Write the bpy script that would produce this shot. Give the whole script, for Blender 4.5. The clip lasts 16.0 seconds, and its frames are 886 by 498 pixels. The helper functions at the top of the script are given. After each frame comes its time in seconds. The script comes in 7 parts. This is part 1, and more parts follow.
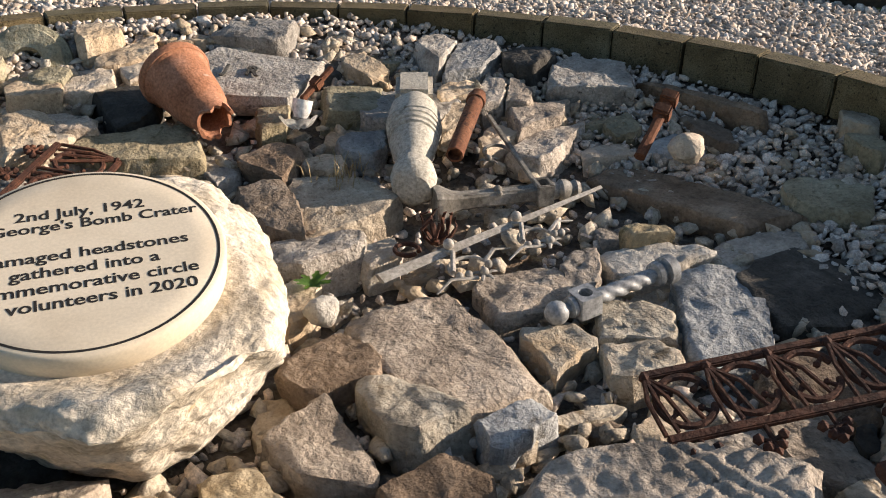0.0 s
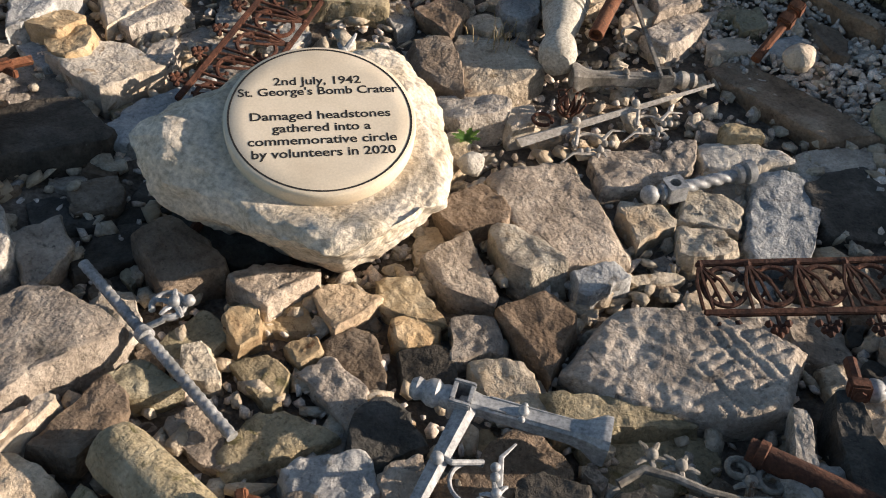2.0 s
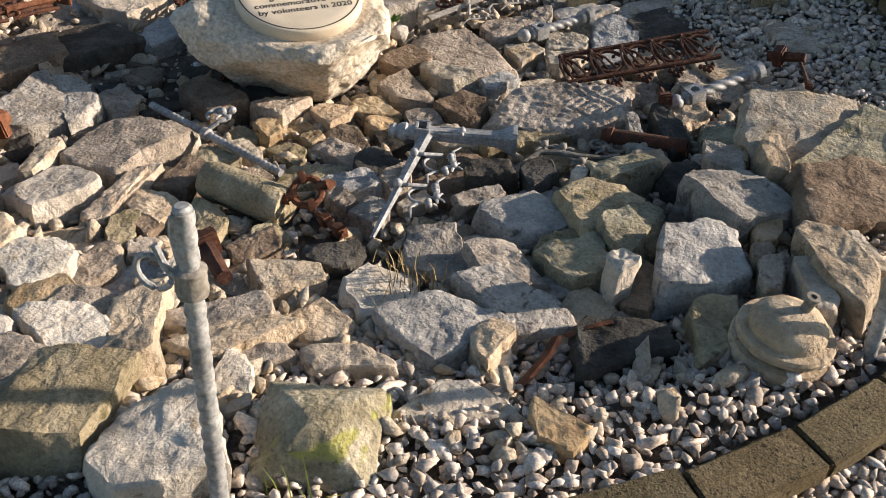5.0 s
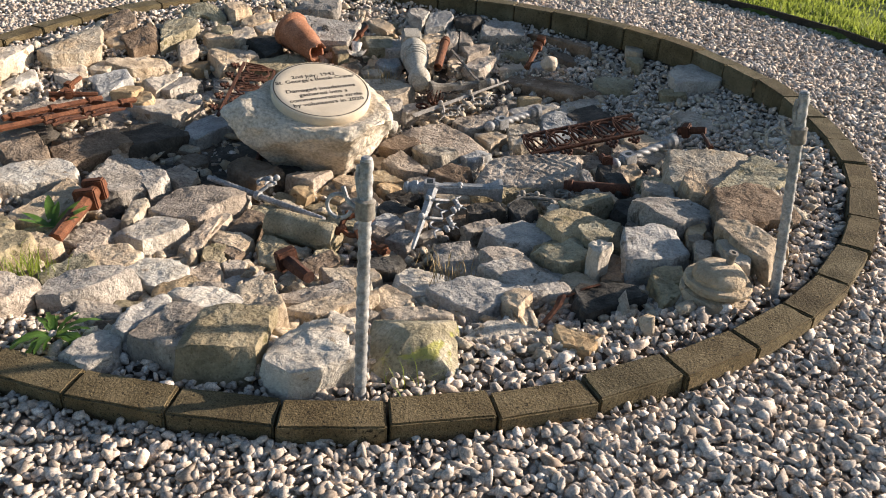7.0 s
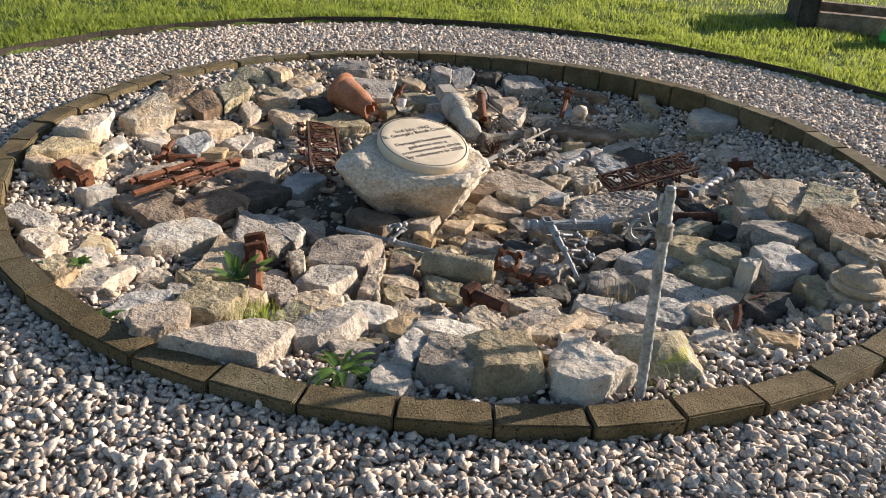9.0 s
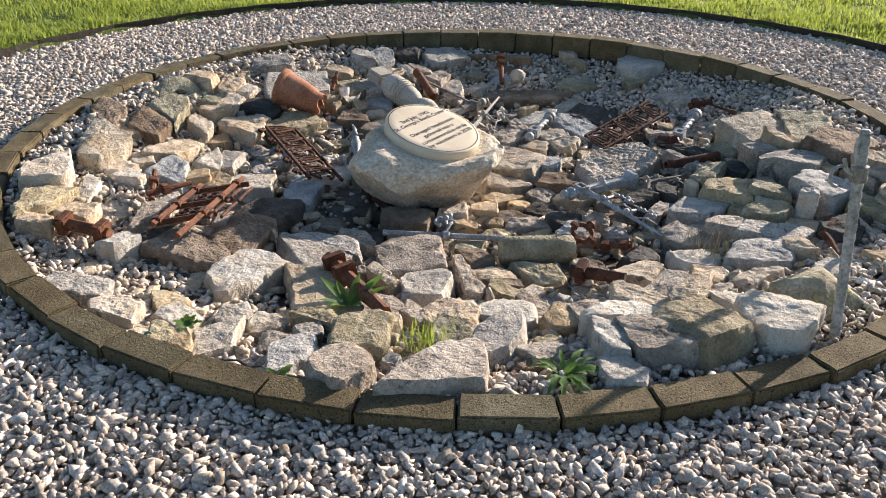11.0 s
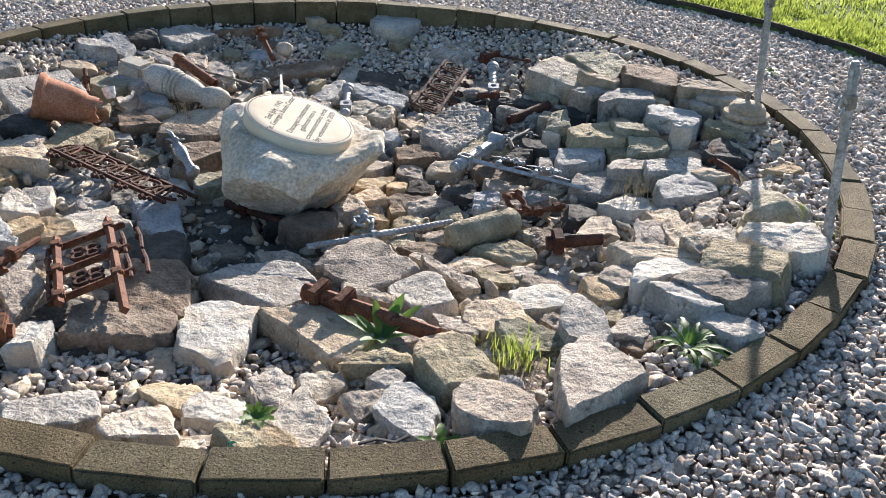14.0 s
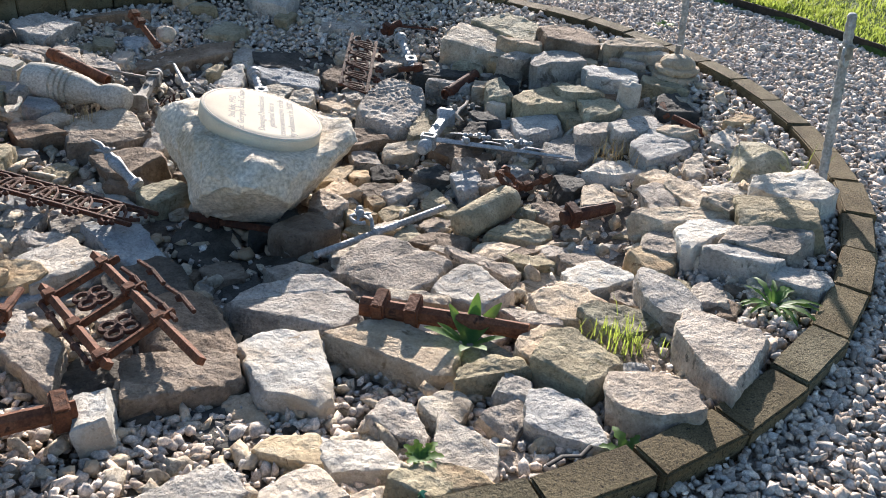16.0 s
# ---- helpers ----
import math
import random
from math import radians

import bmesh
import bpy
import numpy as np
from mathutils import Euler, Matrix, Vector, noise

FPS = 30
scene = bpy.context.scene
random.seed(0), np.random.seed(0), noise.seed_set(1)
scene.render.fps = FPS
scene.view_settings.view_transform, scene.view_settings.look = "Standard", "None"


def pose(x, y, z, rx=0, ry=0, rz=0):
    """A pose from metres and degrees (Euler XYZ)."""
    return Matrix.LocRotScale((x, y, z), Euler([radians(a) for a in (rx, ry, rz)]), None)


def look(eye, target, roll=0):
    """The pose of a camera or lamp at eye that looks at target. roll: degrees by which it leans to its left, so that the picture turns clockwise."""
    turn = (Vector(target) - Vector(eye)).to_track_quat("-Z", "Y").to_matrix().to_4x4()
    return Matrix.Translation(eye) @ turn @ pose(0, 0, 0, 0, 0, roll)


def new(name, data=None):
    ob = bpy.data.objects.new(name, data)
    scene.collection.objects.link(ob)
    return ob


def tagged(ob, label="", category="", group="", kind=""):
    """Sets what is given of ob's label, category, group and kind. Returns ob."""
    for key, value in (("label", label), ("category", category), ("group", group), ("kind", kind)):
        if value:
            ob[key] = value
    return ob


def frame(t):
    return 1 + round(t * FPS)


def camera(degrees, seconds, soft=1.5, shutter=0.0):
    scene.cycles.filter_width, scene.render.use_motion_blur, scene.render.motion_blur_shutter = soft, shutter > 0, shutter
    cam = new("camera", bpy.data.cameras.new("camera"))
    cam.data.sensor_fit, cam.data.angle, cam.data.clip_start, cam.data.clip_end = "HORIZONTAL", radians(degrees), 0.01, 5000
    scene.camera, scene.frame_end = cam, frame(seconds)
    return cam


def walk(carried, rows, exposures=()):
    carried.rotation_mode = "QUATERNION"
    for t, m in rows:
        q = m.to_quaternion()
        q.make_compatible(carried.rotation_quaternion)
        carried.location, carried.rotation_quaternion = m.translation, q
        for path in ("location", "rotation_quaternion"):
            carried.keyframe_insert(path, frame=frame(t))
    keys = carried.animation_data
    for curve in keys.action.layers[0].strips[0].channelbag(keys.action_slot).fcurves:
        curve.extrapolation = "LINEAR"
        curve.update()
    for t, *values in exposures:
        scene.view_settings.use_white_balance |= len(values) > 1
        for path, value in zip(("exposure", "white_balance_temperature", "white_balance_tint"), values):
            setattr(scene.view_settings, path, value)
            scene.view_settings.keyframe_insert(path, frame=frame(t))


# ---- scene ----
cam = camera(54.8, 16.0, soft=1.0)
PATH = [
    (0, (0.332, 0.641, 0.88), (-0.088, 2.347, -0.075), 1.5),
    (0.5, (0.324, 0.619, 0.94), (-0.11, 2.259, -0.12), 2.7),
    (1, (0.337, 0.536, 1.155), (-0.109, 2.071, -0.048), 4.6),
    (1.5, (0.333, 0.366, 1.389), (-0.166, 1.762, 0.047), 4.5),
    (2, (0.375, 0.22, 1.477), (-0.155, 1.556, 0.085), 6.1),
    (2.5, (0.579, 0.029, 1.511), (-0.032, 1.343, 0.133), 6.2),
    (3, (0.688, -0.209, 1.57), (0.086, 1.141, 0.223), 4.6),
    (3.5, (0.76, -0.522, 1.552), (0.284, 0.878, 0.205), 2.0),
    (4, (0.915, -0.811, 1.541), (0.462, 0.59, 0.188), 1.8),
    (4.5, (0.875, -1.032, 1.513), (0.439, 0.395, 0.181), 2.2),
    (5, (0.768, -1.258, 1.543), (0.392, 0.225, 0.255), 2.1),
    (5.2, (0.764, -1.352, 1.56), (0.397, 0.158, 0.301), 2.4),
    (7.3, (0.495, -2.476, 1.661), (0.305, -0.734, 0.696), 2.6),
    (7.5, (0.396, -2.55, 1.674), (0.239, -0.792, 0.733), 2.3),
    (8, (0.05, -2.754, 1.699), (-0.045, -0.964, 0.811), 3.0),
    (8.5, (-0.311, -2.762, 1.659), (-0.375, -0.957, 0.799), 4.3),
    (9, (-0.674, -2.812, 1.661), (-0.621, -1.013, 0.787), 3.7),
    (9.5, (-1.078, -2.904, 1.654), (-0.869, -1.119, 0.777), 2.5),
    (10, (-1.44, -2.794, 1.637), (-1.144, -1.012, 0.777), 1.2),
    (10.2, (-1.571, -2.72, 1.638), (-1.219, -0.954, 0.768), 0.6),
    (12.3, (-2.711, -1.959, 1.627), (-1.743, -0.494, 0.67), 2.4),
    (12.5, (-2.806, -1.899, 1.621), (-1.753, -0.492, 0.665), 2.4),
    (13, (-2.964, -1.696, 1.596), (-1.773, -0.396, 0.652), 3.7),
    (13.5, (-3.036, -1.412, 1.577), (-1.781, -0.175, 0.631), 4.0),
    (14, (-3.204, -1.183, 1.567), (-1.868, -0.061, 0.589), 3.0),
    (14.5, (-3.373, -0.973, 1.571), (-1.973, 0.042, 0.565), 2.7),
    (15, (-3.421, -0.721, 1.554), (-2.01, 0.261, 0.532), 3.3),
    (15.5, (-3.489, -0.485, 1.549), (-2.015, 0.399, 0.526), 3.6),
    (16, (-3.561, -0.233, 1.518), (-1.979, 0.433, 0.492), 4.3),
]
EXPO = [(0.0, 0.33, 6200, 10.5), (5.2, 0.34, 6200, 10.5), (7.3, 0.46, 6150, 10.5), (10.2, 0.52, 6100, 10.5), (12.3, 0.88, 5550, 9.0), (16.0, 0.84, 5550, 9.0)]
walk(cam, [(t, look(eye, target, roll)) for t, eye, target, roll in PATH], exposures=EXPO)

# ---------------------------------------------------------------- light
SUN_AZ, SUN_EL = 25.0, 15.5  # degrees from +x, and above the horizon
world = bpy.data.worlds.new("sky")
scene.world = world
world.use_nodes = True
wn = world.node_tree.nodes
wl = world.node_tree.links
sky = wn.new("ShaderNodeTexSky")
sky.sky_type = "NISHITA"
sky.sun_disc = False
sky.sun_elevation = radians(SUN_EL)
sky.sun_rotation = radians(90 - SUN_AZ)
wl.new(sky.outputs[0], wn["Background"].inputs[0])
wn["Background"].inputs[1].default_value = 0.11
sun_data = bpy.data.lights.new("sun", "SUN")
sun_data.energy = 7.4
sun_data.angle = radians(0.6)
sun_data.color = (1.0, 0.82, 0.655)
sun_way = Vector((math.cos(radians(SUN_EL)) * math.cos(radians(SUN_AZ)), math.cos(radians(SUN_EL)) * math.sin(radians(SUN_AZ)), math.sin(radians(SUN_EL))))
sun = new("sun", sun_data)
sun.matrix_world = look(sun_way * 30, (0, 0, 0))


# ---------------------------------------------------------------- materials
def material(name, tones, rough=0.9, metal=0.0, scale=8.0, grain=60.0, bump=0.5, depth=0.01, spots=None, spot_at=0.62, spot_scale=14.0, by_piece=0.0, island=False, dust=None, spec=0.3, speckle=1.0, dent=0.6, fleck=0.0):
    """A rough weathered surface: blotches between tones, fine grain, stains or lichen, relief. Object coordinates in metres."""
    m = bpy.data.materials.new(name)
    m.use_nodes = True
    nt = m.node_tree
    nd, ln = nt.nodes, nt.links
    b = nd["Principled BSDF"]
    b.inputs["Roughness"].default_value = rough
    b.inputs["Metallic"].default_value = metal
    b.inputs["Specular IOR Level"].default_value = spec
    tc = nd.new("ShaderNodeTexCoord")
    info = nd.new("ShaderNodeObjectInfo")
    geo = nd.new("ShaderNodeNewGeometry")
    rand = geo.outputs["Random Per Island"] if island else info.outputs["Random"]
    shift = nd.new("ShaderNodeVectorMath")
    shift.operation = "ADD"
    mul = nd.new("ShaderNodeMath")
    mul.operation = "MULTIPLY"
    mul.inputs[1].default_value = 37.0
    ln.new(rand, mul.inputs[0])
    ln.new(tc.outputs["Object"], shift.inputs[0])
    ln.new(mul.outputs[0], shift.inputs[1])

    def noise_node(sc, detail=6.0, distortion=0.0):
        n = nd.new("ShaderNodeTexNoise")
        n.inputs["Scale"].default_value = sc
        n.inputs["Detail"].default_value = detail
        n.inputs["Roughness"].default_value = 0.62
        n.inputs["Distortion"].default_value = distortion
        ln.new(shift.outputs[0], n.inputs["Vector"])
        return n

    def mix(fac, a, c, kind="MIX"):
        x = nd.new("ShaderNodeMix")
        x.data_type = "RGBA"
        x.blend_type = kind
        for sock, v in ((x.inputs[0], fac), (x.inputs[6], a), (x.inputs[7], c)):
            if isinstance(v, bpy.types.NodeSocket):
                ln.new(v, sock)
            else:
                sock.default_value = v if isinstance(v, float) else (*v, 1.0)
        return x.outputs[2]

    blotch = noise_node(scale, 5.0, 0.4)
    ramp = nd.new("ShaderNodeValToRGB")
    els = ramp.color_ramp.elements
    els[0].position, els[1].position = 0.3, 0.7
    els[0].color, els[1].color = (*tones[0], 1), (*tones[-1], 1)
    for k, c in enumerate(tones[1:-1]):
        e = els.new(0.3 + 0.4 * (k + 1) / (len(tones) - 1))
        e.color = (*c, 1)
    ln.new(blotch.outputs[0], ramp.inputs[0])
    col = ramp.outputs[0]
    fine = noise_node(grain, 4.0)
    span = nd.new("ShaderNodeMapRange")
    span.inputs[1].default_value, span.inputs[2].default_value = 0.3, 0.7
    span.inputs[3].default_value, span.inputs[4].default_value = 1 - 0.4 * speckle, 1 + 0.32 * speckle
    ln.new(fine.outputs[0], span.inputs[0])
    gcol = nd.new("ShaderNodeCombineColor")
    for s in gcol.inputs:
        ln.new(span.outputs[0], s)
    col = mix(1.0, col, gcol.outputs[0], "MULTIPLY")
    if by_piece:
        pr = nd.new("ShaderNodeMapRange")
        pr.inputs[3].default_value, pr.inputs[4].default_value = 1 - by_piece, 1 + by_piece * 0.8
        ln.new(rand, pr.inputs[0])
        pc = nd.new("ShaderNodeCombineColor")
        for s in pc.inputs:
            ln.new(pr.outputs[0], s)
        col = mix(1.0, col, pc.outputs[0], "MULTIPLY")
        turn = nd.new("ShaderNodeMath")
        turn.operation = "FRACT"
        seven = nd.new("ShaderNodeMath")
        seven.operation = "MULTIPLY"
        seven.inputs[1].default_value = 7.31
        ln.new(rand, seven.inputs[0])
        ln.new(seven.outputs[0], turn.inputs[0])
        col = mix(1.0, col, mix(turn.outputs[0], (1.07, 1.0, 0.92), (0.94, 1.0, 1.06)), "MULTIPLY")
    if spots:
        sp = noise_node(spot_scale, 8.0, 0.6)
        sr = nd.new("ShaderNodeMapRange")
        sr.inputs[1].default_value, sr.inputs[2].default_value = spot_at, spot_at + 0.07
        ln.new(sp.outputs[0], sr.inputs[0])
        col = mix(sr.outputs[0], col, spots)
    if fleck:  # small dark pits and lichen dots, and pale bruises
        for sc, lo, hi, tint in ((70.0, 0.56, 0.64, (0.3, 0.28, 0.25)), (26.0, 0.6, 0.68, (0.45, 0.42, 0.38)), (17.0, 0.62, 0.7, (1.45, 1.42, 1.38))):
            fl = noise_node(sc, 7.0, 0.2)
            fr = nd.new("ShaderNodeMapRange")
            fr.inputs[1].default_value, fr.inputs[2].default_value, fr.inputs[4].default_value = lo, hi, fleck
            ln.new(fl.outputs[0], fr.inputs[0])
            col = mix(1.0, col, mix(fr.outputs[0], (1.0, 1.0, 1.0), tint), "MULTIPLY")
    if dust:
        ds = noise_node(3.1, 6.0)
        dr = nd.new("ShaderNodeMapRange")
        dr.inputs[1].default_value, dr.inputs[2].default_value = 0.5, 0.72
        dr.inputs[4].default_value = 0.8
        ln.new(ds.outputs[0], dr.inputs[0])
        col = mix(dr.outputs[0], col, dust)
    ln.new(col, b.inputs["Base Color"])
    if bump:
        rough_n = noise_node(grain * 0.45, 9.0)
        bp = nd.new("ShaderNodeBump")
        bp.inputs["Strength"].default_value = min(1.0, bump * 1.15)
        bp.inputs["Distance"].default_value = depth
        pits = nd.new("ShaderNodeTexVoronoi")
        pits.inputs["Scale"].default_value = grain * 0.8
        ln.new(shift.outputs[0], pits.inputs["Vector"])
        dents = noise_node(scale * 2.2, 5.0, 0.3)
        wide = nd.new("ShaderNodeMath")
        wide.operation = "MULTIPLY_ADD"
        wide.inputs[1].default_value = dent
        ln.new(dents.outputs[0], wide.inputs[0])
        ln.new(rough_n.outputs[0], wide.inputs[2])
        both = nd.new("ShaderNodeMath")
        both.operation = "MULTIPLY_ADD"
        both.inputs[1].default_value = 0.11
        ln.new(pits.outputs["Distance"], both.inputs[0])
        ln.new(wide.outputs[0], both.inputs[2])
        ln.new(both.outputs[0], bp.inputs["Height"])
        ln.new(bp.outputs[0], b.inputs["Normal"])
    return m


STONE = {
    "grey": material("grey_limestone", [(0.22, 0.19, 0.155), (0.39, 0.34, 0.28), (0.54, 0.485, 0.41)], scale=9, grain=90, bump=0.9, depth=0.016, spots=(0.12, 0.105, 0.085), spot_at=0.6, speckle=0.6, dent=1.1, fleck=0.42, by_piece=0.22),
    "buff": material("buff_limestone", [(0.3, 0.24, 0.17), (0.47, 0.39, 0.285), (0.61, 0.53, 0.41)], scale=8, grain=80, bump=0.8, depth=0.016, spots=(0.19, 0.145, 0.09), spot_at=0.6, dust=(0.44, 0.315, 0.18), speckle=0.6, dent=1.1, fleck=0.42, by_piece=0.2),
    "pale": material("pale_limestone", [(0.38, 0.33, 0.26), (0.53, 0.475, 0.395), (0.65, 0.6, 0.51)], scale=7, grain=70, bump=0.8, depth=0.016, spots=(0.27, 0.21, 0.14), spot_at=0.61, dust=(0.5, 0.385, 0.25), speckle=0.6, dent=1.1, fleck=0.42, by_piece=0.15),
    "gold": material("golden_ironstone", [(0.25, 0.165, 0.085), (0.43, 0.325, 0.19), (0.56, 0.465, 0.32)], scale=6, grain=70, bump=0.8, depth=0.016, spots=(0.14, 0.08, 0.04), spot_at=0.6, speckle=0.6, dent=1.1, fleck=0.42, by_piece=0.2),
    "brown": material("brown_sandstone", [(0.12, 0.085, 0.055), (0.22, 0.165, 0.115), (0.33, 0.26, 0.19)], scale=8, grain=90, bump=0.9, depth=0.016, spots=(0.4, 0.36, 0.29), spot_at=0.66, speckle=0.6, dent=1.1, fleck=0.42, by_piece=0.2),
    # slate tone deepened: shade of the bank and the boulder is in the colour
    "dark": material("dark_shaded_slate", [(0.035, 0.032, 0.026), (0.066, 0.06, 0.05), (0.12, 0.11, 0.094)], scale=9, grain=100, bump=0.8, depth=0.012, spots=(0.28, 0.26, 0.22), spot_at=0.69, speckle=0.6, dent=1.1, fleck=0.42, by_piece=0.2),
    "moss": material("lichened_stone", [(0.2, 0.17, 0.105), (0.33, 0.285, 0.185), (0.45, 0.4, 0.28)], scale=8, grain=90, bump=1.0, depth=0.016, spots=(0.15, 0.13, 0.06), spot_at=0.6, speckle=0.6, dent=1.1, fleck=0.42, by_piece=0.2),
    "blue": material("bluish_limestone", [(0.26, 0.25, 0.235), (0.37, 0.36, 0.335), (0.5, 0.48, 0.44)], scale=8, grain=80, bump=0.8, depth=0.016, spots=(0.17, 0.16, 0.14), spot_at=0.62, speckle=0.6, dent=1.1, fleck=0.42, by_piece=0.15),
}
LICHEN = material("yellow_lichened_stone", [(0.2, 0.175, 0.11), (0.34, 0.3, 0.2), (0.5, 0.45, 0.34)], scale=9, grain=80, bump=1.0, depth=0.014, spots=(0.34, 0.33, 0.1), spot_at=0.57, spot_scale=8, speckle=0.7, fleck=0.5)
BOULDER = material("boulder_limestone", [(0.4, 0.32, 0.21), (0.58, 0.51, 0.4), (0.68, 0.62, 0.52)], scale=4.5, grain=60, bump=0.9, depth=0.012, spots=(0.44, 0.3, 0.14), spot_at=0.64, spot_scale=5, dent=0.3)
PLAQUE = material("cast_plaque_stone", [(0.55, 0.47, 0.35), (0.62, 0.54, 0.41), (0.67, 0.59, 0.46)], scale=5, speckle=0.22, grain=160, bump=0.1, depth=0.002, spots=(0.48, 0.4, 0.29), spot_at=0.7, spot_scale=9)
INK = material("black_letter_paint", [(0.012, 0.011, 0.01), (0.03, 0.027, 0.023)], scale=40, grain=200, bump=0.0, rough=0.7)
KERB = material("porous_concrete", [(0.078, 0.06, 0.03), (0.13, 0.104, 0.055), (0.185, 0.152, 0.088)], scale=6, grain=210, bump=1.0, depth=0.006, spots=(0.022, 0.018, 0.01), spot_at=0.57, spot_scale=95, by_piece=0.14, spec=0.25, speckle=1.4, dent=0.15)
GRAVEL = material("limestone_gravel", [(0.33, 0.265, 0.205), (0.45, 0.405, 0.355), (0.62, 0.525, 0.43), (0.76, 0.68, 0.595)], scale=19, grain=140, bump=0.5, depth=0.004, by_piece=0.42, island=True, spec=0.12)
GRIT = material("gravel_bed", [(0.27, 0.23, 0.19), (0.42, 0.365, 0.305), (0.55, 0.49, 0.42)], scale=30, grain=90, bump=1.0, depth=0.02)
SOIL = material("crater_soil", [(0.07, 0.057, 0.044), (0.14, 0.115, 0.09), (0.24, 0.205, 0.165)], scale=9, grain=70, bump=1.0, depth=0.03)
LAWN = material("lawn_turf", [(0.05, 0.08, 0.015), (0.09, 0.13, 0.025), (0.15, 0.17, 0.04)], scale=2.0, grain=60, bump=1.0, depth=0.03)
BLADE = material("grass_blade", [(0.1, 0.16, 0.02), (0.2, 0.26, 0.045), (0.32, 0.33, 0.08)], scale=1.5, grain=20, bump=0.0, rough=0.6, by_piece=0.35, island=True)
STRAW = material("dry_straw", [(0.3, 0.22, 0.1), (0.45, 0.35, 0.18)], scale=9, grain=40, bump=0.0, rough=0.7, by_piece=0.2, island=True)
LEAF = material("weed_leaf", [(0.045, 0.1, 0.018), (0.08, 0.16, 0.03), (0.13, 0.21, 0.06)], scale=20, grain=90, bump=0.2, depth=0.002, rough=0.55)
RUST = material("rusted_iron", [(0.03, 0.014, 0.01), (0.075, 0.031, 0.018), (0.14, 0.06, 0.032)], scale=14, grain=120, bump=0.9, depth=0.006, rough=0.85, spots=(0.025, 0.014, 0.011), spot_at=0.6, by_piece=0.1)
RUST_RED = material("orange_rust_iron", [(0.075, 0.028, 0.014), (0.15, 0.058, 0.027), (0.22, 0.1, 0.05)], scale=14, grain=120, bump=0.8, depth=0.005, rough=0.85, spots=(0.045, 0.02, 0.012), spot_at=0.58)
IRON = material("galvanised_iron", [(0.2, 0.205, 0.2), (0.33, 0.335, 0.33), (0.46, 0.46, 0.45)], scale=12, grain=90, bump=0.4, depth=0.003, rough=0.6, metal=0.25, spots=(0.16, 0.13, 0.1), spot_at=0.66)
DULL = material("weathered_grey_iron", [(0.14, 0.125, 0.1), (0.24, 0.22, 0.185), (0.36, 0.34, 0.3)], scale=12, grain=90, bump=0.6, depth=0.004, rough=0.75, metal=0.1, spots=(0.1, 0.06, 0.035), spot_at=0.64)
PALE_IRON = material("pale_weathered_iron", [(0.26, 0.235, 0.195), (0.38, 0.35, 0.3), (0.47, 0.44, 0.39)], scale=10, grain=90, bump=0.5, depth=0.003, rough=0.75, metal=0.1, spots=(0.15, 0.09, 0.05), spot_at=0.66)
TERRACOTTA = material("terracotta", [(0.24, 0.1, 0.05), (0.34, 0.155, 0.085), (0.42, 0.22, 0.14)], scale=7, grain=100, bump=0.5, depth=0.005, spots=(0.4, 0.31, 0.24), spot_at=0.66)
CHINA = material("white_china", [(0.72, 0.69, 0.63), (0.8, 0.78, 0.73)], scale=10, grain=60, bump=0.05, rough=0.25, spec=0.5)
EDGE = material("dark_lawn_edging", [(0.03, 0.025, 0.018), (0.06, 0.05, 0.035)], scale=6, grain=60, bump=0.6)
CLEAN = material("turned_stone", [(0.34, 0.3, 0.235), (0.46, 0.415, 0.335), (0.54, 0.49, 0.4)], scale=6, grain=90, bump=0.6, depth=0.006, spots=(0.2, 0.17, 0.13), spot_at=0.63, by_piece=0.1)
GLASS = material("green_bottle", [(0.01, 0.06, 0.03), (0.02, 0.1, 0.05)], scale=10, grain=50, bump=0.0, rough=0.15, spec=0.6)


def let_through(m, tint, share):
    """Thin leaves pass some light."""
    nt = m.node_tree
    t = nt.nodes.new("ShaderNodeBsdfTranslucent")
    t.inputs[0].default_value = (*tint, 1)
    x = nt.nodes.new("ShaderNodeMixShader")
    x.inputs[0].default_value = share
    nt.links.new(nt.nodes["Principled BSDF"].outputs[0], x.inputs[1])
    nt.links.new(t.outputs[0], x.inputs[2])
    nt.links.new(x.outputs[0], nt.nodes["Material Output"].inputs[0])


let_through(BLADE, (0.4, 0.48, 0.08), 0.5)
let_through(LEAF, (0.25, 0.42, 0.08), 0.4)

# ---------------------------------------------------------------- the plan
CX, CY = -0.44, 1.91  # middle of the ring
R_IN, R_OUT, R_LAWN = 2.425, 2.55, 3.9


def soil_at(x, y):
    """Height of the crater's soil, of the bed under the gravel path, and of the lawn. The bowl is tilted and a little warped."""
    dx, dy = x - CX, y - CY
    q = dx * dx + dy * dy
    if q < (R_IN + 0.06) ** 2:
        bowl = -0.336 + 0.0576 * q + 0.0011 * q * q - dx * (0.0118 - 0.0021 * q) - dy * (0.0172 + 0.0019 * q) - 0.0353 * dx * dy
        way, r = math.degrees(math.atan2(dy, dx)), math.sqrt(q)
        dip = 0.09 * math.exp(-(((way + 47) / 22) ** 2) - ((r - 2.15) / 0.5) ** 2)  # scraped out by the kerb
        heap = 0.06 * math.exp(-(((way + 12) / 16) ** 2) - ((r - 1.95) / 0.4) ** 2)
        return min(-0.06, bowl - 0.085 - dip + heap)
    return -0.085 if q < R_LAWN**2 else -0.03


def link(name, me, mats, parent=None):
    ob = new(name, me)
    for m in mats if isinstance(mats, (list, tuple)) else [mats]:
        me.materials.append(m)
    if parent:
        ob.parent = parent
    return ob


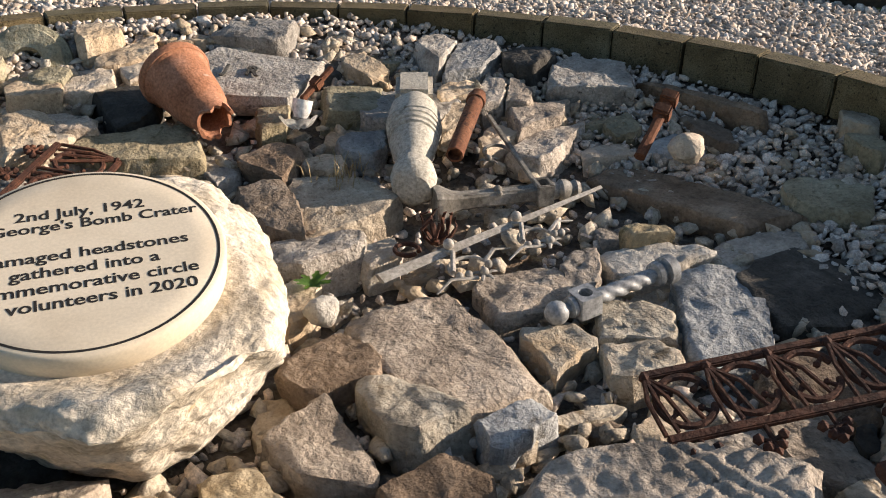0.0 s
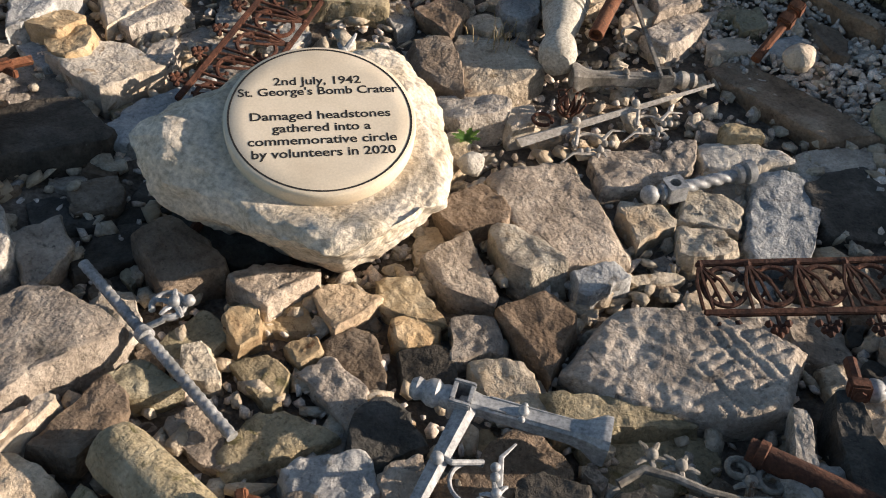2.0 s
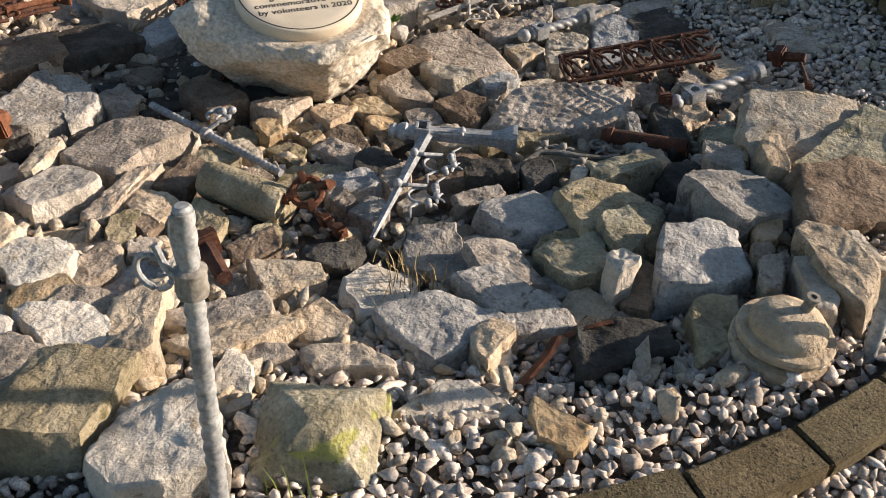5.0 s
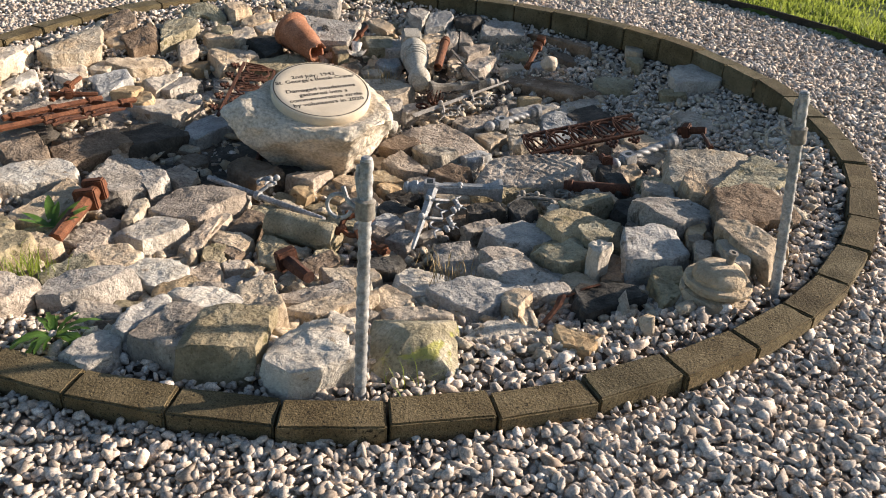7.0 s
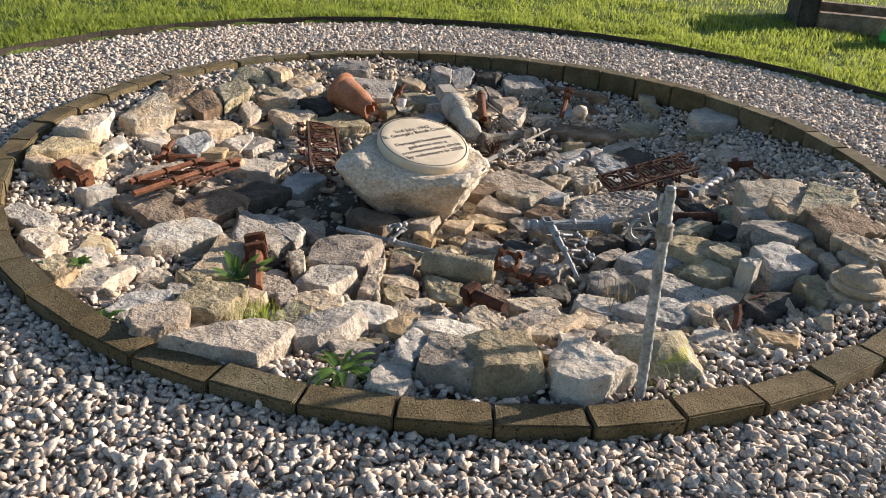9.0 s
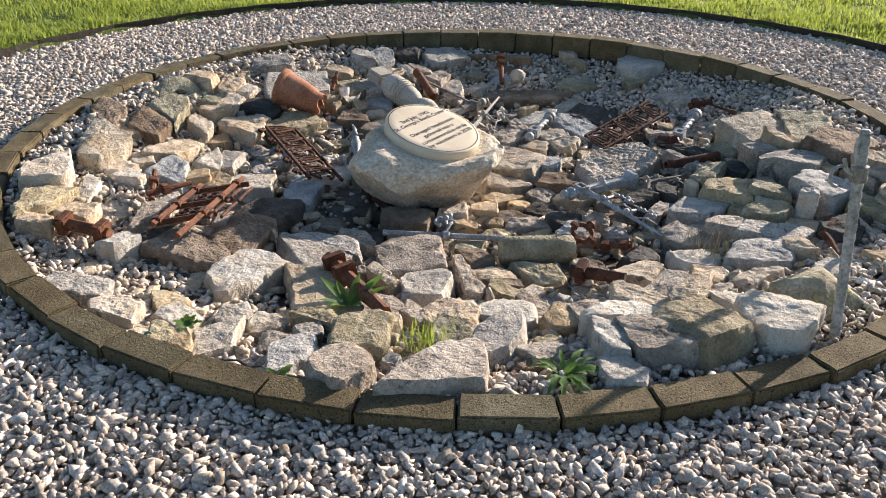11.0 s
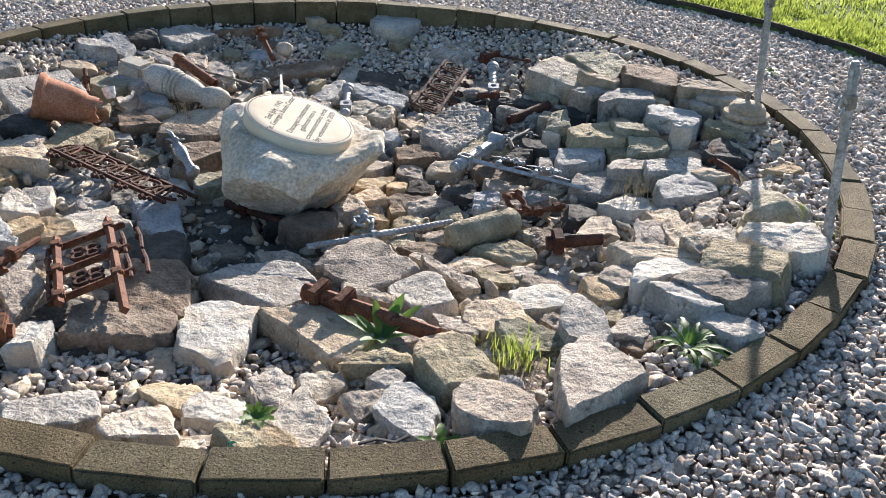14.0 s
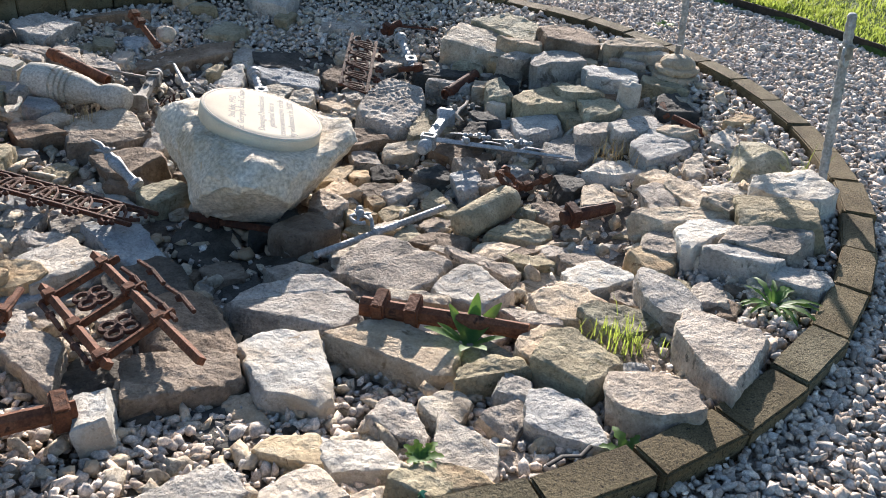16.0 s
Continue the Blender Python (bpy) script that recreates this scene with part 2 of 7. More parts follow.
def part(name, bm, mat, parent=None, label="", sharp=40.0):
    """One bmesh as one mesh object under its thing."""
    me = bpy.data.meshes.new(name)
    bmesh.ops.recalc_face_normals(bm, faces=bm.faces)
    bm.to_mesh(me)
    bm.free()
    me.polygons.foreach_set("use_smooth", [True] * len(me.polygons))
    me.set_sharp_from_angle(angle=radians(sharp))
    ob = link(name, me, mat, parent)
    if label:
        ob["label"] = label
    return ob


def thing(name, m, label, category, group="", kind=""):
    """An Empty at a thing's base, which carries its parts."""
    ob = new(name)
    ob.matrix_world = m
    ob.empty_display_size = 0.05
    return tagged(ob, label, category, group, kind)


# ---------------------------------------------------------------- ground
def ground_sheet():
    bm = bmesh.new()
    radii = [0.0] + [0.12 * k for k in range(1, 20)] + [2.4, R_IN + 0.05, R_IN + 0.07, 2.7, 3.0, 3.4, R_LAWN - 0.01, R_LAWN + 0.01, 4.3, 5, 6, 8, 11, 16, 30, 80, 250, 700]
    n = 96
    rings = []
    for r in radii:
        if r == 0:
            rings.append([bm.verts.new((CX, CY, soil_at(CX, CY)))])
            continue
        row = []
        for k in range(n):
            a = 2 * math.pi * k / n
            x, y = CX + r * math.cos(a), CY + r * math.sin(a)
            z = soil_at(x, y) + (0.02 * noise.noise(Vector((x * 3, y * 3, 0))) if r < 2.4 else 0.015 * noise.noise(Vector((x, y, 3))))
            row.append(bm.verts.new((x, y, z)))
        rings.append(row)
    for i in range(len(radii) - 1):
        a, b = rings[i], rings[i + 1]
        slot = 0 if radii[i + 1] < R_IN + 0.08 else 1 if radii[i + 1] < R_LAWN else 2
        for k in range(n):
            f = bm.faces.new((a[0], b[k], b[(k + 1) % n]) if len(a) == 1 else (a[k], b[k], b[(k + 1) % n], a[(k + 1) % n]))
            f.material_index = slot
    ob = part("ground", bm, [SOIL, GRIT, LAWN], None, "", 80)
    return tagged(ob, "bare soil crater within gravel bed and open lawn", "ground", kind="structure")


ground_sheet()


def chips(name, spots, sizes, mat, label, category, seed):
    """Many angular stone chips as one mesh. spots: n x 3 places of their middles."""
    rng = np.random.default_rng(seed)
    bm = bmesh.new()
    bmesh.ops.create_icosphere(bm, subdivisions=1, radius=0.95)
    base = np.array([v.co[:] for v in bm.verts])
    faces = np.array([[v.index for v in f.verts] for f in bm.faces])
    bm.free()
    n, nv = len(spots), len(base)
    kinds = []
    for _ in range(18):
        b = base + rng.normal(0, 0.18, (nv, 3))
        for _ in range(7):  # flat broken faces
            d = rng.normal(size=3)
            d /= np.linalg.norm(d)
            h = b @ d
            b = b - np.outer(np.maximum(h - rng.uniform(0.55, 0.85), 0), d)
        kinds.append(b)
    kinds = np.array(kinds)[rng.integers(0, 18, n)]
    kinds = kinds * np.stack([rng.uniform(1.0, 1.9, n), rng.uniform(0.8, 1.3, n), rng.uniform(0.5, 0.85, n)], 1)[:, None, :]
    q = rng.normal(size=(n, 4)) * np.array([1.0, 0.28, 0.28, 1.0])
    q /= np.linalg.norm(q, axis=1)[:, None]
    w, x, y, z = q.T
    rot = np.stack([1 - 2 * (y * y + z * z), 2 * (x * y - w * z), 2 * (x * z + w * y), 2 * (x * y + w * z), 1 - 2 * (x * x + z * z), 2 * (y * z - w * x), 2 * (x * z - w * y), 2 * (y * z + w * x), 1 - 2 * (x * x + y * y)], 1).reshape(n, 3, 3)
    pts = np.einsum("nij,nvj->nvi", rot, kinds) * sizes[:, None, None] + spots[:, None, :]
    me = bpy.data.meshes.new(name)
    tri = (faces[None] + (np.arange(n) * nv)[:, None, None]).reshape(-1, 3)
    me.vertices.add(n * nv)
    me.vertices.foreach_set("co", pts.reshape(-1))
    me.loops.add(tri.size)
    me.loops.foreach_set("vertex_index", tri.reshape(-1).astype(np.int32))
    me.polygons.add(len(tri))
    me.polygons.foreach_set("loop_start", np.arange(0, tri.size, 3, dtype=np.int32))
    me.update(calc_edges=True)
    return tagged(link(name, me, mat), label, category, kind="stuff")


def ring_spots(r0, r1, step, seed, a0=0.0, a1=360.0):
    rng = np.random.default_rng(seed)
    g = np.arange(-r1, r1, step)
    x, y = np.meshgrid(g, g)
    x = x.ravel() + rng.uniform(-0.5, 0.5, x.size) * step
    y = y.ravel() + rng.uniform(-0.5, 0.5, y.size) * step
    r, a = np.hypot(x, y), np.degrees(np.arctan2(y, x)) % 360
    keep = (r > r0) & (r < r1) & ((a - a0) % 360 <= a1 - a0)
    return np.stack([x[keep] + CX, y[keep] + CY], 1), rng


def path_gravel():
    xy, rng = ring_spots(R_OUT - 0.005, R_LAWN - 0.02, 0.021, 5)
    n = len(xy)
    size = rng.uniform(0.0115, 0.0195, n) * rng.choice([0.6, 0.85, 1.0, 1.35], n)
    z = -0.07 + rng.uniform(0.0, 0.018, n)
    chips("path_gravel", np.c_[xy, z], size, GRAVEL, "loose pale limestone gravel path round the stone circle", "gravel", 6)


def crater_gravel():
    xy, rng = ring_spots(0.0, R_IN - 0.01, 0.0255, 8)
    r = np.hypot(xy[:, 0] - CX, xy[:, 1] - CY)
    a = np.degrees(np.arctan2(xy[:, 1] - CY, xy[:, 0] - CX))
    keep = (r > 1.75) | (rng.random(len(r)) < 0.16)
    bank = (a > -5) & (a < 75) & (r > 1.65)
    keep |= bank
    xy, r, bank = xy[keep], r[keep], bank[keep]
    n = len(xy)
    soil = np.array([soil_at(px, py) for px, py in xy])
    z = soil + rng.uniform(0.005, 0.035, n) + bank * 0.012
    size = rng.uniform(0.01, 0.02, n) * rng.choice([0.7, 1.0, 1.0, 1.35], n)
    chips("crater_gravel", np.c_[xy, z], size, GRAVEL, "loose limestone gravel between the rubble stones", "gravel", 9)


path_gravel()
crater_gravel()


# ---------------------------------------------------------------- mesh helpers
def along(a, b, lift=(0, 0, 1)):
    """A pose at a, whose x axis runs towards b and whose z axis leans to lift."""
    x = (Vector(b) - Vector(a)).normalized()
    y = Vector(lift).cross(x).normalized()
    z = x.cross(y)
    m = Matrix((x, y, z)).transposed().to_4x4()
    m.translation = Vector(a)
    return m


def add_tube(bm, pts, radius, segs=8, taper=1.0, flat=1.0):
    """A swept round bar through points; taper: end radius over first."""
    pts = [Vector(p) for p in pts]
    rows = []
    ref = Vector((0, 0, 1))
    for i, p in enumerate(pts):
        d = (pts[min(i + 1, len(pts) - 1)] - pts[max(i - 1, 0)]).normalized()
        side = d.cross(ref)
        side = (side if side.length > 0.05 else d.cross(Vector((0, 1, 0)))).normalized()
        up = side.cross(d)
        r = radius * (1 + (taper - 1) * i / max(len(pts) - 1, 1))
        rows.append([bm.verts.new(p + side * r * math.cos(k * 2 * math.pi / segs) + up * r * flat * math.sin(k * 2 * math.pi / segs)) for k in range(segs)])
    for a, b in zip(rows, rows[1:]):
        for k in range(segs):
            bm.faces.new((a[k], a[(k + 1) % segs], b[(k + 1) % segs], b[k]))
    bm.faces.new(rows[0][::-1])
    bm.faces.new(rows[-1])


def tube(pts, radius, segs=8, taper=1.0, flat=1.0):
    bm = bmesh.new()
    add_tube(bm, pts, radius, segs, taper, flat)
    return bm


def lathe(profile, segs=32, axis="z", wobble=0.0, squash=1.0, seed=0, caps=True):
    """A turned body from (radius, height) pairs."""
    bm = bmesh.new()
    rows = []
    for r, h in profile:
        row = []
        for k in range(segs):
            a = 2 * math.pi * k / segs
            w = 1 + wobble * noise.noise(Vector((math.cos(a) * 1.7 + seed, math.sin(a) * 1.7, h * 12)))
            x, y = r * w * math.cos(a), r * w * math.sin(a) * squash
            row.append(bm.verts.new((x, y, h) if axis == "z" else (h, x, y)))
        rows.append(row)
    for a, b in zip(rows, rows[1:]):
        for k in range(segs):
            bm.faces.new((a[k], a[(k + 1) % segs], b[(k + 1) % segs], b[k]))
    if caps and profile[0][0] > 0.0001:
        bm.faces.new(rows[0])
    if caps and profile[-1][0] > 0.0001:
        bm.faces.new(rows[-1][::-1])
    bmesh.ops.remove_doubles(bm, verts=bm.verts, dist=0.0002)
    return bm


def add_box(bm, m, size, bev=0.0):
    r = bmesh.ops.create_cube(bm, size=1.0, matrix=m @ Matrix.Diagonal((*size, 1)))
    if bev:
        bmesh.ops.bevel(bm, geom=list({e for v in r["verts"] for e in v.link_edges}), offset=bev, segments=2, affect="EDGES")


def box(m, size, bev=0.004):
    bm = bmesh.new()
    add_box(bm, m, size, bev)
    return bm


def ball(bm, p, r, detail=2):
    bmesh.ops.create_icosphere(bm, subdivisions=detail, radius=r, matrix=Matrix.Translation(p))


def arc(c, r, a0, a1, n=12, plane="xy"):
    out = []
    for k in range(n + 1):
        a = radians(a0 + (a1 - a0) * k / n)
        u, v = r * math.cos(a), r * math.sin(a)
        out.append(Vector(c) + (Vector((u, v, 0)) if plane == "xy" else Vector((u, 0, v))))
    return out


def spiral(c, r0, r1, a0, turns, n=18):
    return [Vector(c) + Vector((math.cos(radians(a0) + k / n * turns * 6.283), math.sin(radians(a0) + k / n * turns * 6.283), 0)) * (r0 + (r1 - r0) * k / n) for k in range(n + 1)]


def roughen(bm, amount, scale, seed=0):
    bm.normal_update()
    o = Vector((seed * 3.1, seed * 1.7, seed * 0.9))
    moves = [v.normal * amount * (noise.noise(v.co * scale + o) + 0.5 * noise.noise(v.co * scale * 2.3 + o)) for v in bm.verts]
    for v, d in zip(bm.verts, moves):
        v.co += d
    return bm


# ---------------------------------------------------------------- rubble stones
def broken_stone(l, w, h, taper=1.0, taper2=1.0, skew=0.0, seed=0, segs=28, rough=1.0):
    """A broken stone on a slanted four-sided plan: uneven sides, chipped corners, a worn flat top at z = h."""
    rng = random.Random(seed * 7 + 1)
    o = Vector((rng.uniform(0, 99), rng.uniform(0, 99), rng.uniform(0, 99)))

    def corner(u, t):
        y = w * t * (1 + (taper - 1) * u)
        return Vector((l * u * (1 + (taper2 - 1) * t) + skew * y, y, 0))

    cs = [corner(-0.5, -0.5), corner(0.5, -0.5), corner(0.5, 0.5), corner(-0.5, 0.5)]
    # a corner or two is knocked off, and long sides are broken once
    rim = []
    for i in range(4):
        a, c, b = cs[i - 1], cs[i], cs[(i + 1) % 4]
        if rng.random() < 0.4:
            f, g = rng.uniform(0.12, 0.3), rng.uniform(0.12, 0.3)
            rim += [c.lerp(a, f), c.lerp(b, g)]
        else:
            rim.append(c)
        if rng.random() < 0.5:
            out = (b - c).cross(Vector((0, 0, 1))).normalized()
            rim.append(c.lerp(b, rng.uniform(0.42, 0.6)) + out * rng.uniform(-0.03, 0.06) * (b - c).length)
    plan = []
    around = sum((rim[i] - rim[i - 1]).length for i in range(len(rim)))
    for i in range(len(rim)):
        a, b = rim[i], rim[(i + 1) % len(rim)]
        per = max(2, round(segs * (b - a).length / around))
        plan += [a.lerp(b, k / per) for k in range(per)]
    mid = sum(plan, Vector()) / len(plan)
    small = min(l, w)
    for i, p in enumerate(plan):
        n1 = noise.noise(p / small * 1.3 + o) * 0.07 + noise.noise(p / small * 4.5 + o) * 0.05 + noise.noise(p * 60 + o) * 0.02
        plan[i] = p + (p - mid).normalized() * n1 * small * rough
    soft = [(plan[i - 1] + plan[i] * 12 + plan[(i + 1) % len(plan)]) / 14 for i in range(len(plan))]
    edge = min(0.006, 0.03 * small) / (0.5 * small)
    rings = [(0.97, 0.0), (1.0, 0.3 * h), (1.02, 0.62 * h), (1.012, 0.86 * h), (1.0 - 0.3 * edge, 0.965 * h), (1.0 - 1.2 * edge, h), (0.9, h), (0.8, h), (0.7, h), (0.58, h), (0.46, h), (0.33, h), (0.18, h)]
    bm = bmesh.new()
    rows = []
    lean = Vector((rng.uniform(-0.12, 0.12), rng.uniform(-0.12, 0.12), 0)) * h
    for s, z in rings:
        row = []
        for p in soft:
            q = mid + (p - mid) * s + lean * (z / h) + Vector((0, 0, z))
            row.append(bm.verts.new(q))
        rows.append(row)
    n = len(soft)
    for a, b in zip(rows, rows[1:]):
        for k in range(n):
            bm.faces.new((a[k], a[(k + 1) % n], b[(k + 1) % n], b[k]))
    cap = bm.verts.new(mid + lean + Vector((0, 0, h)))
    for k in range(n):
        bm.faces.new((rows[-1][k], rows[-1][(k + 1) % n], cap))
    bm.faces.new(rows[0][::-1])
    # broken planes down the sides, and one low slope across the top
    cuts = [(rng.uniform(0, 6.28), rng.uniform(-0.1, 0.5), rng.uniform(0.03, 0.13)) for _ in range(rng.choice([2, 3, 4]))]
    cuts += [(rng.uniform(0, 6.28), rng.uniform(1.5, 3.5), rng.uniform(0.02, 0.08)) for _ in range(rng.choice([1, 2, 3]))]
    for a, up, deep in cuts:
        d = Vector((math.cos(a), math.sin(a), up)).normalized()
        far = max(d.dot(v.co) for v in bm.verts)
        cut = far - deep * small * rough
        for v in bm.verts:
            over = d.dot(v.co) - cut
            if over > 0 and v.co.z > 0.02 * h:
                v.co -= d * over * 0.95
    bm.normal_update()
    moves = []
    for v in bm.verts:
        if v.co.z < 0.01 * h:
            moves.append(Vector())
            continue
        p = v.co
        flat = 0.7 if v.normal.z > 0.8 else 1.0
        step = noise.noise(p * 11 + o)
        a = flat * (0.02 * small * noise.noise(p / small * 2.2 + o) + 0.007 * max(-0.35, min(0.35, step * 3.0)) + 0.007 * noise.noise(p * 27 + o) + 0.005 * noise.noise(p * 62 + o))
        moves.append(v.normal * a * rough)
    for v, d in zip(bm.verts, moves):
        v.co += d
    return bm


LOOK = {
    "grey": "rough grey limestone, broken and weathered, set in the rubble",
    "buff": "buff limestone, broken with worn edges, set in the rubble",
    "pale": "pale cream limestone with a fresh broken face, in the rubble",
    "gold": "golden ochre ironstone with a rough broken face, in the rubble",
    "brown": "brown weathered sandstone, pitted, wedged in the rubble",
    "dark": "dark slate-grey stone lying flat in the rubble, shade in its tone",
    "moss": "greenish lichen-covered stone bedded in the rubble",
    "blue": "bluish grey limestone with a smooth face, in the rubble",
}


def stone(x, y, z, l, w, h, yaw, tone, seed, taper=1.0, taper2=1.0, skew=0.0):
    """One rubble stone; z is its upper face. It leans with the bowl."""
    rng = random.Random(seed)
    big = max(l, w)
    deep = h + 0.03
    ob = part("stone", broken_stone(l * 1.12, w * 1.12, deep, taper, taper2, skew, seed, 72 if big > 0.24 else 48 if big > 0.15 else 34), STONE[tone], sharp=36)
    dx, dy = x - CX, y - CY
    tilt = Matrix.Rotation(-0.3 * math.atan(2 * 0.32 / 2.3**2 * math.hypot(dx, dy)), 4, Vector((-dy, dx, 0)) if dx or dy else Vector((1, 0, 0)))
    wild = pose(0, 0, 0, rng.uniform(-6, 6), rng.uniform(-6, 6), yaw)
    ob.matrix_world = Matrix.Translation((x, y, z)) @ tilt @ wild @ Matrix.Translation((0, 0, -deep + 0.004))
    size = "large " if big > 0.3 else "small " if big < 0.13 else ""
    return tagged(ob, size + LOOK[tone], "stone", "rubble stones")


FILL = bmesh.new()


def wedge(x, y, z, l, w, h, yaw, tone, seed, taper=1.0, taper2=1.0, skew=0.0):
    """A small stone wedged in a gap; all of these become one heap."""
    rng = random.Random(seed)
    me = bpy.data.meshes.new("wedge")
    bm = broken_stone(l * 1.12, w * 1.12, h, taper, taper2, skew, seed, 20)
    bm.to_mesh(me)
    bm.free()
    me.transform(pose(x, y, z, rng.uniform(-12, 12), rng.uniform(-12, 12), yaw) @ Matrix.Translation((0, 0, -h)))
    first = len(FILL.faces)
    FILL.from_mesh(me)
    FILL.faces.ensure_lookup_table()
    slot = list(STONE).index(tone)
    for f in FILL.faces[first:]:
        f.material_index = slot
    bpy.data.meshes.remove(me)


# ---------------------------------------------------------------- boulder with the plaque
def boulder():
    spokes = [(-180, 0.37), (-160, 0.5), (-142, 0.66), (-118, 0.51), (-90, 0.46), (-63, 0.54), (-45, 0.585), (-29, 0.53), (5, 0.4), (60, 0.38), (92, 0.46), (112, 0.37), (142, 0.29), (180, 0.37)]

    def reach(a):
        for (a0, r0), (a1, r1) in zip(spokes, spokes[1:]):
            if a0 <= a <= a1:
                # a straight side between two corners
                p0, p1 = r0 * math.cos(radians(a0)), r0 * math.sin(radians(a0))
                q0, q1 = r1 * math.cos(radians(a1)), r1 * math.sin(radians(a1))
                c, d = math.cos(radians(a)), math.sin(radians(a))
                side = (q0 - p0, q1 - p1)
                low = c * side[1] - d * side[0]
                return (p0 * side[1] - p1 * side[0]) / low
        return 0.5

    n = Vector((0.155, -0.207, 1.0)).normalized()
    seat = Vector((0.035, -0.105, 0.066)) - n * 0.052
    bm = bmesh.new()
    bmesh.ops.create_icosphere(bm, subdivisions=6, radius=1.0)
    for v in bm.verts:
        d = v.co.normalized()
        flat = math.hypot(d.x, d.y)
        a = math.degrees(math.atan2(d.y, d.x))
        lat = math.asin(max(-1, min(1, d.z)))
        f = abs(math.sin(lat))
        s = math.cos(lat) ** (0.42 if lat > 0 else 0.5)
        r = reach(a) * s
        x, y = (d.x / flat * r, d.y / flat * r) if flat > 1e-6 else (0, 0)
        if lat < 0:
            x, y = x * (1 - 0.04 * f), y * (1 - 0.55 * f) - 0.13 * f
        z = -0.12 + (0.17 if lat > 0 else 0.27) * math.copysign(f**0.75, lat)
        if lat > 0:
            z += f * (-0.05 * x + 0.02 * y) - 0.12 * f * max(0.0, x - 0.2)
        z -= 0.3 * max(0.0, -x - 0.28)
        v.co = Vector((x, y, z))
    for way, at in (((0.5, -0.8, 0.7), 0.375), ((0.15, -0.75, -0.62), 0.42), ((0.8, -0.35, -0.55), 0.41), ((-0.75, -0.35, -0.65), 0.44), ((-0.35, -0.9, 0.25), 0.48), ((0.8, 0.4, 0.6), 0.3), ((-0.8, 0.5, 0.3), 0.36), ((-0.5, -0.5, 0.75), 0.44)):
        d = Vector(way).normalized()
        for v in bm.verts:
            over = d.dot(v.co) - at
            if over > 0:
                v.co -= d * over * 0.93
    bm.normal_update()
    moves = []
    for v in bm.verts:
        p = v.co
        crag = abs(noise.noise(p * 6.0 + Vector((2, 2, 2))))
        a = 0.022 * noise.noise(p * 3.6 + Vector((4, 1, 7))) - 0.03 * crag + 0.012 * noise.noise(p * 13) + 0.008 * noise.noise(p * 28) + 0.005 * noise.noise(p * 60)
        moves.append(v.normal * a)
    for v, d in zip(bm.verts, moves):
        v.co += d
        over = (v.co - seat).dot(n)
        near = math.hypot(v.co.x - seat.x, v.co.y - seat.y)
        if over > 0:
            v.co -= n * over * max(0.0, min(1.0, (0.40 - near) / 0.12))
        if near < 0.25 and -0.05 < over < 0:
            v.co -= n * over * 0.8
    ob = part("boulder", bm, BOULDER, sharp=50)
    ob.matrix_world = pose(-0.72, 1.98, 0.0)
    tagged(ob, "large pale limestone boulder carrying the round plaque", "boulder")


boulder()


def plaque():
    n = Vector((0.155, -0.207, 1.0)).normalized()
    x = Vector((math.cos(radians(36.0)), math.sin(radians(36.0)), 0))
    x = (x - n * x.dot(n)).normalized()
    m = Matrix((x, n.cross(x), n)).transposed().to_4x4()
    m.translation = Vector((-0.685, 1.875, 0.066))
    m = m @ Matrix.Diagonal((1.03, 1.03, 1, 1))
    base = thing("plaque", m, "round cream stone plaque with black engraved lettering on the boulder", "plaque")
    edge = lathe([(0.0, -0.07), (0.25, -0.07), (0.257, -0.062), (0.2585, -0.012), (0.257, -0.004), (0.252, 0.0), (0.2, 0.0), (0.1, 0.0), (0.0, 0.0)], 96)
    disc = part("disc", edge, PLAQUE, base, sharp=50)
    part("border_line", lathe([(0.2415, 0.0002), (0.2415, 0.0008), (0.2465, 0.0008), (0.2465, 0.0002)], 96, caps=False), INK, disc, "thin black border line")
    lines = (("2nd July, 1942", 0.239, 0.127), ("St. George's Bomb Crater", 0.434, 0.090), ("Damaged headstones", 0.375, 0.005), ("gathered into a", 0.262, -0.037), ("commemorative circle", 0.392, -0.079), ("by volunteers in 2020", 0.376, -0.121))
    for words, wide, y in lines:
        cu = bpy.data.curves.new("lettering", "FONT")
        cu.body = words
        cu.size = 0.0385
        cu.align_x, cu.align_y = "CENTER", "CENTER"
        cu.extrude = 0.0002
        cu.offset = 0.0006
        cu.resolution_u = 3
        ob = new("lettering", cu)
        cu.materials.append(INK)
        bpy.context.view_layer.update()
        ob.parent = disc
        ob.location = (0, y, 0.0005)
        ob.scale = (wide / max(ob.dimensions.x, 0.01), 1.0, 1.0)
        ob["label"] = "black engraved lettering"


plaque()


# ---------------------------------------------------------------- posts by the kerb
def twisted(length, r, turns, strands=3, depth=0.13, step=0.006, segs=18):
    """A rope-twist bar along x."""
    bm = bmesh.new()
    rows = []
    n = max(2, int(length / step))
    for i in range(n + 1):
        t = i / n
        row = []
        for k in range(segs):
            a = 2 * math.pi * k / segs
            rr = r * (1 + depth * (abs(math.cos(strands / 2 * (a - turns * 6.283 * t))) - 0.7))
            row.append(bm.verts.new((t * length, rr * math.cos(a), rr * math.sin(a))))
        rows.append(row)
    for a, b in zip(rows, rows[1:]):
        for k in range(segs):
            bm.faces.new((a[k], a[(k + 1) % segs], b[(k + 1) % segs], b[k]))
    bm.faces.new(rows[0][::-1])
    bm.faces.new(rows[-1])
    return bm


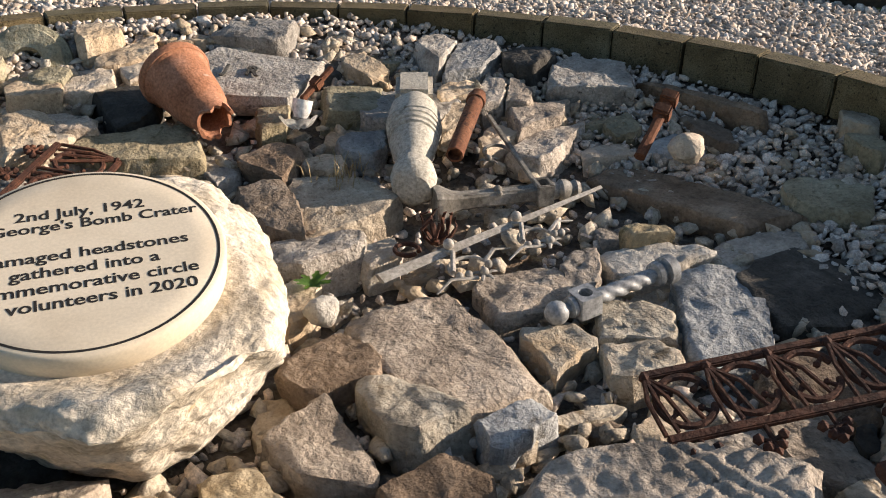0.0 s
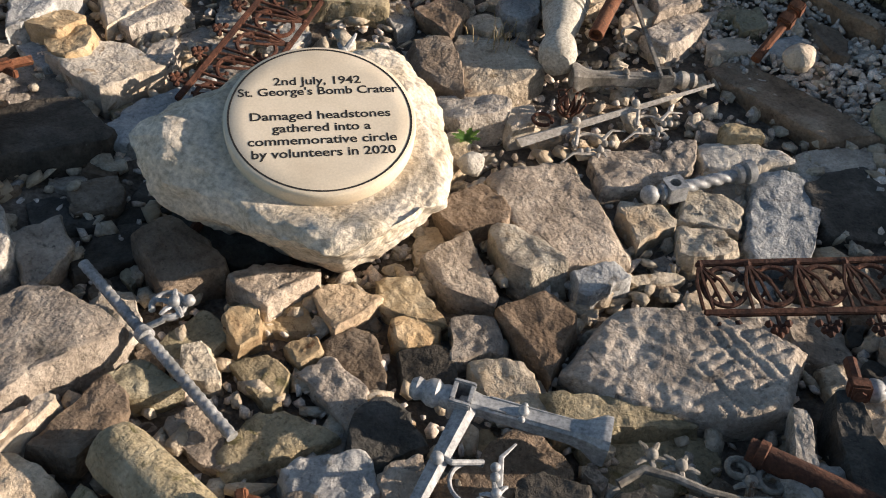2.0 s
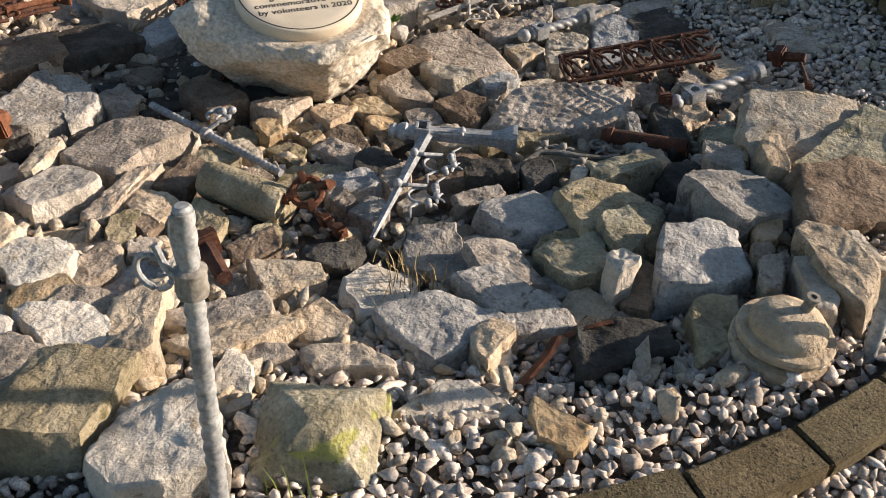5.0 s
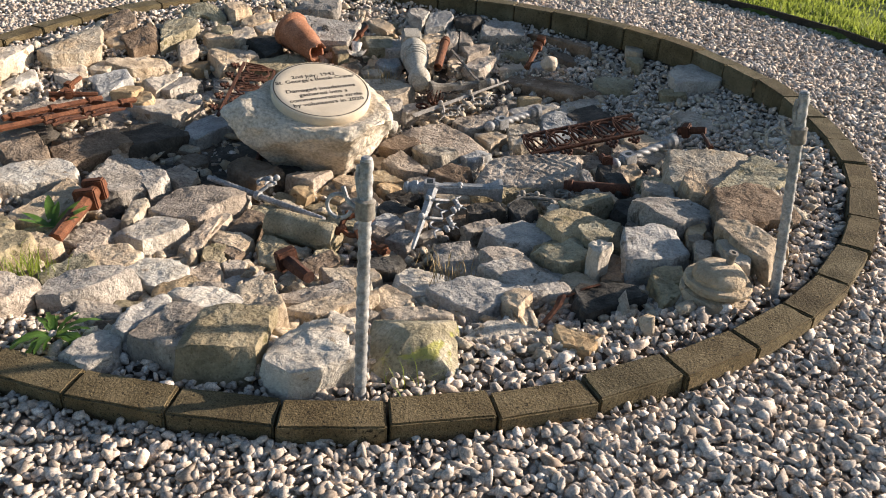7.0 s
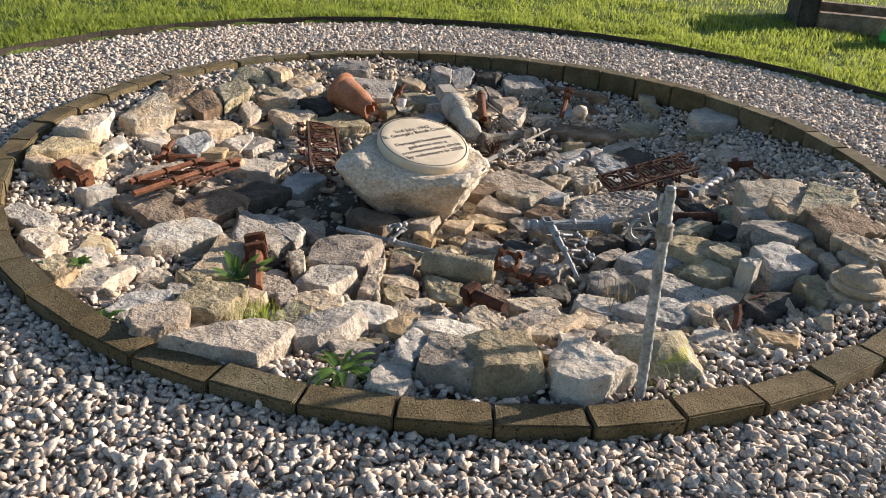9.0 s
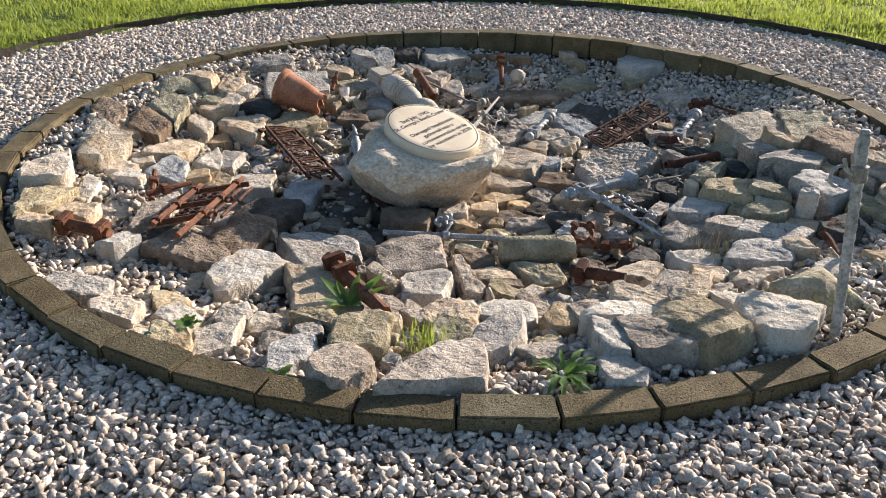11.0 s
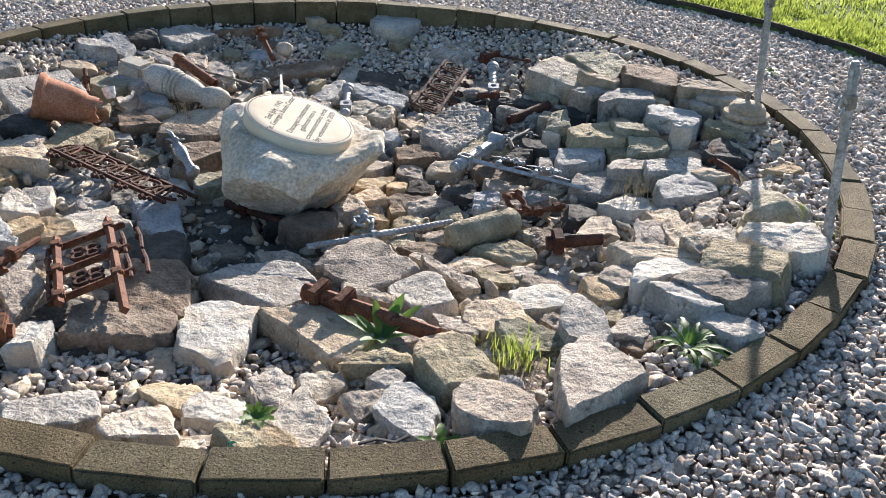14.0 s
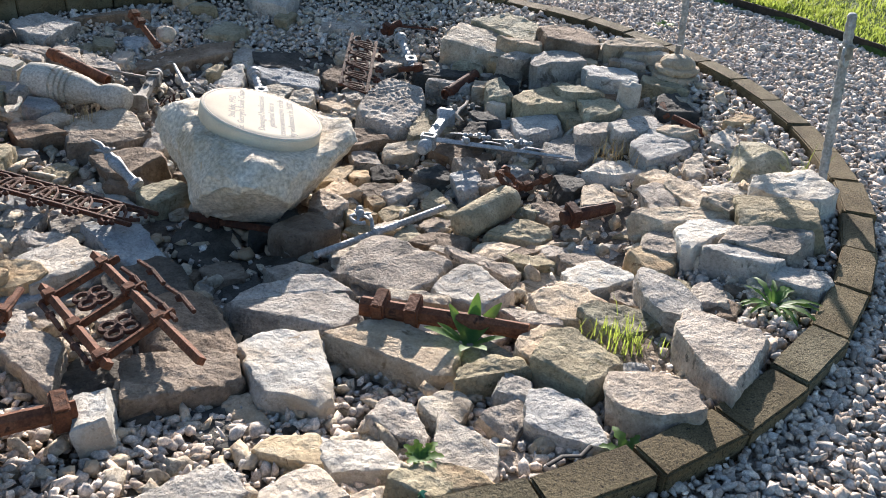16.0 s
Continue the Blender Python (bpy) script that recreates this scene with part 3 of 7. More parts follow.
def twisted_post(base, top, spin):
    m = along(base, top, (math.cos(radians(spin)), math.sin(radians(spin)), 0.1))
    length = (Vector(top) - Vector(base)).length
    ob = thing("twisted_post", m, "upright grey twisted iron post with a clamp, standing in gravel", "post", "twisted posts")
    part("shaft", twisted(length, 0.0185, 11, 2, 0.2), IRON, ob)
    part("cap", lathe([(0.0, length - 0.001), (0.016, length - 0.001), (0.0165, length + 0.006), (0.012, length + 0.011), (0.0, length + 0.012)], 18, "x"), IRON, ob)
    collar = part("collar", lathe([(0.019, length * 0.795), (0.027, length * 0.80), (0.029, length * 0.815), (0.027, length * 0.83), (0.027, length * 0.85), (0.029, length * 0.862), (0.019, length * 0.87)], 20, "x"), DULL, ob, "dark rusty clamp collar")
    b = bmesh.new()
    add_tube(b, [Vector((length * 0.83, 0, 0.02)), Vector((length * 0.85, 0, 0.05)), Vector((length * 0.9, 0, 0.065))], 0.007, 8)
    add_tube(b, arc((length * 0.83, 0, 0.075), 0.035, -60, 250, 16, "xz"), 0.006, 8)
    add_tube(b, [Vector((length * 0.86, 0, 0.015)), Vector((length * 0.94, 0, 0.025)), Vector((length * 0.98, 0, 0.02))], 0.008, 8)
    part("scroll_bracket", b, IRON, collar, "scrolled grey iron bracket")
    return ob


twisted_post((0.1, -0.415, -0.12), (0.1, -0.322, 0.70), 175)
twisted_post((1.462, 0.472, -0.12), (1.385, 0.53, 0.72), 190)


# ---------------------------------------------------------------- fallen ironwork
def leaf_cluster(bm, p, s, seed):
    rng = random.Random(seed)
    for k in range(5):
        a = k * 1.2566 + rng.uniform(-0.3, 0.3)
        add_tube(bm, [p, p + Vector((math.cos(a), math.sin(a), 0.35)) * s * 0.6, p + Vector((math.cos(a), math.sin(a), 0.1)) * s], s * 0.22, 6, 0.5, 0.6)
    ball(bm, p + Vector((0, 0, s * 0.3)), s * 0.35, 2)


def scroll_spear(a, b, side, seed, mat=None):
    """A flat tapering spear blade with curled scrolls, berries and leaf knots along one side."""
    mat = mat or DULL
    a, b = Vector(a), Vector(b)
    m = along(a, b)
    length = (b - a).length
    ob = thing("railing_spear", m, "fallen grey iron railing spear with scrolls lying on the stones", "railing piece", "railing spears")
    bm = bmesh.new()
    n = 14
    rows = []
    for i in range(n + 1):
        t = i / n
        wide = 0.026 * (1 - 0.7 * t)
        tall = 0.011 * (1 - 0.5 * t)
        x = t * length
        rows.append([bm.verts.new((x, wide, 0)), bm.verts.new((x, wide * 0.3, tall)), bm.verts.new((x, -wide, 0)), bm.verts.new((x, -wide * 0.3, -tall))])
    for p, q in zip(rows, rows[1:]):
        for k in range(4):
            bm.faces.new((p[k], p[(k + 1) % 4], q[(k + 1) % 4], q[k]))
    bm.faces.new(rows[0])
    bm.faces.new(rows[-1][::-1])
    blade = part("blade", bm, mat, ob, "flat tapering iron blade", sharp=25)
    for x0, r in ((0.28, 0.055), (0.58, 0.05)):
        c = Vector((x0 * length, side * (0.035 + r), -0.015))
        bm = bmesh.new()
        add_tube(bm, [Vector((x0 * length - 0.02, 0, 0)), Vector((x0 * length - 0.01, side * 0.03, 0.01)), c + Vector((-r, 0, 0.008))] + arc(c, r, 180, 180 + side * 190, 12), 0.0075, 8, 0.6)
        add_tube(bm, [c + Vector((r, 0, 0)), c + Vector((r + 0.05, side * -0.02, 0.01)), c + Vector((r + 0.1, side * -0.005, 0.0))], 0.009, 8, 0.35, 0.6)
        add_tube(bm, [c + Vector((-r * 0.2, side * r, 0)), c + Vector((-r - 0.03, side * r * 0.6, 0.012)), c + Vector((-r - 0.09, side * r * 0.9, 0.0))], 0.009, 8, 0.35, 0.6)
        curl = part("scroll", bm, mat, ob)
        bm = bmesh.new()
        leaf_cluster(bm, c + Vector((0.01, side * r, 0.0)), 0.036, seed + int(100 * x0))
        for k, dx in enumerate((-0.055, -0.03, 0.045, 0.065)):
            ball(bm, c + Vector((dx, side * (r * 0.55 + 0.008 * (k % 2)), 0.008)), 0.0125, 2)
        part("leaf_knot", bm, mat, curl)
        bm = bmesh.new()
        ball(bm, Vector((x0 * length, -side * 0.003, 0.018)), 0.0165, 2)
        part("stud", bm, mat, blade)
    return ob


scroll_spear((-0.301, 2.511, -0.285), (0.221, 3.157, -0.225), -1, 3, PALE_IRON)
scroll_spear((0.02, 1.40, -0.20), (0.055, 0.66, -0.135), 1, 5, IRON)


def cast_newel(a, b, mat):
    """A fallen square cast-iron newel: knob, pierced collar, panelled shaft, flared foot."""
    ob = thing("cast_newel", along(a, b), "fallen square cast-iron newel with flared foot on the stones", "railing piece", "cast newels")
    part("knob", lathe([(0.0, -0.13), (0.022, -0.125), (0.03, -0.11), (0.024, -0.095), (0.034, -0.08), (0.036, -0.062), (0.026, -0.05), (0.03, -0.035), (0.03, -0.02)], 20, "x"), mat, ob)
    bm = bmesh.new()
    for y, z in ((0.031, 0), (-0.031, 0)):
        add_box(bm, pose(0.0, y, z), (0.055, 0.012, 0.074), 0.003)
    for y, z in ((0, 0.031), (0, -0.031)):
        add_box(bm, pose(-0.021 if z > 0 else 0.0, y, z), (0.012 if z > 0 else 0.055, 0.05, 0.012), 0.002)
    add_box(bm, pose(0.021, 0, 0.031), (0.012, 0.05, 0.012), 0.002)
    part("collar", bm, mat, ob, "square collar with an open slot")
    bm = bmesh.new()
    rows = []
    for x, s in ((0.026, 0.026), (0.05, 0.022), (0.27, 0.025), (0.30, 0.03), (0.335, 0.047), (0.345, 0.049), (0.357, 0.049)):
        rows.append([bm.verts.new((x, s * u, s * v)) for u, v in ((1, 0.7), (0.7, 1), (-0.7, 1), (-1, 0.7), (-1, -0.7), (-0.7, -1), (0.7, -1), (1, -0.7))])
    for p, q in zip(rows, rows[1:]):
        for k in range(8):
            bm.faces.new((p[k], p[(k + 1) % 8], q[(k + 1) % 8], q[k]))
    bm.faces.new(rows[0])
    bm.faces.new(rows[-1][::-1])
    shaft = part("shaft", bm, mat, ob, sharp=25)
    for sgn in (1, -1):
        part("panel_rib", box(pose(0.165, sgn * 0.0165, 0.0225), (0.2, 0.005, 0.006), 0.001), mat, shaft)
    bm = bmesh.new()
    ball(bm, Vector((0.15, 0, 0.026)), 0.014)
    ball(bm, Vector((0.15, -0.02, 0.02)), 0.009)
    ball(bm, Vector((0.15, 0.02, 0.02)), 0.009)
    part("boss", bm, mat, shaft)
    return ob


cast_newel((0.039, 3.152, -0.265), (-0.267, 2.991, -0.275), DULL)
cast_newel((0.0, 1.388, -0.205), (0.345, 1.452, -0.21), IRON)


def upright_bar():
    ob = thing("iron_stay", along((0.005, 3.19, -0.25), (-0.192, 3.488, -0.18)), "thin grey iron stay leaning across the rubble", "railing piece")
    part("bar", box(pose(0.21, 0, 0), (0.43, 0.016, 0.012), 0.002), DULL, ob)
    bm = bmesh.new()
    add_tube(bm, arc((0.2, 0.05, -0.01), 0.05, -80, 150, 12), 0.007, 8, 0.5)
    leaf_cluster(bm, Vector((0.16, 0.1, -0.01)), 0.035, 8)
    ball(bm, Vector((0.2, 0.13, 0.01)), 0.013)
    part("scroll", bm, DULL, ob)


upright_bar()


def iron_baluster(a, b):
    """A short fallen baluster: ball, pierced block, rope-twist shaft, ringed cup."""
    ob = thing("iron_baluster", along(a, b), "fallen grey iron baluster with ball end and twisted shaft", "railing piece", "iron balusters")
    length = (Vector(b) - Vector(a)).length
    bm = bmesh.new()
    ball(bm, Vector((0, 0, 0)), 0.032, 3)
    part("ball", bm, IRON, ob, "round grey iron ball")
    part("neck", lathe([(0.014, 0.02), (0.014, 0.036), (0.028, 0.04), (0.028, 0.052), (0.018, 0.056)], 20, "x"), IRON, ob)
    bm = bmesh.new()
    segs = 20
    outer, inner = [], []
    for z in (0.03, -0.03):
        outer.append([bm.verts.new((0.09 + 0.034 * max(-1, min(1, 1.35 * math.cos(k * 6.283 / segs + 0.157))), 0.034 * max(-1, min(1, 1.35 * math.sin(k * 6.283 / segs + 0.157))), z)) for k in range(segs)])
        inner.append([bm.verts.new((0.09 + 0.019 * math.cos(k * 6.283 / segs + 0.157), 0.019 * math.sin(k * 6.283 / segs + 0.157), z)) for k in range(segs)])
    for k in range(segs):
        j = (k + 1) % segs
        bm.faces.new((outer[0][k], outer[0][j], outer[1][j], outer[1][k]))
        bm.faces.new((inner[0][j], inner[0][k], inner[1][k], inner[1][j]))
        bm.faces.new((outer[0][j], outer[0][k], inner[0][k], inner[0][j]))
        bm.faces.new((outer[1][k], outer[1][j], inner[1][j], inner[1][k]))
    part("pierced_block", bm, IRON, ob, "square block with a round hole", sharp=30)
    bm = twisted(length - 0.19, 0.021, 1.4, 3, 0.3)
    bmesh.ops.translate(bm, verts=bm.verts, vec=(0.122, 0, 0))
    part("shaft", bm, IRON, ob)
    e = length - 0.07
    part("cup", lathe([(0.02, e), (0.033, e + 0.006), (0.036, e + 0.02), (0.026, e + 0.027), (0.026, e + 0.034), (0.04, e + 0.04), (0.041, e + 0.066), (0.03, e + 0.074), (0.0, e + 0.074)], 24, "x"), IRON, ob)
    return ob


iron_baluster((0.178, 2.495, -0.295), (0.454, 2.764, -0.265))
iron_baluster((0.91, 1.927, -0.205), (1.228, 2.19, -0.14))


def cresting_panel(m, length, wide, bays, seed):
    """Rusted cast-iron cresting: two rails, a row of arches with fan rods between them, crocketed finials outside."""
    ob = thing("iron_cresting", m, "rusted cast-iron cresting panel with arches lying on the rubble", "ironwork", "rusted cresting panels")
    part("rail", box(pose(length / 2, 0, 0), (length, 0.02, 0.018), 0.003), RUST, ob)
    part("rail", box(pose(length / 2, wide, 0), (length, 0.018, 0.018), 0.003), RUST, ob)
    step = length / bays
    rng = random.Random(seed)
    for k in range(bays):
        c = Vector(((k + 0.5) * step, wide * 0.52, 0))
        r = min(step, wide) * 0.44
        bm = bmesh.new()
        add_tube(bm, arc(c, r, 20, 340, 22), 0.0085, 6)
        for a in (40, 140, 220, 320):
            q = c + Vector((math.cos(radians(a)), math.sin(radians(a)), 0)) * r
            add_tube(bm, [q, c + (q - c) * 0.62], 0.007, 6, 0.5)
            ball(bm, c + (q - c) * 0.58, 0.009, 1)
        part("arch", bm, RUST, ob)
        root = Vector((k * step + 0.004, wide * 0.96, 0.004))
        bm = bmesh.new()
        for f in (0.0, 0.2, 0.42, 0.68):
            end = Vector((k * step + f * step, 0.01 + 0.02 * f, 0.002))
            bow = root.lerp(end, 0.5) + Vector((-0.012 + 0.03 * f, 0.01, 0.006))
            add_tube(bm, [root, bow, end], 0.0055, 6)
        ball(bm, root, 0.012, 1)
        part("fan", bm, RUST, ob)
        bm = bmesh.new()
        base = Vector((k * step + step * 0.45, 0, 0))
        add_tube(bm, [base, base + Vector((0.004, -0.04, -0.003)), base + Vector((0, -0.06, 0))], 0.006, 6)
        for dx, dy in ((-0.026, -0.035), (0.026, -0.035), (0.0, -0.066), (-0.014, -0.055), (0.014, -0.055)):
            ball(bm, base + Vector((dx, dy, rng.uniform(-0.004, 0.004))), 0.0125, 1)
            add_tube(bm, [base + Vector((0, -0.042, 0)), base + Vector((dx, dy, 0))], 0.0048, 5)
        part("finial", bm, RUST, ob)
    return ob


cresting_panel(along((0.46, 2.0, -0.235), (1.06, 2.27, -0.145), (0.08, -0.3, 1)), 0.67, 0.155, 5, 2)
cresting_panel(along((-1.49, 2.83, -0.165), (-1.36, 2.06, -0.22), (0.25, 0.1, 1)), 0.80, 0.20, 5, 4)


def spiked_ladder():
    """Rusted railing section: two spear bars joined by three cross rails with quatrefoils between."""
    m = along((-2.19, 1.35, -0.075), (-1.92, 1.92, -0.13), (-0.1, 0.08, 0.95))
    ob = thing("iron_railing", m, "rusted railing section with two spear bars on the rubble", "ironwork")
    for y, ext in ((0.0, 0.0), (-0.2, 0.18)):
        bm = bmesh.new()
        add_tube(bm, [(-0.02 - ext, y, 0.012), (0.1, y, 0.012), (0.3, y, 0.012), (0.56 + 0.4 * ext, y, 0.012)], 0.0165, 4)
        part("spear_bar", bm, RUST_RED, ob, "tapered orange-rusted bar", sharp=20)
    for x in (0.05, 0.27, 0.5):
        rail = part("cross_rail", box(pose(x + 0.02, -0.11, 0, 0, 0, 16), (0.018, 0.31, 0.026), 0.004), RUST_RED, ob)
        for y in (0.0, -0.2):
            part("clip", box(pose(x + 0.02 - 0.287 * (y + 0.11), y, 0.014), (0.05, 0.042, 0.034), 0.006), RUST_RED, rail)
    for x in (0.16, 0.385):
        bm = bmesh.new()
        for a in range(4):
            cx, cy = x + 0.036 * math.cos(a * 1.5708 + 0.78), -0.1 + 0.036 * math.sin(a * 1.5708 + 0.78)
            add_tube(bm, arc((cx, cy, 0), 0.024, 0, 360, 14), 0.0085, 6)
        ball(bm, Vector((x, -0.1, 0)), 0.017, 1)
        part("quatrefoil", bm, RUST, ob)
        for s in (0.035, -0.24, -0.3):
            bm = bmesh.new()
            ball(bm, Vector((x, s, 0.004)), 0.016, 1)
            add_tube(bm, [(x - 0.1, s, 0), (x, s * 1.02, 0.008), (x + 0.1, s, 0)], 0.0085, 6)
            part("berry_rod", bm, RUST, ob)


spiked_ladder()


def lug_bar(a, b, label, lugs, thick=0.022, mat=None):
    """A square rusted bar with nuts or collars along it."""
    mat = mat or RUST_RED
    length = (Vector(b) - Vector(a)).length
    ob = thing("iron_bar", along(a, b), label, "ironwork", "rusted bars")
    bm = bmesh.new()
    add_tube(bm, [(length * k / 6, 0, 0) for k in range(7)], thick, 8, 0.85)
    part("bar", roughen(bm, 0.003, 30, 2), mat, ob, sharp=30)
    for x in lugs:
        part("collar", roughen(box(pose(x * length, 0, 0.003, 8, 0, 0), (0.045, thick * 2.9, thick * 2.9), 0.006), 0.002, 40, 3), mat, ob)
    return ob


lug_bar((-1.47, 0.93, -0.15), (-1.36, 0.37, -0.125), "rusted iron bar with two square collars on a slab", (0.12, 0.32), 0.034)
lug_bar((0.325, 3.36, -0.19), (0.40, 3.60, -0.05), "rusted iron bolt with a square head standing in rubble", (0.72, 0.95), 0.02)
lug_bar((-2.6, 1.42, -0.03), (-2.38, 1.27, -0.05), "rusted iron box section lying on the gravel", (0.15, 0.85), 0.03)
lug_bar((-2.22, 1.78, -0.09), (-2.0, 1.9, -0.11), "bent rusted iron strut among pale stones", (0.4,), 0.016)
lug_bar((-2.2, 1.76, -0.12), (-2.17, 2.03, -0.07), "short rusted iron strut wedged between stones", (0.6,), 0.016)
lug_bar((1.26, 2.33, -0.14), (1.40, 2.28, -0.10), "short rusted iron stub on the gravel slope", (0.3,), 0.024, RUST)
lug_bar((1.38, 2.30, -0.12), (1.40, 2.02, -0.10), "thin rusted iron rod leaning on stone", (0.95,), 0.009, RUST)
lug_bar((0.84, 1.99, -0.2), (0.87, 1.85, -0.17), "rusted iron stub beside the fallen baluster", (0.8,), 0.018, RUST)
lug_bar((-0.2, 0.84, -0.24), (-0.06, 0.72, -0.2), "rusted iron hinge scrap wedged in rubble", (0.3, 0.8), 0.014)
lug_bar((-0.47, 0.54, -0.17), (-0.30, 0.37, -0.15), "rusted iron wedge lying between stones", (0.2,), 0.03, RUST)
lug_bar((-1.06, 2.0, -0.31), (-0.98, 1.62, -0.31), "rusted iron bar under the boulder", (0.3,), 0.02, RUST)
lug_bar((-0.93, 3.5, -0.17), (-0.86, 3.63, -0.08), "rusted iron peg behind the broken china", (0.5,), 0.014)


def pipe(a, b, r, mat, label):
    length = (Vector(b) - Vector(a)).length
    ob = thing("iron_pipe", along(a, b), label, "pipe", "rusted pipes")
    bm = lathe([(r * 0.78, 0.03), (r * 0.78, 0.0), (r, 0.0), (r * 1.02, length * 0.3), (r, length * 0.7), (r, length), (r * 0.78, length), (r * 0.78, length - 0.03)], 20, "x")
    part("tube", roughen(bm, 0.002, 30), mat, ob)
    part("flange", lathe([(r * 1.02, length * 0.06), (r * 1.2, length * 0.07), (r * 1.2, length * 0.13), (r * 1.02, length * 0.14)], 20, "x"), mat, ob)


pipe((-0.275, 3.58, -0.11), (-0.265, 3.19, -0.19), 0.029, RUST_RED, "orange rusted iron pipe sloping over the stones")
pipe((0.655, 1.599, -0.215), (0.97, 1.552, -0.175), 0.031, RUST, "dark rusted iron pipe lying beside the slab")


def twist_bar():
    a, b = (-1.12, 1.335, -0.262), (-0.45, 1.085, -0.285)
    length = (Vector(b) - Vector(a)).length
    ob = thing("twisted_bar", along(a, b), "fallen grey twisted iron bar with a ring bracket", "railing piece")
    part("shaft", twisted(length, 0.015, 15, 2, 0.2), IRON, ob)
    bm = lathe([(0.015, 0.30), (0.024, 0.305), (0.024, 0.33), (0.015, 0.335)], 18, "x")
    part("collar", bm, IRON, ob)
    bm = bmesh.new()
    add_tube(bm, [Vector((0.31, 0.02, 0.01)), Vector((0.33, 0.05, 0.03))] + arc((0.30, 0.085, 0.035), 0.042, -45, 255, 16), 0.009, 8)
    ring = part("ring", bm, IRON, ob)
    bm = bmesh.new()
    leaf_cluster(bm, Vector((0.31, 0.10, 0.035)), 0.05, 21)
    ball(bm, Vector((0.33, 0.13, 0.05)), 0.017)
    part("leaf_knot", bm, IRON, ring)


twist_bar()


def valve_wheel():
    ob = thing("rusted_ring", along((-0.25, 0.87, -0.175), (-0.17, 0.86, -0.19), (0.25, -0.55, 0.8)), "orange rusted iron ring with lugs resting on stones", "ironwork")
    bm = bmesh.new()
    add_tube(bm, arc((0, 0, 0), 0.05, 0, 360, 28), 0.0125, 8)
    part("rim", roughen(bm, 0.002, 50), RUST_RED, ob)
    for a in (45, 135, 225, 315):
        m = pose(0, 0, 0, 0, 0, a)
        part("lug", box(m @ pose(0.054, 0, 0.006), (0.042, 0.024, 0.026), 0.004), RUST_RED, ob)
    for a in (45, 225):
        m = pose(0, 0, 0, 0, 0, a)
        bm = bmesh.new()
        add_tube(bm, [m @ Vector((0.07, 0, 0)), m @ Vector((0.1, 0, 0))], 0.026, 6, 0.3)
        part("spade_end", bm, RUST_RED, ob)


valve_wheel()


def rust_crown():
    ob = thing("rusted_scrap", pose(-0.215, 2.79, -0.30), "tangled rusted iron scrap beside the fallen spear", "ironwork")
    rng = random.Random(9)
    for k in range(9):
        a = k * 0.7
        bm = bmesh.new()
        r = rng.uniform(0.03, 0.06)
        p = Vector((math.cos(a), math.sin(a), 0))
        add_tube(bm, [p * r * 0.4, p * r + Vector((0, 0, 0.03)), p * r * 1.3 + Vector((0, 0, 0.06 + rng.uniform(-0.02, 0.03))), p * r * 0.9 + Vector((0.01, 0, 0.085))], 0.011, 6, 0.6, 0.5)
        part("prong", roughen(bm, 0.003, 50, k), RUST, ob)
    bm = bmesh.new()
    add_tube(bm, arc((-0.06, -0.11, 0.02), 0.035, 0, 330, 14), 0.007, 6)
    part("loop", bm, RUST, ob)


rust_crown()


def strap():
    ob = thing("iron_strap", pose(0.58, 0.12, -0.085), "curved rusted iron strap in two bent halves", "ironwork")
    for name, pts in (("long_half", [(0, 0, -0.01), (0.05, 0.07, 0.0), (0.085, 0.15, 0.01), (0.1, 0.22, 0.02)]), ("short_half", [(0.12, 0.25, 0.0), (0.17, 0.28, 0.02), (0.23, 0.31, 0.03)])):
        bm = bmesh.new()
        rows = []
        pv = [Vector(p) for p in pts]
        for i, p in enumerate(pv):
            d = (pv[min(i + 1, len(pv) - 1)] - pv[max(i - 1, 0)]).normalized()
            s = d.cross(Vector((0, 0, 1))).normalized() * 0.006
            u = Vector((0, 0, 0.008)) + s * 1.6
            rows.append([bm.verts.new(p + s - u), bm.verts.new(p + s + u), bm.verts.new(p - s + u), bm.verts.new(p - s - u)])
        for a, b in zip(rows, rows[1:]):
            for k in range(4):
                bm.faces.new((a[k], a[(k + 1) % 4], b[(k + 1) % 4], b[k]))
        bm.faces.new(rows[0])
        bm.faces.new(rows[-1][::-1])
        bmesh.ops.subdivide_edges(bm, edges=list(bm.edges), cuts=1, use_grid_fill=True)
        part(name, roughen(bm, 0.002, 30), RUST_RED, ob)


strap()


def grey_finial():
    ob = thing("iron_finial", along((-1.02, 2.32, -0.27), (-0.975, 2.60, -0.12), (0, -0.3, 1)), "leaning grey iron finial with a stepped neck", "railing piece")
    part("stem", lathe([(0.034, 0.0), (0.036, 0.02), (0.024, 0.03), (0.02, 0.08), (0.027, 0.12), (0.032, 0.16), (0.022, 0.18), (0.022, 0.2)], 16, "x"), IRON, ob)
    bm = bmesh.new()
    leaf_cluster(bm, Vector((0.22, 0, 0.0)), 0.05, 4)
    add_tube(bm, [(0.2, 0, 0), (0.27, 0, 0.01), (0.31, 0.01, 0.0)], 0.016, 8, 0.3)
    part("leaf_knot", bm, IRON, ob)


grey_finial()


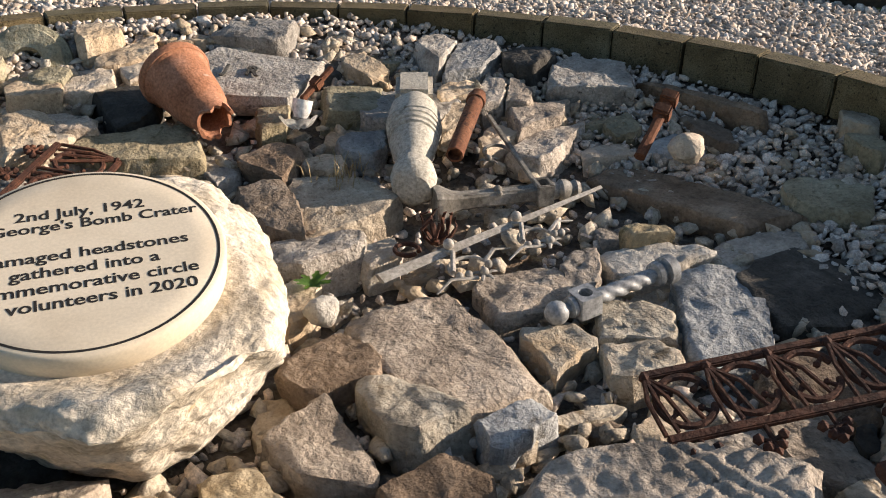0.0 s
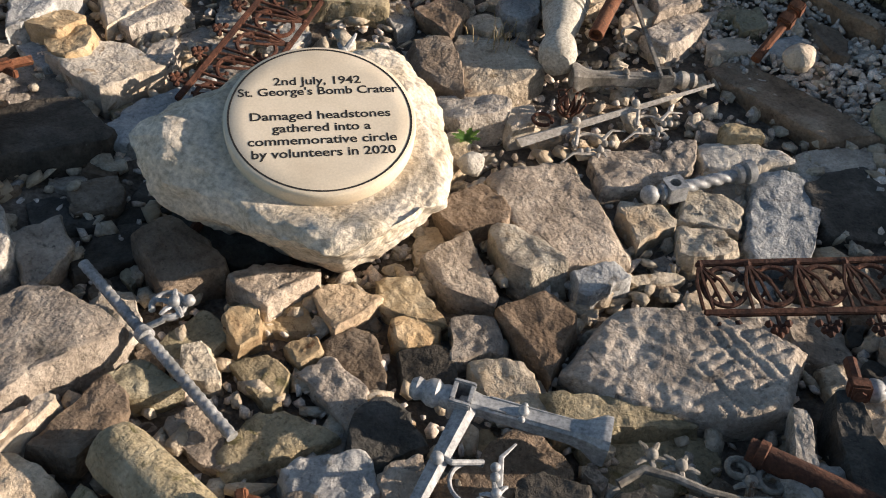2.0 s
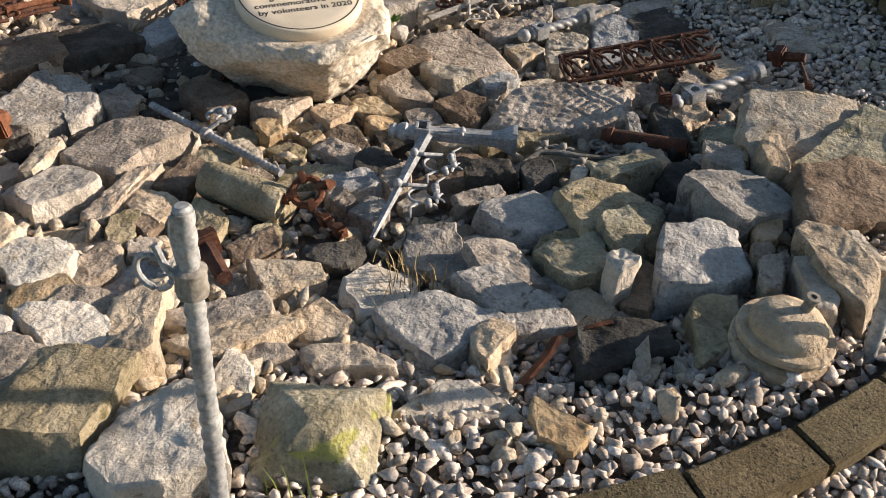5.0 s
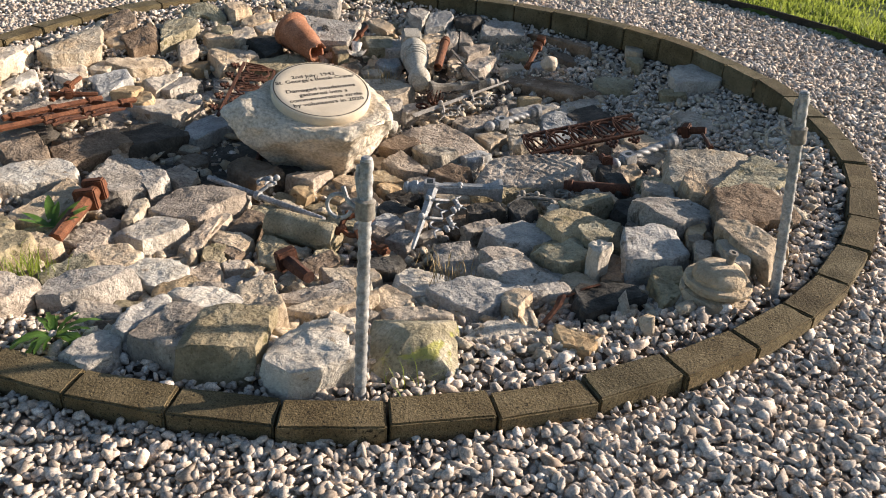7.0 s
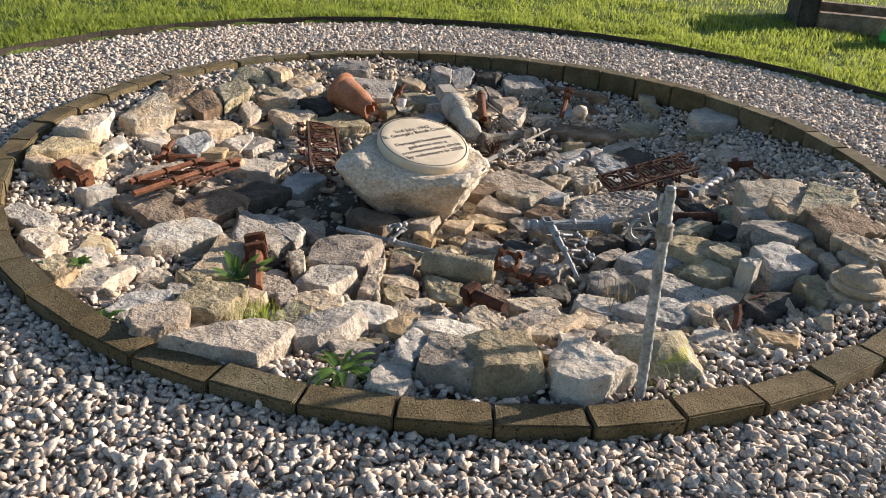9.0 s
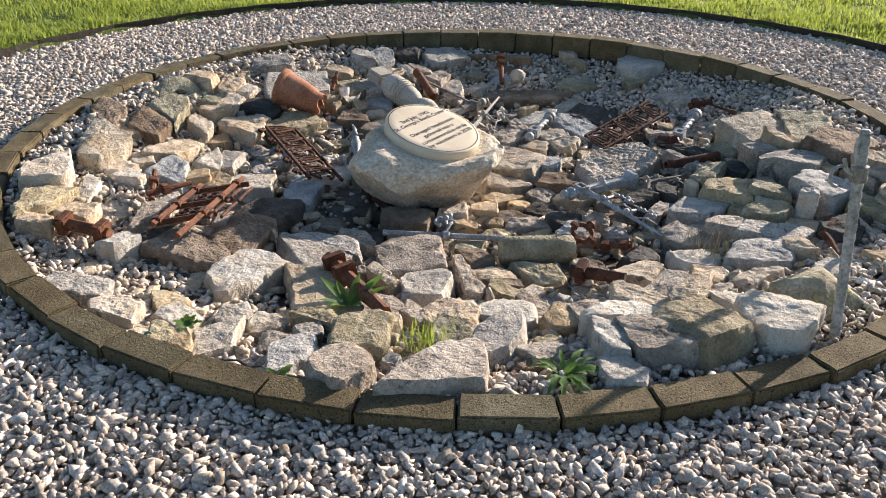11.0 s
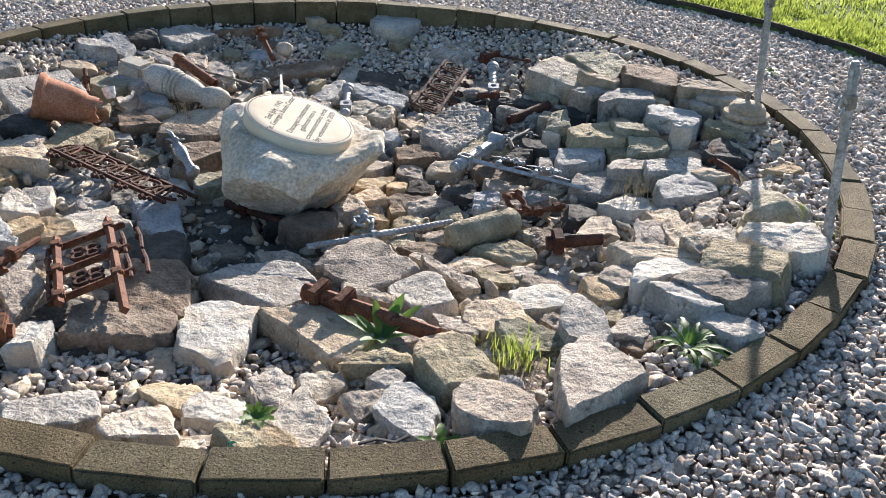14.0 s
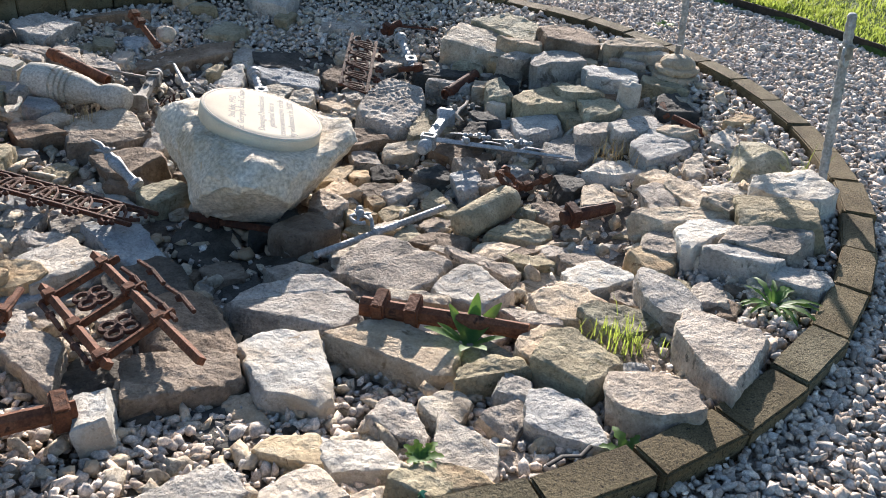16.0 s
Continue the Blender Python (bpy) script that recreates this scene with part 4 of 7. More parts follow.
# ---------------------------------------------------------------- pots, turned and carved stone
def chimney_pot():
    m = along((-1.325, 3.28, -0.045), (-1.06, 3.10, -0.15)) @ Matrix.Diagonal((0.87, 0.93, 0.93, 1))
    ob = thing("terracotta_pot", m, "broken terracotta chimney pot lying on its side", "pot")
    segs, rows = 40, []
    prof = [(0.105, 0.0), (0.128, 0.0), (0.134, 0.02), (0.132, 0.045), (0.122, 0.055), (0.118, 0.1), (0.105, 0.2), (0.09, 0.27), (0.078, 0.295), (0.075, 0.33), (0.073, 0.375), (0.06, 0.375), (0.062, 0.3), (0.09, 0.2), (0.103, 0.1), (0.105, 0.0)]
    bm = bmesh.new()
    for r, x in prof:
        row = []
        for k in range(segs):
            a = 2 * math.pi * k / segs
            back = max(0.0, noise.noise(Vector((math.cos(a) * 1.8, math.sin(a) * 1.8, 4.2))) + 0.25) * 0.085 if x > 0.35 else 0.0
            row.append(bm.verts.new((x - back, r * math.cos(a), r * math.sin(a))))
        rows.append(row)
    for a, b in zip(rows, rows[1:]):
        for k in range(segs):
            bm.faces.new((a[k], a[(k + 1) % segs], b[(k + 1) % segs], b[k]))
    bmesh.ops.remove_doubles(bm, verts=bm.verts, dist=0.0002)
    part("body", roughen(bm, 0.0025, 25), TERRACOTTA, ob)
    part("rim", lathe([(0.13, 0.004), (0.139, 0.006), (0.141, 0.03), (0.136, 0.042), (0.13, 0.044)], 40, "x"), TERRACOTTA, ob)


chimney_pot()


def initial_slab():
    """A headstone fragment with two cut capitals."""
    m = along((-1.19, 3.53, -0.10), (-0.99, 3.565, -0.11), (0.02, -0.25, 1))
    ob = thing("headstone_fragment", m, "flat grey headstone fragment with cut capital letters", "headstone")
    bm = broken_stone(0.45, 0.32, 0.09, 0.75, 1.0, 0.3, 811, 44, 0.3)
    bmesh.ops.translate(bm, verts=bm.verts, vec=(0.02, 0.0, -0.09))
    part("slab", bm, STONE["grey"], ob, sharp=32)
    for c, x in (("J", -0.055), ("R", 0.045)):
        cu = bpy.data.curves.new("letter", "FONT")
        cu.body, cu.size, cu.align_x, cu.align_y, cu.extrude, cu.offset = c, 0.085, "CENTER", "CENTER", 0.003, 0.002
        cu.materials.append(STONE["dark"])
        t = new("letter", cu)
        t.parent = ob
        t.location = (x, 0.0, 0.008)
    return ob


initial_slab()


def china():
    ob = thing("broken_china", pose(-0.845, 3.265, -0.20, 0, 0, 15), "broken white china cup and dish on the stones", "crockery")
    bm = bmesh.new()
    rows = []
    for i in range(7):
        r = 0.02 + 0.05 * i / 6
        rows.append([bm.verts.new((r * math.cos(radians(-160 + 150 * k / 12)), r * math.sin(radians(-160 + 150 * k / 12)), 0.012 + 0.05 * (i / 6) ** 2.2 + (0.006 if k % 3 else 0.0))) for k in range(13)])
    for a, b in zip(rows, rows[1:]):
        for k in range(12):
            bm.faces.new((a[k], a[k + 1], b[k + 1], b[k]))
    bmesh.ops.solidify(bm, geom=list(bm.faces), thickness=0.007)
    part("dish_shard", bm, CHINA, ob)
    part("cup", lathe([(0.0, 0.02), (0.024, 0.02), (0.034, 0.045), (0.037, 0.085), (0.033, 0.085), (0.03, 0.045), (0.0, 0.028)], 28), CHINA, ob).matrix_local = pose(-0.01, 0.075, 0.0, -20, 10, 0)


china()


def ring_stone():
    m = pose(-1.985, 3.36, -0.105, 55, 0, 20) @ Matrix.Scale(0.92, 4)
    ob = part("stone_ring", roughen(lathe([(0.062, -0.045), (0.17, -0.045), (0.176, -0.035), (0.176, 0.02), (0.15, 0.032), (0.146, 0.045), (0.1, 0.05), (0.066, 0.045), (0.06, 0.03), (0.062, -0.045)], 48), 0.003, 20), STONE["moss"])
    ob.matrix_world = m
    tagged(ob, "arched stone ring half sunk in the gravel", "stone ring")


ring_stone()


def turned_baluster():
    m = along((-0.555, 3.71, -0.15), (-0.335, 2.95, -0.24))
    ob = thing("stone_baluster", m, "broken turned stone baluster with ringed body lying down", "baluster")
    part("plinth", roughen(box(pose(0.08, 0, 0), (0.19, 0.14, 0.13), 0.018), 0.006, 14), CLEAN, ob)
    prof = [(0.0, 0.2), (0.07, 0.2), (0.085, 0.22), (0.096, 0.28), (0.098, 0.33)]
    for k in range(4):
        x = 0.36 + 0.028 * k
        prof += [(0.098 - 0.004 * k, x), (0.086 - 0.004 * k, x + 0.006), (0.097 - 0.005 * k, x + 0.012)]
    prof += [(0.075, 0.52), (0.055, 0.57), (0.05, 0.6), (0.06, 0.625), (0.07, 0.65), (0.075, 0.69), (0.07, 0.745), (0.05, 0.765), (0.0, 0.77)]
    part("shaft", roughen(lathe(prof, 40, "x", 0.04), 0.004, 18), CLEAN, ob)


turned_baluster()


def column_drum():
    m = along((-0.66, 0.915, -0.235), (-0.31, 0.83, -0.23))
    ob = part("column_drum", roughen(lathe([(0.0, 0.0), (0.05, 0.0), (0.064, 0.012), (0.07, 0.05), (0.07, 0.28), (0.068, 0.345), (0.062, 0.355), (0.0, 0.352)], 40, "x", 0.05), 0.004, 18), STONE["moss"])
    ob.matrix_world = m
    tagged(ob, "lichened cylindrical stone column fragment lying down", "column fragment")


column_drum()


def finial_base():
    ob = thing("stone_finial", pose(1.232, 0.447, -0.09, 0, 3, 20), "round lichened stone finial base with moulded rim", "finial")
    prof = [(0.0, 0.0), (0.118, 0.0), (0.127, 0.01), (0.13, 0.06), (0.126, 0.07), (0.1, 0.074), (0.099, 0.086), (0.122, 0.09), (0.125, 0.105), (0.12, 0.114), (0.098, 0.117), (0.096, 0.127), (0.098, 0.13), (0.094, 0.142), (0.08, 0.158), (0.05, 0.17), (0.03, 0.172), (0.0, 0.173)]
    part("body", roughen(lathe(prof, 64, "z", 0.02), 0.0022, 22), STONE["buff"], ob, sharp=30)
    part("stem", lathe([(0.014, 0.175), (0.014, 0.212), (0.018, 0.214), (0.018, 0.222), (0.008, 0.223), (0.007, 0.2)], 16), DULL, ob, "short rusty iron dowel").matrix_local = pose(0.02, 0.03, 0, 6, 4, 0)


finial_base()


def cap_stone():
    m = pose(0.22, -0.15, -0.095, 13, -2, 10)
    ob = thing("cap_stone", m, "lichened pyramidal cap stone with moulded lower edge", "carved stone")
    bm = bmesh.new()
    rows = []
    segs = 64
    for s, z in ((1.0, 0.0), (1.0, 0.05), (0.985, 0.056), (0.93, 0.058), (0.92, 0.066), (0.945, 0.07), (0.945, 0.082), (0.92, 0.086), (0.7, 0.112), (0.45, 0.138), (0.2, 0.152), (0.06, 0.156)):
        row = []
        for k in range(segs):
            a = 2 * math.pi * k / segs
            c, d = math.cos(a), math.sin(a)
            f = 1 / (abs(c) ** 24 + abs(d) ** 24) ** (1 / 24)
            row.append(bm.verts.new((0.148 * c * f * s, 0.132 * d * f * s, z - 0.05 if z == 0 else z)))
        rows.append(row)
    for a, b in zip(rows, rows[1:]):
        for k in range(segs):
            bm.faces.new((a[k], a[(k + 1) % segs], b[(k + 1) % segs], b[k]))
    bm.faces.new(rows[0][::-1])
    bm.faces.new(rows[-1])
    part("body", roughen(bm, 0.004, 20, 3), LICHEN, ob, sharp=30)


cap_stone()


def tooled_slab():
    """A big slab with diagonal chisel grooves over half of its face."""
    bm = bmesh.new()
    nx, ny = 74, 52
    grid = []
    for j in range(ny + 1):
        row = []
        for i in range(nx + 1):
            u, v = i / nx - 0.5, j / ny - 0.5
            x = 0.56 * u * (1 - 0.12 * v) + 0.06 * v
            y = 0.37 * v * (1 - 0.2 * u) * (1 - 0.42 * abs(2 * u) ** 2.6) + 0.03 * u
            e = noise.noise(Vector((x * 9, y * 9, 2)))
            x += 0.03 * e * (abs(v) * 2) ** 3
            y += 0.03 * e * (abs(u) * 2) ** 3
            side = 1 if ((x * 0.6 + y + 0.04 * e) * 10) % 2 > 1 else -1
            wear = 0.5 + 0.5 * noise.noise(Vector((x * 14, y * 14, 9)))
            tool = max(0.0, math.sin((x * side * 0.9 + y) * 140 + 1.1 * noise.noise(Vector((x * 16, y * 16, 3))))) * 0.0085 * (0.35 + 0.65 * wear)
            mask = max(0.0, min(1.0, (x + 0.04 + 0.1 * noise.noise(Vector((x * 8, y * 8, 0)))) * 8))
            z = -tool * mask + 0.007 * noise.noise(Vector((x * 12, y * 12, 5))) + 0.005 * noise.noise(Vector((x * 40, y * 40, 1)))
            rim = max(abs(u), abs(v)) * 2
            z -= 0.03 * max(0.0, rim - 0.9) / 0.1
            row.append(bm.verts.new((x, y, z)))
        grid.append(row)
    for j in range(ny):
        for i in range(nx):
            bm.faces.new((grid[j][i], grid[j][i + 1], grid[j + 1][i + 1], grid[j + 1][i]))
    edge = [e for e in bm.edges if e.is_boundary]
    low = bmesh.ops.extrude_edge_only(bm, edges=edge)
    for v in low["geom"]:
        if isinstance(v, bmesh.types.BMVert):
            v.co.z -= 0.11
            v.co.x *= 1.03
            v.co.y *= 1.03
    bmesh.ops.holes_fill(bm, edges=[e for e in bm.edges if e.is_boundary])
    ob = part("tooled_slab", bm, STONE["grey"], sharp=60)
    ob.matrix_world = pose(0.46, 1.83, -0.245, 4, -7, 8)
    tagged(ob, "large grey slab with diagonal chisel grooves lying flat", "stone slab")


tooled_slab()


def pale_cobble(x, y, z, r):
    bm = bmesh.new()
    bmesh.ops.create_icosphere(bm, subdivisions=3, radius=r)
    for v in bm.verts:
        v.co.z *= 0.85
    ob = part("cobble", roughen(bm, r * 0.2, 1.3 / r, 5), STONE["pale"])
    ob.matrix_world = pose(x, y, z)
    tagged(ob, "rounded pale cobble among the broken stones", "stone", "rubble stones")


pale_cobble(-0.40, 2.34, -0.30, 0.045)
pale_cobble(0.47, 3.42, -0.16, 0.06)
pale_cobble(-0.13, -0.36, -0.055, 0.035)


def iron_vine():
    """A bent wrought vine with curled leaves, half hidden between slab and cap."""
    ob = thing("iron_vine", pose(0.40, 1.43, -0.245, 0, 0, 8), "dark weathered iron vine with curled leaves among the stones", "railing piece")
    part("stem", tube([(0.0, -0.05, 0.0), (0.05, 0.0, 0.015), (0.12, 0.0, 0.02), (0.2, -0.01, 0.02), (0.28, 0.0, 0.015), (0.34, 0.02, 0.02)], 0.012, 8, 0.7), DULL, ob)
    for k, (x, y) in enumerate(((0.06, 0.04), (0.13, 0.035), (0.2, -0.05), (0.29, 0.05))):
        bm = bmesh.new()
        leaf_cluster(bm, Vector((x, y, 0.012)), 0.045, 60 + k)
        part("leaf_knot", bm, DULL, ob)
    for k, (x, y, r) in enumerate(((0.26, 0.075, 0.035), (0.34, 0.07, 0.04), (0.02, -0.11, 0.04))):
        part("curl", tube(spiral((x, y, 0.02), r, r * 0.35, 60 * k, 1.3), 0.0085, 8, 0.7), DULL, ob)


iron_vine()


def litter():
    bm = tube([(0, 0, 0), (0.05, 0.01, 0.006), (0.1, 0.0, 0.0), (0.14, 0.02, 0.004)], 0.007, 6, 1.0, 0.3)
    ob = part("plastic_strip", bm, INK)
    ob.matrix_world = pose(-1.99, 0.10, -0.035, 0, 0, -42)
    tagged(ob, "black plastic strip lying behind the kerb", "litter")
    ob = part("bottle_cap", lathe([(0.0, 0.0), (0.014, 0.0), (0.014, 0.012), (0.012, 0.014), (0.0, 0.014)], 20), GLASS)
    ob.matrix_world = pose(-2.235, 0.33, -0.035, 25, 10, 0)
    tagged(ob, "small shiny green cap beside the kerb", "litter")


litter()

# ---------------------------------------------------------------- weeds and grass
def leaf_blade(bm, root, way, length, wide, droop, rng, lobes=False):
    n = 7
    side = Vector((-way.y, way.x, 0)).normalized()
    rows = []
    for i in range(n + 1):
        t = i / n
        p = root + way * length * t + Vector((0, 0, length * (0.9 * t - droop * t * t)))
        w = wide * math.sin(math.pi * min(1, t * 0.92 + 0.06)) ** 0.8
        if lobes and i % 2:
            w *= 0.55
        rows.append((bm.verts.new(p + side * w), bm.verts.new(p - Vector((0, 0, w * 0.3))), bm.verts.new(p - side * w)))
    for a, b in zip(rows, rows[1:]):
        bm.faces.new((a[0], a[1], b[1], b[0]))
        bm.faces.new((a[1], a[2], b[2], b[1]))


def rosette(x, y, z, size, leaves, wide, label, seed, upright=0.9, lobes=True):
    rng = random.Random(seed)
    ob = thing("weed", pose(x, y, z), label, "weed", "weeds in the rubble")
    for k in range(leaves):
        a = k * 2.4 + rng.uniform(-0.3, 0.3)
        bm = bmesh.new()
        s = size * rng.uniform(0.6, 1.1)
        leaf_blade(bm, Vector((0, 0, 0)), Vector((math.cos(a), math.sin(a), 0)), s, s * wide, upright * rng.uniform(0.7, 1.1), rng, lobes)
        part("leaf", bm, LEAF, ob, sharp=80)


rosette(-0.93, -0.33, -0.04, 0.15, 16, 0.1, "green dandelion rosette growing against the kerb", 1, 0.85)
rosette(-1.47, 0.53, -0.17, 0.15, 9, 0.14, "upright green weed growing between slabs", 2, 0.35, False)
rosette(-1.84, -0.07, -0.05, 0.08, 10, 0.22, "small yellow-green weed at the kerb", 3, 0.7)
rosette(-2.1, 0.4, -0.06, 0.06, 12, 0.3, "small bright green weed between stones", 4, 0.6)
rosette(-0.47, 2.46, -0.31, 0.05, 14, 0.25, "small dark green weed behind the boulder", 5, 0.5)
rosette(2.3, 0.75, -0.06, 0.08, 9, 0.25, "small green weed in the gravel path", 6, 0.7)


def tuft(x, y, z, count, size, spread, label, seed, mat=None):
    rng = random.Random(seed)
    bm = bmesh.new()
    for _ in range(count):
        a, l = rng.uniform(0, 6.28), size * rng.uniform(0.5, 1.15)
        p = Vector((rng.gauss(0, spread), rng.gauss(0, spread), 0))
        d = Vector((math.cos(a), math.sin(a), 0)) * l * rng.uniform(0.15, 0.6)
        s = Vector((-math.sin(a), math.cos(a), 0)) * 0.0018
        q = p + d * 0.4 + Vector((0, 0, l * 0.6))
        e = p + d + Vector((0, 0, l * rng.uniform(0.75, 0.95)))
        v = [bm.verts.new(c) for c in (p - s, p + s, q + s * 0.8, q - s * 0.8, e)]
        bm.faces.new((v[0], v[1], v[2], v[3]))
        bm.faces.new((v[3], v[2], v[4]))
    ob = part("grass_tuft", bm, mat or BLADE, sharp=80)
    ob.matrix_world = pose(x, y, z)
    tagged(ob, label, "grass tuft", "grass tufts")


tuft(-1.3, 0.09, -0.11, 110, 0.1, 0.05, "fine green grass tuft growing between stones", 1)
tuft(0.26, -0.33, -0.09, 9, 0.17, 0.025, "thin tall grass stems by the cap stone", 2)
tuft(0.22, 0.52, -0.16, 60, 0.11, 0.06, "dry straw-coloured grass among the stones", 3, STRAW)
tuft(-0.62, 3.05, -0.27, 40, 0.1, 0.05, "dry straw-coloured grass among the stones", 4, STRAW)


def lawn():
    """Grass blades on the lawn, close to the edging first."""
    rng = np.random.default_rng(12)
    pts = []
    for r0, r1, a0, a1, n in ((3.93, 4.6, -35, 215, 34000), (3.93, 4.9, 215, 325, 16000), (4.6, 6.2, -25, 175, 36000), (4.6, 6.2, 175, 335, 18000), (6.2, 10.0, 0, 360, 46000)):
        r = np.sqrt(rng.uniform(r0**2, r1**2, n))
        a = np.radians(rng.uniform(a0, a1, n))
        h = (0.035 + 0.035 * rng.random(n)) * (1.0 if r0 < 6 else 1.3)
        pts.append(np.stack([CX + r * np.cos(a), CY + r * np.sin(a), h], 1))
    p = np.concatenate(pts)
    n = len(p)
    clump = np.array([noise.noise(Vector((x * 2.2, y * 2.2, 0))) + 0.6 * noise.noise(Vector((x * 6.5, y * 6.5, 4))) for x, y, _ in p])
    h = p[:, 2] * (1.0 + 0.9 * clump)
    a = rng.uniform(0, 6.283, n)
    w = 0.0035 + 0.003 * rng.random(n)
    lean = h * rng.uniform(0.2, 1.0, n)
    side = np.stack([-np.sin(a), np.cos(a), np.zeros(n)], 1) * w[:, None]
    root = np.stack([p[:, 0], p[:, 1], np.full(n, -0.035)], 1)
    way = np.stack([np.cos(a), np.sin(a), np.zeros(n)], 1)
    mid = root + way * (lean * 0.35)[:, None] + np.stack([np.zeros(n), np.zeros(n), h * 0.6], 1)
    tip = root + way * lean[:, None] + np.stack([np.zeros(n), np.zeros(n), h], 1)
    co = np.stack([root - side, root + side, mid + side * 0.8, mid - side * 0.8, tip], 1).reshape(-1)
    i = np.arange(n)[:, None] * 5
    loops = np.concatenate([i + np.array([[0, 1, 2, 3]]), i + np.array([[3, 2, 4]])], 1).reshape(-1)
    starts = (np.arange(n)[:, None] * 7 + np.array([[0, 4]])).reshape(-1)
    me = bpy.data.meshes.new("lawn_grass")
    me.vertices.add(n * 5)
    me.vertices.foreach_set("co", co)
    me.loops.add(len(loops))
    me.loops.foreach_set("vertex_index", loops.astype(np.int32))
    me.polygons.add(len(starts))
    me.polygons.foreach_set("loop_start", starts.astype(np.int32))
    me.update(calc_edges=True)
    tagged(link("lawn_grass", me, BLADE), "short sunlit green lawn grass beyond the path", "grass", kind="stuff")


lawn()


def lawn_edging():
    ring = new("edging")
    tagged(ring, "thin dark timber edging between gravel and lawn", "edging", kind="structure")
    n = 36
    me = None
    for k in range(n):
        a = radians(360 / n * (k + 0.5))
        if me is None:
            bm = box(Matrix.Identity(4), (2 * 3.91 * math.tan(math.pi / n) - 0.004, 0.022, 0.12), 0.003)
            bmesh.ops.subdivide_edges(bm, edges=[e for e in bm.edges if e.calc_length() > 0.3], cuts=6, use_grid_fill=True)
            ob = part("board", roughen(bm, 0.004, 6), EDGE, ring)
            me = ob.data
        else:
            ob = new("board", me)
            ob.parent = ring
        ob.matrix_world = pose(CX + 3.91 * math.cos(a), CY + 3.91 * math.sin(a), -0.06, 0, 0, math.degrees(a) - 90)


lawn_edging()


def far_grave():
    ob = thing("grave_kerb", pose(4.35, 6.75, -0.03, 0, 0, -14), "low weathered grave kerb on the lawn", "grave")
    part("rail", roughen(box(pose(0, -0.3, 0.09), (1.6, 0.16, 0.2), 0.02), 0.006, 9), STONE["brown"], ob)
    part("rail", roughen(box(pose(0, 0.5, 0.09), (1.6, 0.16, 0.2), 0.02), 0.006, 9), STONE["brown"], ob)
    part("head_block", roughen(box(pose(-0.9, 0.1, 0.2), (0.2, 1.0, 0.44), 0.03), 0.008, 7), STONE["dark"], ob)
    bag = thing("plastic_sack", pose(4.1, 6.02, -0.03), "crumpled green and white plastic sack on the lawn", "sack")
    part("lower", roughen(lathe([(0.0, 0.0), (0.13, 0.0), (0.155, 0.04), (0.15, 0.12), (0.13, 0.16)], 24, "z", 0.25), 0.015, 12), SACK_GREEN, bag, "bright green plastic")
    part("upper", roughen(lathe([(0.13, 0.158), (0.115, 0.22), (0.07, 0.27), (0.0, 0.28)], 24, "z", 0.3), 0.015, 12), CHINA, bag, "white plastic")


SACK_GREEN = material("green_plastic", [(0.05, 0.3, 0.03), (0.08, 0.4, 0.05)], scale=8, grain=40, bump=0.1, rough=0.4)
far_grave()


def small_rubble():
    """Broken bits that fill the gaps between the stones."""
    rng = np.random.default_rng(31)
    n = 2400
    r = 2.28 * np.sqrt(rng.random(n))
    a = rng.uniform(0, 6.283, n)
    x, y = CX + r * np.cos(a), CY + r * np.sin(a)
    soil = np.array([soil_at(px, py) for px, py in zip(x, y)])
    spots = np.stack([x, y, soil + rng.uniform(0.005, 0.045, n)], 1)
    chips("rubble_bits", spots, rng.uniform(0.018, 0.042, n), STONE["buff"], "small broken stone bits filling gaps in the rubble", "rubble", 32)


small_rubble()


# ---------------------------------------------------------------- rubble, stone by stone
stone(-1.272, 3.881, -0.028, 0.267, 0.184, 0.09, -178, "grey", 1, 0.77, 1.34, 0.05)
stone(-1.792, 3.560, 0.001, 0.212, 0.149, 0.09, 128, "buff", 2, 0.92, 1.08, -0.34)
stone(-1.547, 3.441, -0.082, 0.147, 0.136, 0.09, 138, "pale", 3, 0.77, 1.03, -0.07)
stone(-0.786, 3.837, -0.116, 0.184, 0.121, 0.09, 149, "buff", 4, 1.09, 1.21, 0.05)
stone(-0.771, 3.575, -0.170, 0.217, 0.215, 0.10, 28, "moss", 5, 1.09, 1.03, 0.08)
stone(-0.567, 4.080, -0.074, 0.186, 0.132, 0.09, 79, "grey", 6, 0.39, 0.73, 0.65)
stone(-0.400, 4.041, -0.099, 0.257, 0.173, 0.09, 97, "blue", 7, 1.01, 1.13, -0.44)
stone(-0.184, 4.113, -0.093, 0.200, 0.180, 0.09, 135, "dark", 8, 0.71, 1.64, -0.26)
stone(0.070, 4.042, -0.117, 0.281, 0.274, 0.09, 99, "grey", 9, 0.77, 1.12, 0.07)
stone(-0.385, 3.787, -0.165, 0.166, 0.120, 0.09, 40, "buff", 10, 0.97, 1.24, 0.34)
stone(-0.253, 3.814, -0.163, 0.250, 0.091, 0.10, 95, "grey", 11, 1.30, 1.66, 0.23)
stone(-0.164, 3.826, -0.161, 0.186, 0.087, 0.10, 96, "grey", 12, 1.05, 1.64, 0.62)
stone(-0.066, 3.694, -0.189, 0.222, 0.159, 0.10, 42, "grey", 13, 0.36, 1.50, 0.68)
stone(-0.006, 3.515, -0.234, 0.285, 0.132, 0.09, 75, "grey", 14, 0.76, 0.31, -0.44)
stone(-0.354, 3.597, -0.201, 0.178, 0.093, 0.10, 99, "buff", 15, 0.97, 1.19, -0.70)
